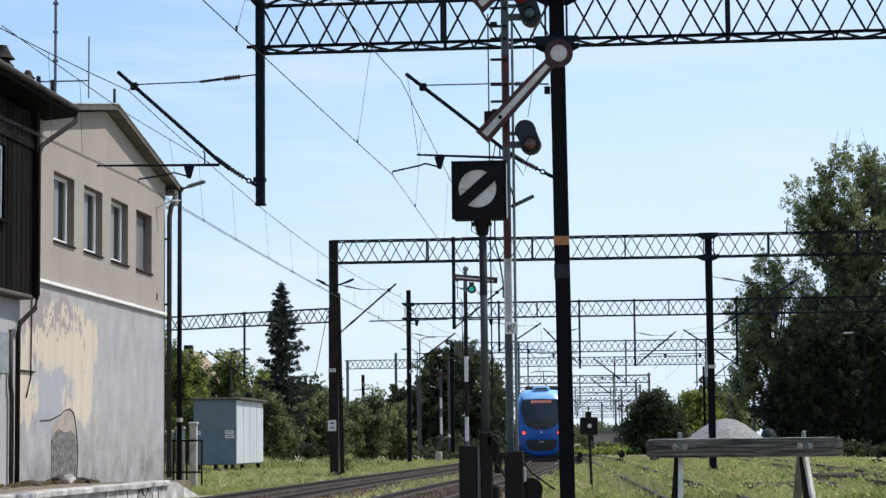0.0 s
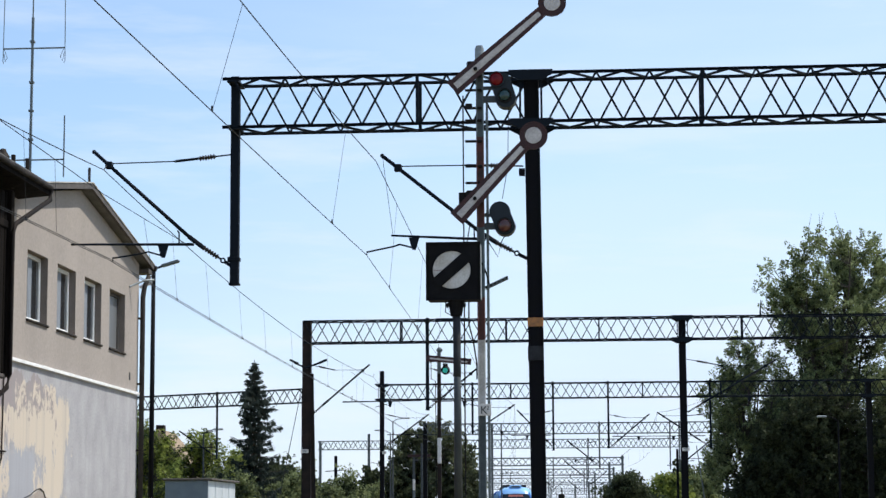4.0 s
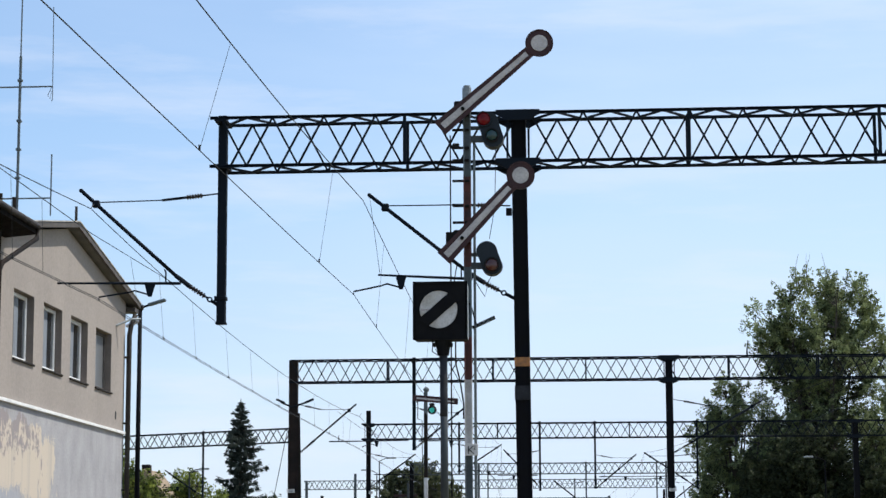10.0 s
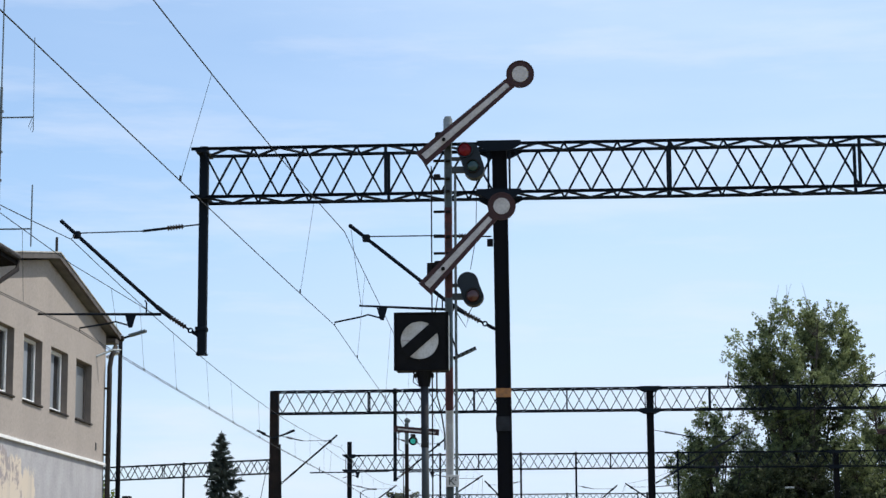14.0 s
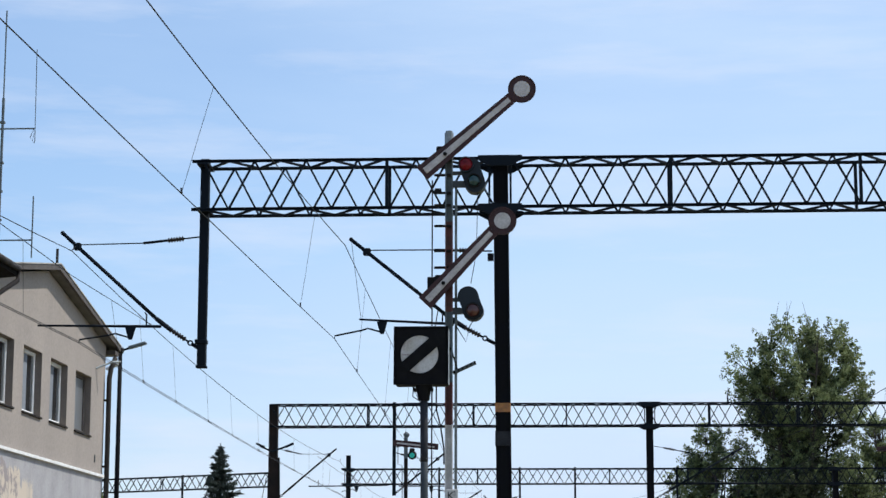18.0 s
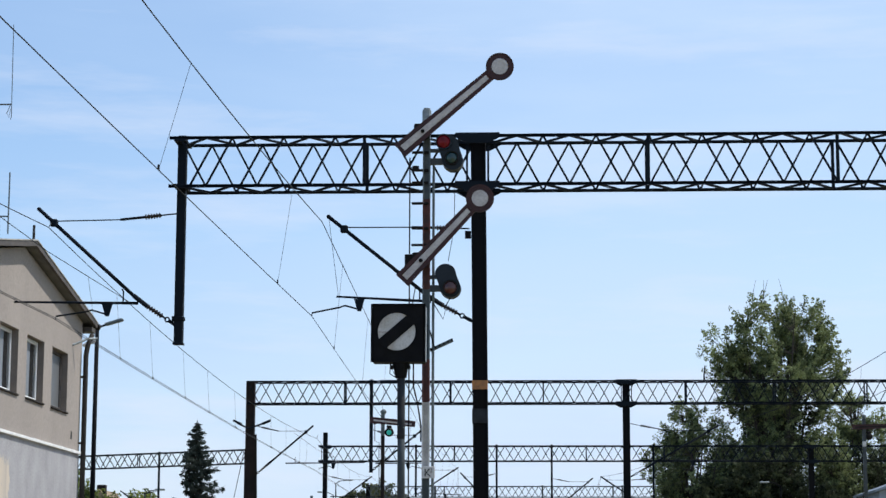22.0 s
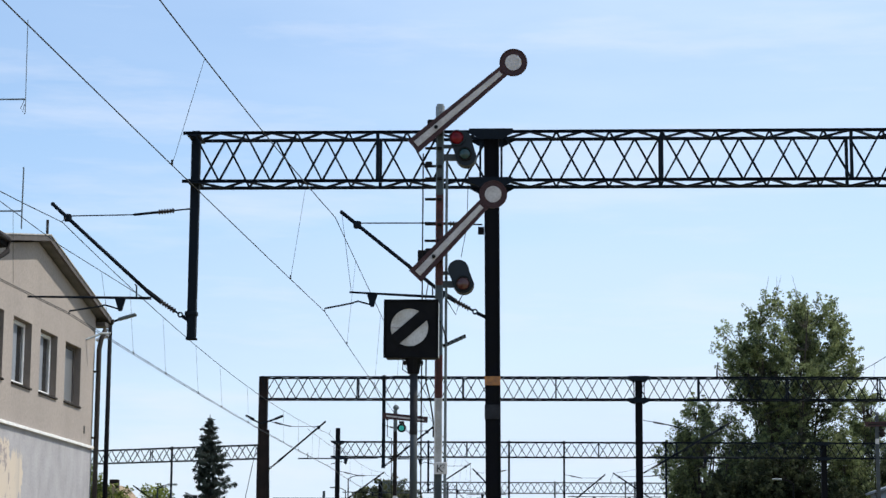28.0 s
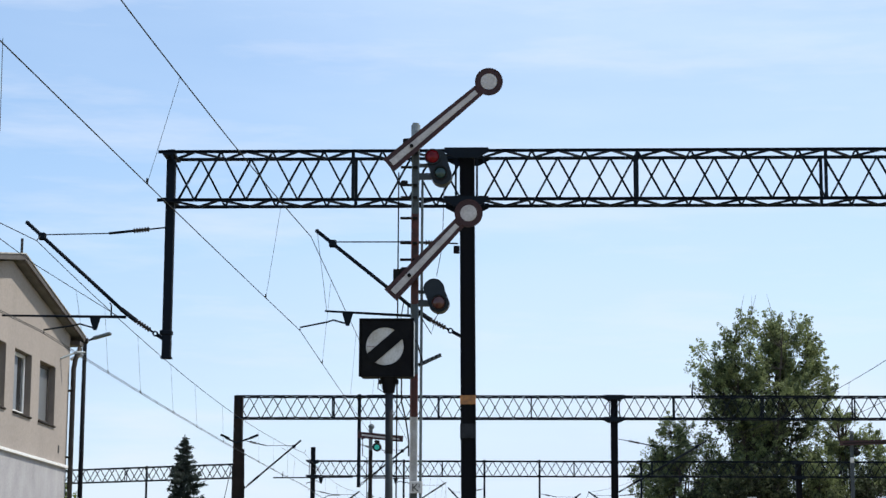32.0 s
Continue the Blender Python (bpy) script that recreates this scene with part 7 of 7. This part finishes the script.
# The dusky tree's shade is put into these trees' leaf colour.
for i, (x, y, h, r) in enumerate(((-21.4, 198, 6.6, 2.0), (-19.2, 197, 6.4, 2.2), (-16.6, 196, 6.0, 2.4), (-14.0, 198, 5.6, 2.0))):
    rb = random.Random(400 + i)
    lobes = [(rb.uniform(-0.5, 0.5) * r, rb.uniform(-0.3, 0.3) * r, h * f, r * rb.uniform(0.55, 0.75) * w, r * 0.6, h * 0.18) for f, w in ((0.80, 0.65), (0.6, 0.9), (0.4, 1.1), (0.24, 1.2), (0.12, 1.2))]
    crown_tree("leafy_tree", "low dark tree, shade of the dusky tree put into its leaf colour", x, y, h, lobes, 240, 15, 0.24, 400 + i, 0.16, gaps=0.36, core=60, matl=M_LEAF_DARK, kinds=("tree", "dark trees beyond the yard"))
crown_tree("leafy_tree", "narrow dusky tree at the end of the row", -12.9, 205, 8.8,
           [(0, 0, 6.8, 1.5, 1.5, 1.9), (0.2, 0, 4.2, 1.8, 1.6, 2.2), (0, 0, 2.2, 1.7, 1.6, 1.6)], 170, 14, 0.25, 11, 0.25, gaps=0.45, matl=M_LEAF_ELM)
tree("leafy_tree", 2.5, 178, 4.8, scaled(ROUND, 2.4), 60, 60, 0.26, M_LEAF_DARK, "dense dark bushy tree by the line", 13, 0.2, 0.9)
tree("leafy_tree", 6.3, 190, 5.3, scaled(ROUND, 2.3), 45, 50, 0.26, M_LEAF_BUSH, "bright green bushy tree by the line", 14, 0.2, 0.9)
tree("leafy_tree", 9.4, 196, 5.6, scaled(ROUND, 2.4), 45, 50, 0.26, M_LEAF_MID, "bright green bushy tree behind the gravel", 15, 0.2, 0.9)
bush_rows = ((-28.9, 128, 8.9, 2.3), (-27.2, 127, 8.3, 2.0), (-25.4, 129, 7.5, 2.2), (-23.6, 128, 7.2, 2.0), (-22.2, 131, 6.2, 1.9), (-31.2, 131, 8.6, 2.5), (-20.3, 126, 4.6, 1.7), (-18.6, 128, 4.7, 1.6), (-18.6, 136, 5.2, 1.7), (-16.6, 135, 5.1, 1.6), (-14.9, 138, 4.3, 1.4), (-22.9, 122, 4.4, 1.6), (-25.6, 123, 5.0, 1.9), (-18.9, 111, 4.2, 1.25), (-18.6, 130, 4.4, 1.5), (-16.4, 132, 4.4, 1.4))
for i, (x, y, h, r) in enumerate(bush_rows):
    rb = random.Random(200 + i)
    lobes = [(rb.uniform(-0.55, 0.55) * r, rb.uniform(-0.4, 0.4) * r, h * f, r * rb.uniform(0.42, 0.62) * w, r * 0.5, h * rb.uniform(0.14, 0.22)) for f, w in ((0.80, 0.75), (0.62, 1.0), (0.52, 1.1), (0.34, 1.25), (0.30, 1.3), (0.16, 1.3))]
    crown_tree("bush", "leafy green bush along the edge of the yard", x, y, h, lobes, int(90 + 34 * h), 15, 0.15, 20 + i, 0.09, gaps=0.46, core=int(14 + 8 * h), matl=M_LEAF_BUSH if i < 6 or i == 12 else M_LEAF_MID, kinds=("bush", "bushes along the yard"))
tree("bush", -12.1, 90, 0.62, scaled(ROUND, 0.24), 14, 26, 0.075, M_LEAF_WEED, "small bright green bush beside the brown mast", 50, 0.03, 0.14, category="bush")
for i in range(16):
    x = -60 + i * 9.5 + 3 * math.sin(i * 2.1)
    if -42 < x < 13:
        continue
    tree("leafy_tree", x, 290 + 25 * math.sin(i * 1.7), 9 + 2.5 * math.sin(i * 3.1), scaled(ROUND, 5.0), 26, 34, 0.7, M_LEAF_DARK, "far dark tree on the edge of the town", 60 + i, 0.3, 1.8, group="far trees")
# Lighter leaves than the trees before them: haze is put into the colour.
for i in range(14):
    x = -75 + i * 9.0 + 3 * math.sin(i * 1.3)
    tree("leafy_tree", x, 760 + 20 * math.sin(i * 2.3), 4.6 + 1.2 * math.sin(i * 3.7), scaled(ROUND, 5.5), 22, 30, 1.0, M_LEAF_MID, "tree on the skyline", 90 + i, 0.4, 3.0, group="trees on the skyline")


def spruce(x, y, h, seed):
    """Tiers of boughs that sink and then lift at their tips, hung with short drooping twigs."""
    rng = np.random.default_rng(seed)
    t = thing("spruce_tree", (x, y, GROUND), "dark narrow spruce with drooping boughs behind the bushes", "tree")
    part("trunk", Shape().tube([(0, 0, 0), (0, 0, h - 0.1)], 0.17, 8, 0.012), M_BARK, t)
    quads = []
    br = Shape()

    def needle(c, e, w):
        v = e.cross(Vector((rng.normal(), rng.normal(), rng.normal()))).normalized() * w
        quads.extend([c - v * 0.6, c + e * 0.55 - v, c + e, c + e * 0.55 + v])

    z = 0.9
    turn = 0.0
    while z < h - 0.12:
        d = h - z
        reach = (1.24 * (1 - math.exp(-d / 2.2)) + 0.03 * d) * min(1.0, 0.42 + 0.40 * d)
        turn += 2.4
        a = turn + rng.uniform(-0.4, 0.4)
        ln = reach * rng.choice((0.5, 0.8, 1.05, 1.4), p=(0.3, 0.3, 0.25, 0.15)) * rng.uniform(0.9, 1.1) + 0.05
        w = Vector((math.cos(a), math.sin(a), 0))
        lift = 0.2 if d < 1.0 else 0.0
        pts = [Vector((0, 0, z)) + w * ln * q + Vector((0, 0, ln * (lift * q - 0.55 * q + 0.48 * q * q))) for q in (0, 0.25, 0.5, 0.75, 1.0)]
        br.tube(pts, 0.022, 4, 0.005)
        for q in rng.uniform(0.06, 1.0, int(10 + ln * 62)):
            k = min(3, int(q * 4))
            c = pts[k].lerp(pts[k + 1], q * 4 - k)
            side = Vector((-w.y, w.x, 0)) * rng.uniform(-1, 1) * 0.34 * (1.15 - q) * min(1.0, ln)
            c = c + side * 0.8
            hang = rng.uniform(0.10, 0.34) * min(1.0, 0.35 + d * 0.28)
            e = w * rng.uniform(0.02, 0.16) + side * 0.35 + Vector((rng.normal() * 0.03, rng.normal() * 0.03, -hang))
            needle(c, e, 0.032)
            needle(c + e * 0.4, e * 0.5 + w * 0.07 + Vector((rng.normal() * 0.05, rng.normal() * 0.05, 0.02)), 0.026)
        needle(Vector((0, 0, z)), Vector((rng.normal() * 0.02, rng.normal() * 0.02, 0.22)), 0.03)
        needle(pts[3], (pts[4] - pts[3]) * 1.5 + Vector((0, 0, 0.04)), 0.05)
        z += 0.030 + 0.028 * min(1.0, d / 4)
    tagged(part("branchwork", br, M_BARK, t), kind="stuff")
    o = new("needles", raw_mesh("needles", [tuple(q) for q in quads], 4, M_NEEDLE))
    o.parent = t


spruce(-19.4, 116.5, 10.50, 2)

# ---- grass and weeds ----
def grass(name, label, matl, count, seed, zone, hmin, hmax, width):
    """Thin bent blades over a zone (x0, x1, y0, y1), denser nearby."""
    rng = np.random.default_rng(seed)
    x0, x1, y0, y1 = zone
    y = y0 + (y1 - y0) * rng.uniform(0, 1, count) ** 1.7
    x = rng.uniform(x0, x1, count)
    patch = np.sin(x * 1.7 + np.sin(y * 0.31) * 2) * np.sin(y * 0.43 + np.sin(x * 0.9)) * 0.5 + 0.5
    ok = np.ones(count, bool)
    for line, half in ((track_a, 1.4), (track_b, 1.4)):
        cx = np.array([line(v) for v in y])
        ok &= np.abs(x - cx) > half * rng.uniform(0.85, 1.1, count)
    ok &= ~((x < -9.7) & (y < 52.6))
    ok &= rng.uniform(0, 1, count) < 0.35 + 0.65 * patch
    x, y, patch = x[ok], y[ok], patch[ok]
    n = len(x)
    h = rng.uniform(hmin, hmax, n) * (0.6 + 0.7 * patch)
    a = rng.uniform(0, math.tau, n)
    w = width * (0.6 + y / 90)
    dx, dy = np.cos(a) * w, np.sin(a) * w
    lx, ly = rng.normal(0, 0.35, n) * h, rng.normal(0, 0.35, n) * h
    z = np.full(n, GROUND - 0.06)
    v = np.stack([np.stack([x - dx, y - dy, z], 1), np.stack([x + dx, y + dy, z], 1), np.stack([x + lx, y + ly, z + h + 0.04], 1)], 1).reshape(-1, 3)
    o = new(name, raw_mesh(name, v, 3, matl))
    tagged(o, label, "grass", kind="stuff")


grass("grass", "long green grass of the yard", M_GRASS, 60000, 1, (-2.3, 13, 40, 150), 0.06, 0.24, 0.014)
grass("grass", "short green grass beside the tracks", M_GRASS, 76000, 2, (-28, -5.4, 42, 140), 0.04, 0.18, 0.018)
grass("weeds", "dry straw-coloured weeds among the grass", M_DRYGRASS, 26000, 3, (-2.6, 13, 40, 150), 0.10, 0.36, 0.010)
grass("weeds", "dry weeds beside the tracks", M_DRYGRASS, 26000, 4, (-28, -5.3, 40, 140), 0.05, 0.22, 0.013)


def herbs(name, label, matl, clumps, per, seed, zone, hmin, hmax, size, tracks=True):
    """Leafy weeds: low clumps of small leaves."""
    rng = np.random.default_rng(seed)
    x0, x1, y0, y1 = zone
    y = y0 + (y1 - y0) * rng.uniform(0, 1, clumps) ** 1.6
    x = rng.uniform(x0, x1, clumps)
    ok = np.ones(clumps, bool)
    if tracks:
        for line in (track_a, track_b):
            ok &= np.abs(x - np.array([line(v) for v in y])) > 1.45
        ok &= ~((x < -9.7) & (y < 58))
    patch = np.sin(x * 1.1 + np.sin(y * 0.23) * 2) * np.sin(y * 0.3 + np.sin(x * 0.7)) * 0.5 + 0.5
    ok &= rng.uniform(0, 1, clumps) < 0.2 + 0.8 * patch
    x, y, patch = x[ok], y[ok], patch[ok]
    hgt = rng.uniform(hmin, hmax, len(x)) * (0.5 + 0.8 * patch)
    c = np.stack([x, y, GROUND + hgt * 0.35], 1)
    q = leaves(rng, c, hgt * 0.8, per, size, 0.6)
    q[:, 2] = np.maximum(q[:, 2], GROUND - 0.04)
    tagged(new(name, raw_mesh(name, q, 4, matl)), label, "weeds", kind="stuff")


herbs("weeds", "leafy green weeds in the yard", M_LEAF_WEED, 2600, 34, 11, (-2.4, 13, 41, 130), 0.10, 0.42, 0.10)
herbs("weeds", "leafy green weeds beside the tracks", M_LEAF_WEED, 1300, 30, 12, (-28, -9.6, 52, 132), 0.05, 0.22, 0.10)
herbs("weeds", "rusty-brown dock stalks in the grass", M_DOCK, 16, 70, 13, (1.5, 11, 44, 60), 0.5, 0.9, 0.045)
# Dark leaves for both strips: backlit shade is put into their colour.
herbs("far_hedge", "low green scrub beside the far tracks", M_LEAF_DARK, 90, 50, 34, (-14.5, -10.2, 142, 185), 0.4, 1.2, 0.25, False)
herbs("far_hedge", "scrub below the far trees, shade put into its dark leaves", M_LEAF_DARK, 320, 60, 35, (-27, -9.5, 190, 206), 0.9, 2.6, 0.34, False)
grass("weeds", "tall pale weeds before the bushes", M_GRASS, 3600, 6, (-21.5, -12.6, 103, 111), 0.25, 0.62, 0.02)
herbs("weeds", "tall leafy weeds before the bushes", M_LEAF_MID, 240, 40, 36, (-21.5, -12.6, 104, 112), 0.25, 0.7, 0.13)
grass("grass", "rough grass beside the platform end", M_GRASS, 12000, 7, (-12.3, -8.4, 44, 62), 0.05, 0.17, 0.012)
herbs("weeds", "leafy weeds beside the platform end", M_LEAF_WEED, 200, 26, 37, (-12.2, -8.6, 45, 62), 0.04, 0.14, 0.07)
# Leaf colour again darkened for the shade under the trees.
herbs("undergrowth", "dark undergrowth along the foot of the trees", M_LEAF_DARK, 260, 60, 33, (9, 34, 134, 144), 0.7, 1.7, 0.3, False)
rng_w = np.random.default_rng(21)
wy = rng_w.uniform(33, 47, 160)
wx = -12.42 + np.abs(rng_w.normal(0, 0.25, 160))
wz = np.where(wy < 44.6, 0.60, 0.60 - (wy - 44.6) * 0.014)
wq = leaves(rng_w, np.stack([wx, wy, wz], 1), rng_w.uniform(0.05, 0.16, 160), 22, 0.05, 0.6)
tagged(new("weeds", raw_mesh("weeds", wq, 4, M_DRYLEAF)), "brown withered weeds along the foot of the wall", "weeds", kind="stuff")

herbs("far_hedge", "low green scrub along the far end of the yard", M_LEAF_DARK, 420, 60, 31, (-5.5, 16, 205, 330), 0.5, 1.3, 0.34, False)
herbs("far_hedge", "low green scrub beside the far tracks", M_LEAF_BUSH, 160, 50, 32, (-5, 12, 170, 260), 0.4, 1.1, 0.3, False)

# ---- far sheds ----
for x, y, w, h, dpt in ((-0.6, 330, 9, 3.4, 12), (9.5, 205, 5, 5.2, 6), (-34, 330, 12, 6, 10), (-29.45, 138, 3.6, 7.75, 5)):
    t = thing("shed", (x, y, GROUND), "low far shed with a pale pitched roof", "shed", "sheds down the line")
    put("wall", Shape().box((x, y + dpt / 2, h * 0.36), (w, dpt, h * 0.72)), M_PLASTER_UP, t)
    put("roof", Shape().prism([(x - w * 0.55, h * 0.7), (x + w * 0.55, h * 0.7), (x, h)], y - 0.3, y + dpt + 0.3), M_TILE if h > 7 else M_ROOF, t)
    put("window", Shape().box((x, y - 0.02, h * 0.4), (w * 0.3, 0.05, h * 0.25)), M_GLASS, t)
    if h > 7:
        put("chimney", Shape().box((x + 0.05, y + 0.4, h - 0.15), (0.56, 0.6, 0.9), b=0.03), M_BROWNMAST, t, "dark brown brick chimney")


def pale_house():
    """A house whose pale gable shows beside the tall trees."""
    x, y, w = 24.35, 131.0, 6.6
    t = thing("house", (x, y, GROUND), "pale grey-blue gabled house partly hidden beside the trees", "house")
    put("wall", Shape().prism([(x - w / 2, 0.0), (x + w / 2, 0.0), (x + w / 2, 7.3), (x, 8.5), (x - w / 2, 7.3)], y, y + 9), M_HOUSE, t)
    for e in (-1, 1):
        put("roof", Shape().prism([(x + e * 3.55, 7.26), (x, 8.55), (x, 8.70), (x + e * 3.6, 7.40)], y - 0.35, y + 9.3), M_HOUSE, t, "pale sheet-metal roof")
    for dx in (-1.5, 1.5):
        w1 = put("window", Shape().box((x + dx, y - 0.02, 5.2), (1.1, 0.06, 1.4), b=0.01), M_PVC, t)
        put("pane", Shape().box((x + dx, y - 0.06, 5.2), (0.9, 0.03, 1.2)), M_GLASS, w1)


pale_house()


# ---- the blue train ----
def build_train():
    t = thing("train", (0, 0, 0), "blue electric multiple unit leaving with red tail lamps lit", "train")

    def ring(y, hw, z0, z1, n=32, p=3.4):
        cz, hz = (z0 + z1) / 2, (z1 - z0) / 2
        out = []
        for i in range(n):
            a = i * math.tau / n
            c, s = math.cos(a), math.sin(a)
            k = (abs(c) ** p + abs(s) ** p) ** (-1 / p)
            out.append((hw * k * c, y, cz + hz * k * s))
        return out

    def nose(z):
        return 0.62 * max(0.0, (z - 1.35) / 2.7) ** 1.4

    def face(x, z):
        q = max(abs(x) / 1.35, abs(z - 2.2) / 1.95)
        return nose(z) - 0.20 * (1 - min(1, q) ** 2)

    body = Shape()
    n = 32
    secs = [(0.0, 1.20, 0.24, 3.74), (0.10, 1.29, 0.22, 3.86), (0.35, 1.37, 0.24, 3.95), (0.9, 1.42, 0.30, 4.0), (20.0, 1.42, 0.30, 4.0)]
    vs = []
    for y, hw, z0, z1 in secs:
        for x, yy, z in ring(y, hw, z0, z1, p=3.4 if y < 0.5 else 5):
            vs.append((x, yy + (nose(z) if y < 0.5 else nose(z) * 0.5 if y < 1 else 0), z))
    k = len(secs)
    fs = [(j * n + i, j * n + (i + 1) % n, (j + 1) * n + (i + 1) % n, (j + 1) * n + i) for j in range(k - 1) for i in range(n)]
    base = len(vs)
    rim = ring(0.0, 1.20, 0.24, 3.74)
    for s in (0.92, 0.84, 0.72, 0.6, 0.45, 0.3, 0.15, 0.03):
        for x, y, z in rim:
            xx, zz = x * s, 1.99 + (z - 1.99) * s
            vs.append((xx, face(xx, zz), zz))
    fs += [(i, base + i, base + (i + 1) % n, (i + 1) % n) for i in range(n)]
    fs += [(base + j * n + i, base + (j + 1) * n + i, base + (j + 1) * n + (i + 1) % n, base + j * n + (i + 1) % n) for j in range(7) for i in range(n)]
    fs += [tuple(base + 7 * n + i for i in range(n)), tuple((k - 1) * n + i for i in range(n))]
    body.add(vs, fs)
    b = part("car_body", body, M_BLUE, t, "blue painted end car with a light blue roof", True)
    b.data.materials.append(M_LTBLUE)
    # Faces above 3.42 m turn light blue: roof paint with skylight painted in.
    for f in b.data.polygons:
        f.material_index = 1 if f.center.z > 3.42 else 0

    def patch(name, rows, matl, off, label="", parent=None, nx=12):
        s = Shape()
        v = [(hw * (2 * i / nx - 1), face(hw * (2 * i / nx - 1), z) - off, z) for z, hw in rows for i in range(nx + 1)]
        s.add(v, [(j * (nx + 1) + i, j * (nx + 1) + i + 1, (j + 1) * (nx + 1) + i + 1, (j + 1) * (nx + 1) + i) for j in range(len(rows) - 1) for i in range(nx)])
        return part(name, s, matl, parent or t, label, True)

    patch("windscreen", [(1.74, 0.30), (1.79, 0.54), (1.88, 0.74), (2.05, 0.90), (2.3, 1.02), (2.6, 1.10), (2.9, 1.15), (3.16, 1.15), (3.34, 1.08), (3.43, 0.95)], M_TRAINGLASS, 0.08, "dark wrap-round windscreen")
    patch("lower_mask", [(1.75, 0.26), (1.80, 0.50), (1.89, 0.69), (2.05, 0.82), (2.2, 0.86), (2.3, 0.86)], M_TRAINDARK, 0.095)
    patch("display", [(3.22, 0.58), (3.28, 0.60), (3.37, 0.58)], M_LED, 0.085, "amber destination display, unreadable")
    patch("coupler_hatch", [(0.52, 0.50), (0.60, 0.70), (0.80, 0.82), (1.02, 0.88), (1.14, 0.84)], M_TRAINDARK, 0.06, "black coupler hatch")
    # Added dark guard that also stands for the shadow under the train.
    part("guard_and_shade", Shape().box((0, 0.75, 0.06), (2.3, 0.9, 0.44), b=0.06), M_TRAINDARK, t)
    part("number_bar", Shape().box((0, face(0, 1.02) - 0.07, 1.02), (0.3, 0.02, 0.06)), M_GREYSTEEL, t)
    part("badge", Shape().disc((0, face(0, 1.56) - 0.06, 1.56), 0.06, 0.03, 18), M_WHITE, t)
    for e in (-1, 1):
        part("lamp_pod", Shape().box((e * 0.98, face(0.98, 1.53) - 0.0, 1.53), (0.24, 0.1, 0.2), b=0.04), M_TRAINDARK, t)
        part("tail_lamp", Shape().disc((e * 1.0, face(1.0, 1.53) - 0.09, 1.53), 0.085, 0.05, 18), M_REDLIT, t, "lit red tail lamp")
        part("buffer_bar", Shape().box((e * 0.85, 0.35, 0.28), (0.5, 0.5, 0.18), b=0.03), M_TRAINDARK, t)
    part("roof_box", Shape().box((0, 1.5, 4.04), (1.0, 1.6, 0.26), b=0.1), M_LTBLUE, t, "light blue roof housing")
    part("roof_grille", Shape().box((0, 0.69, 4.04), (0.7, 0.03, 0.14)), M_HUT, t)
    for k in range(4):
        part("roof_unit", Shape().box((0, 4.5 + 4.4 * k, 4.10), (1.9, 3.2, 0.3), b=0.06), M_TRAINDARK, t)
    part("light_stripe", Shape().box((1.425, 10.4, 3.35), (0.012, 18.6, 0.4)).box((-1.425, 10.4, 3.35), (0.012, 18.6, 0.4)), M_LTBLUE, t)
    for e in (-1, 1):
        for k in range(8):
            part("side_window", Shape().box((e * 1.424, 2.8 + 2.2 * k, 2.55), (0.014, 1.7, 1.0)), M_TRAINGLASS, t)
    part("underframe", Shape().box((0, 10.3, 0.32), (2.3, 18.5, 0.34), b=0.05), M_TRAINDARK, t)
    for yb in (3.0, 17.5):
        for dy in (-1.2, 1.2):
            w = Shape()
            for e in (-1, 1):
                w.tube([(e * 0.69, yb + dy, 0.42), (e * 0.82, yb + dy, 0.42)], 0.42, 20)
            w.tube([(-0.7, yb + dy, 0.42), (0.7, yb + dy, 0.42)], 0.07, 8)
            part("wheelset", w, M_TRAINDARK, t)
    part("second_car", Shape().box((0, 30.6, 2.17), (2.84, 19.6, 3.6), b=0.25), M_BLUE, t, "blue painted car ahead")
    part("gangway", Shape().box((0, 20.4, 2.1), (2.2, 0.9, 3.0)), M_TRAINDARK, t)
    part("second_car_bogie", Shape().box((0, 30.6, 0.2), (2.2, 17.0, 0.38)), M_TRAINDARK, t)
    pan = part("pantograph", Shape().tube([(-0.4, 15.6, 4.3), (0, 16.9, 4.85), (0, 15.7, 5.5)], 0.035, 6).tube([(0.4, 15.6, 4.3), (0, 16.9, 4.85)], 0.035, 6), M_TRAINDARK, t, "raised pantograph")
    part("pan_head", Shape().tube([(-0.8, 15.7, 5.42), (-0.55, 15.7, 5.52), (0.55, 15.7, 5.52), (0.8, 15.7, 5.42)], 0.03, 6), M_TRAINDARK, pan)
    return t


train = build_train()


def motions():
    """The train runs off along its curving track at about 13 m a second."""
    rows = []
    for i in range(33):
        y = 118.0 + 13.1 * i
        dx = (track_b(y + 18) - track_b(y + 1)) / 17
        x = track_b(y + 1) - 0.1
        rows.append((float(i), pose(x, y, RAIL, 0, 0, math.degrees(math.atan2(-dx, 1)))))
    walk(train, rows)


motions()
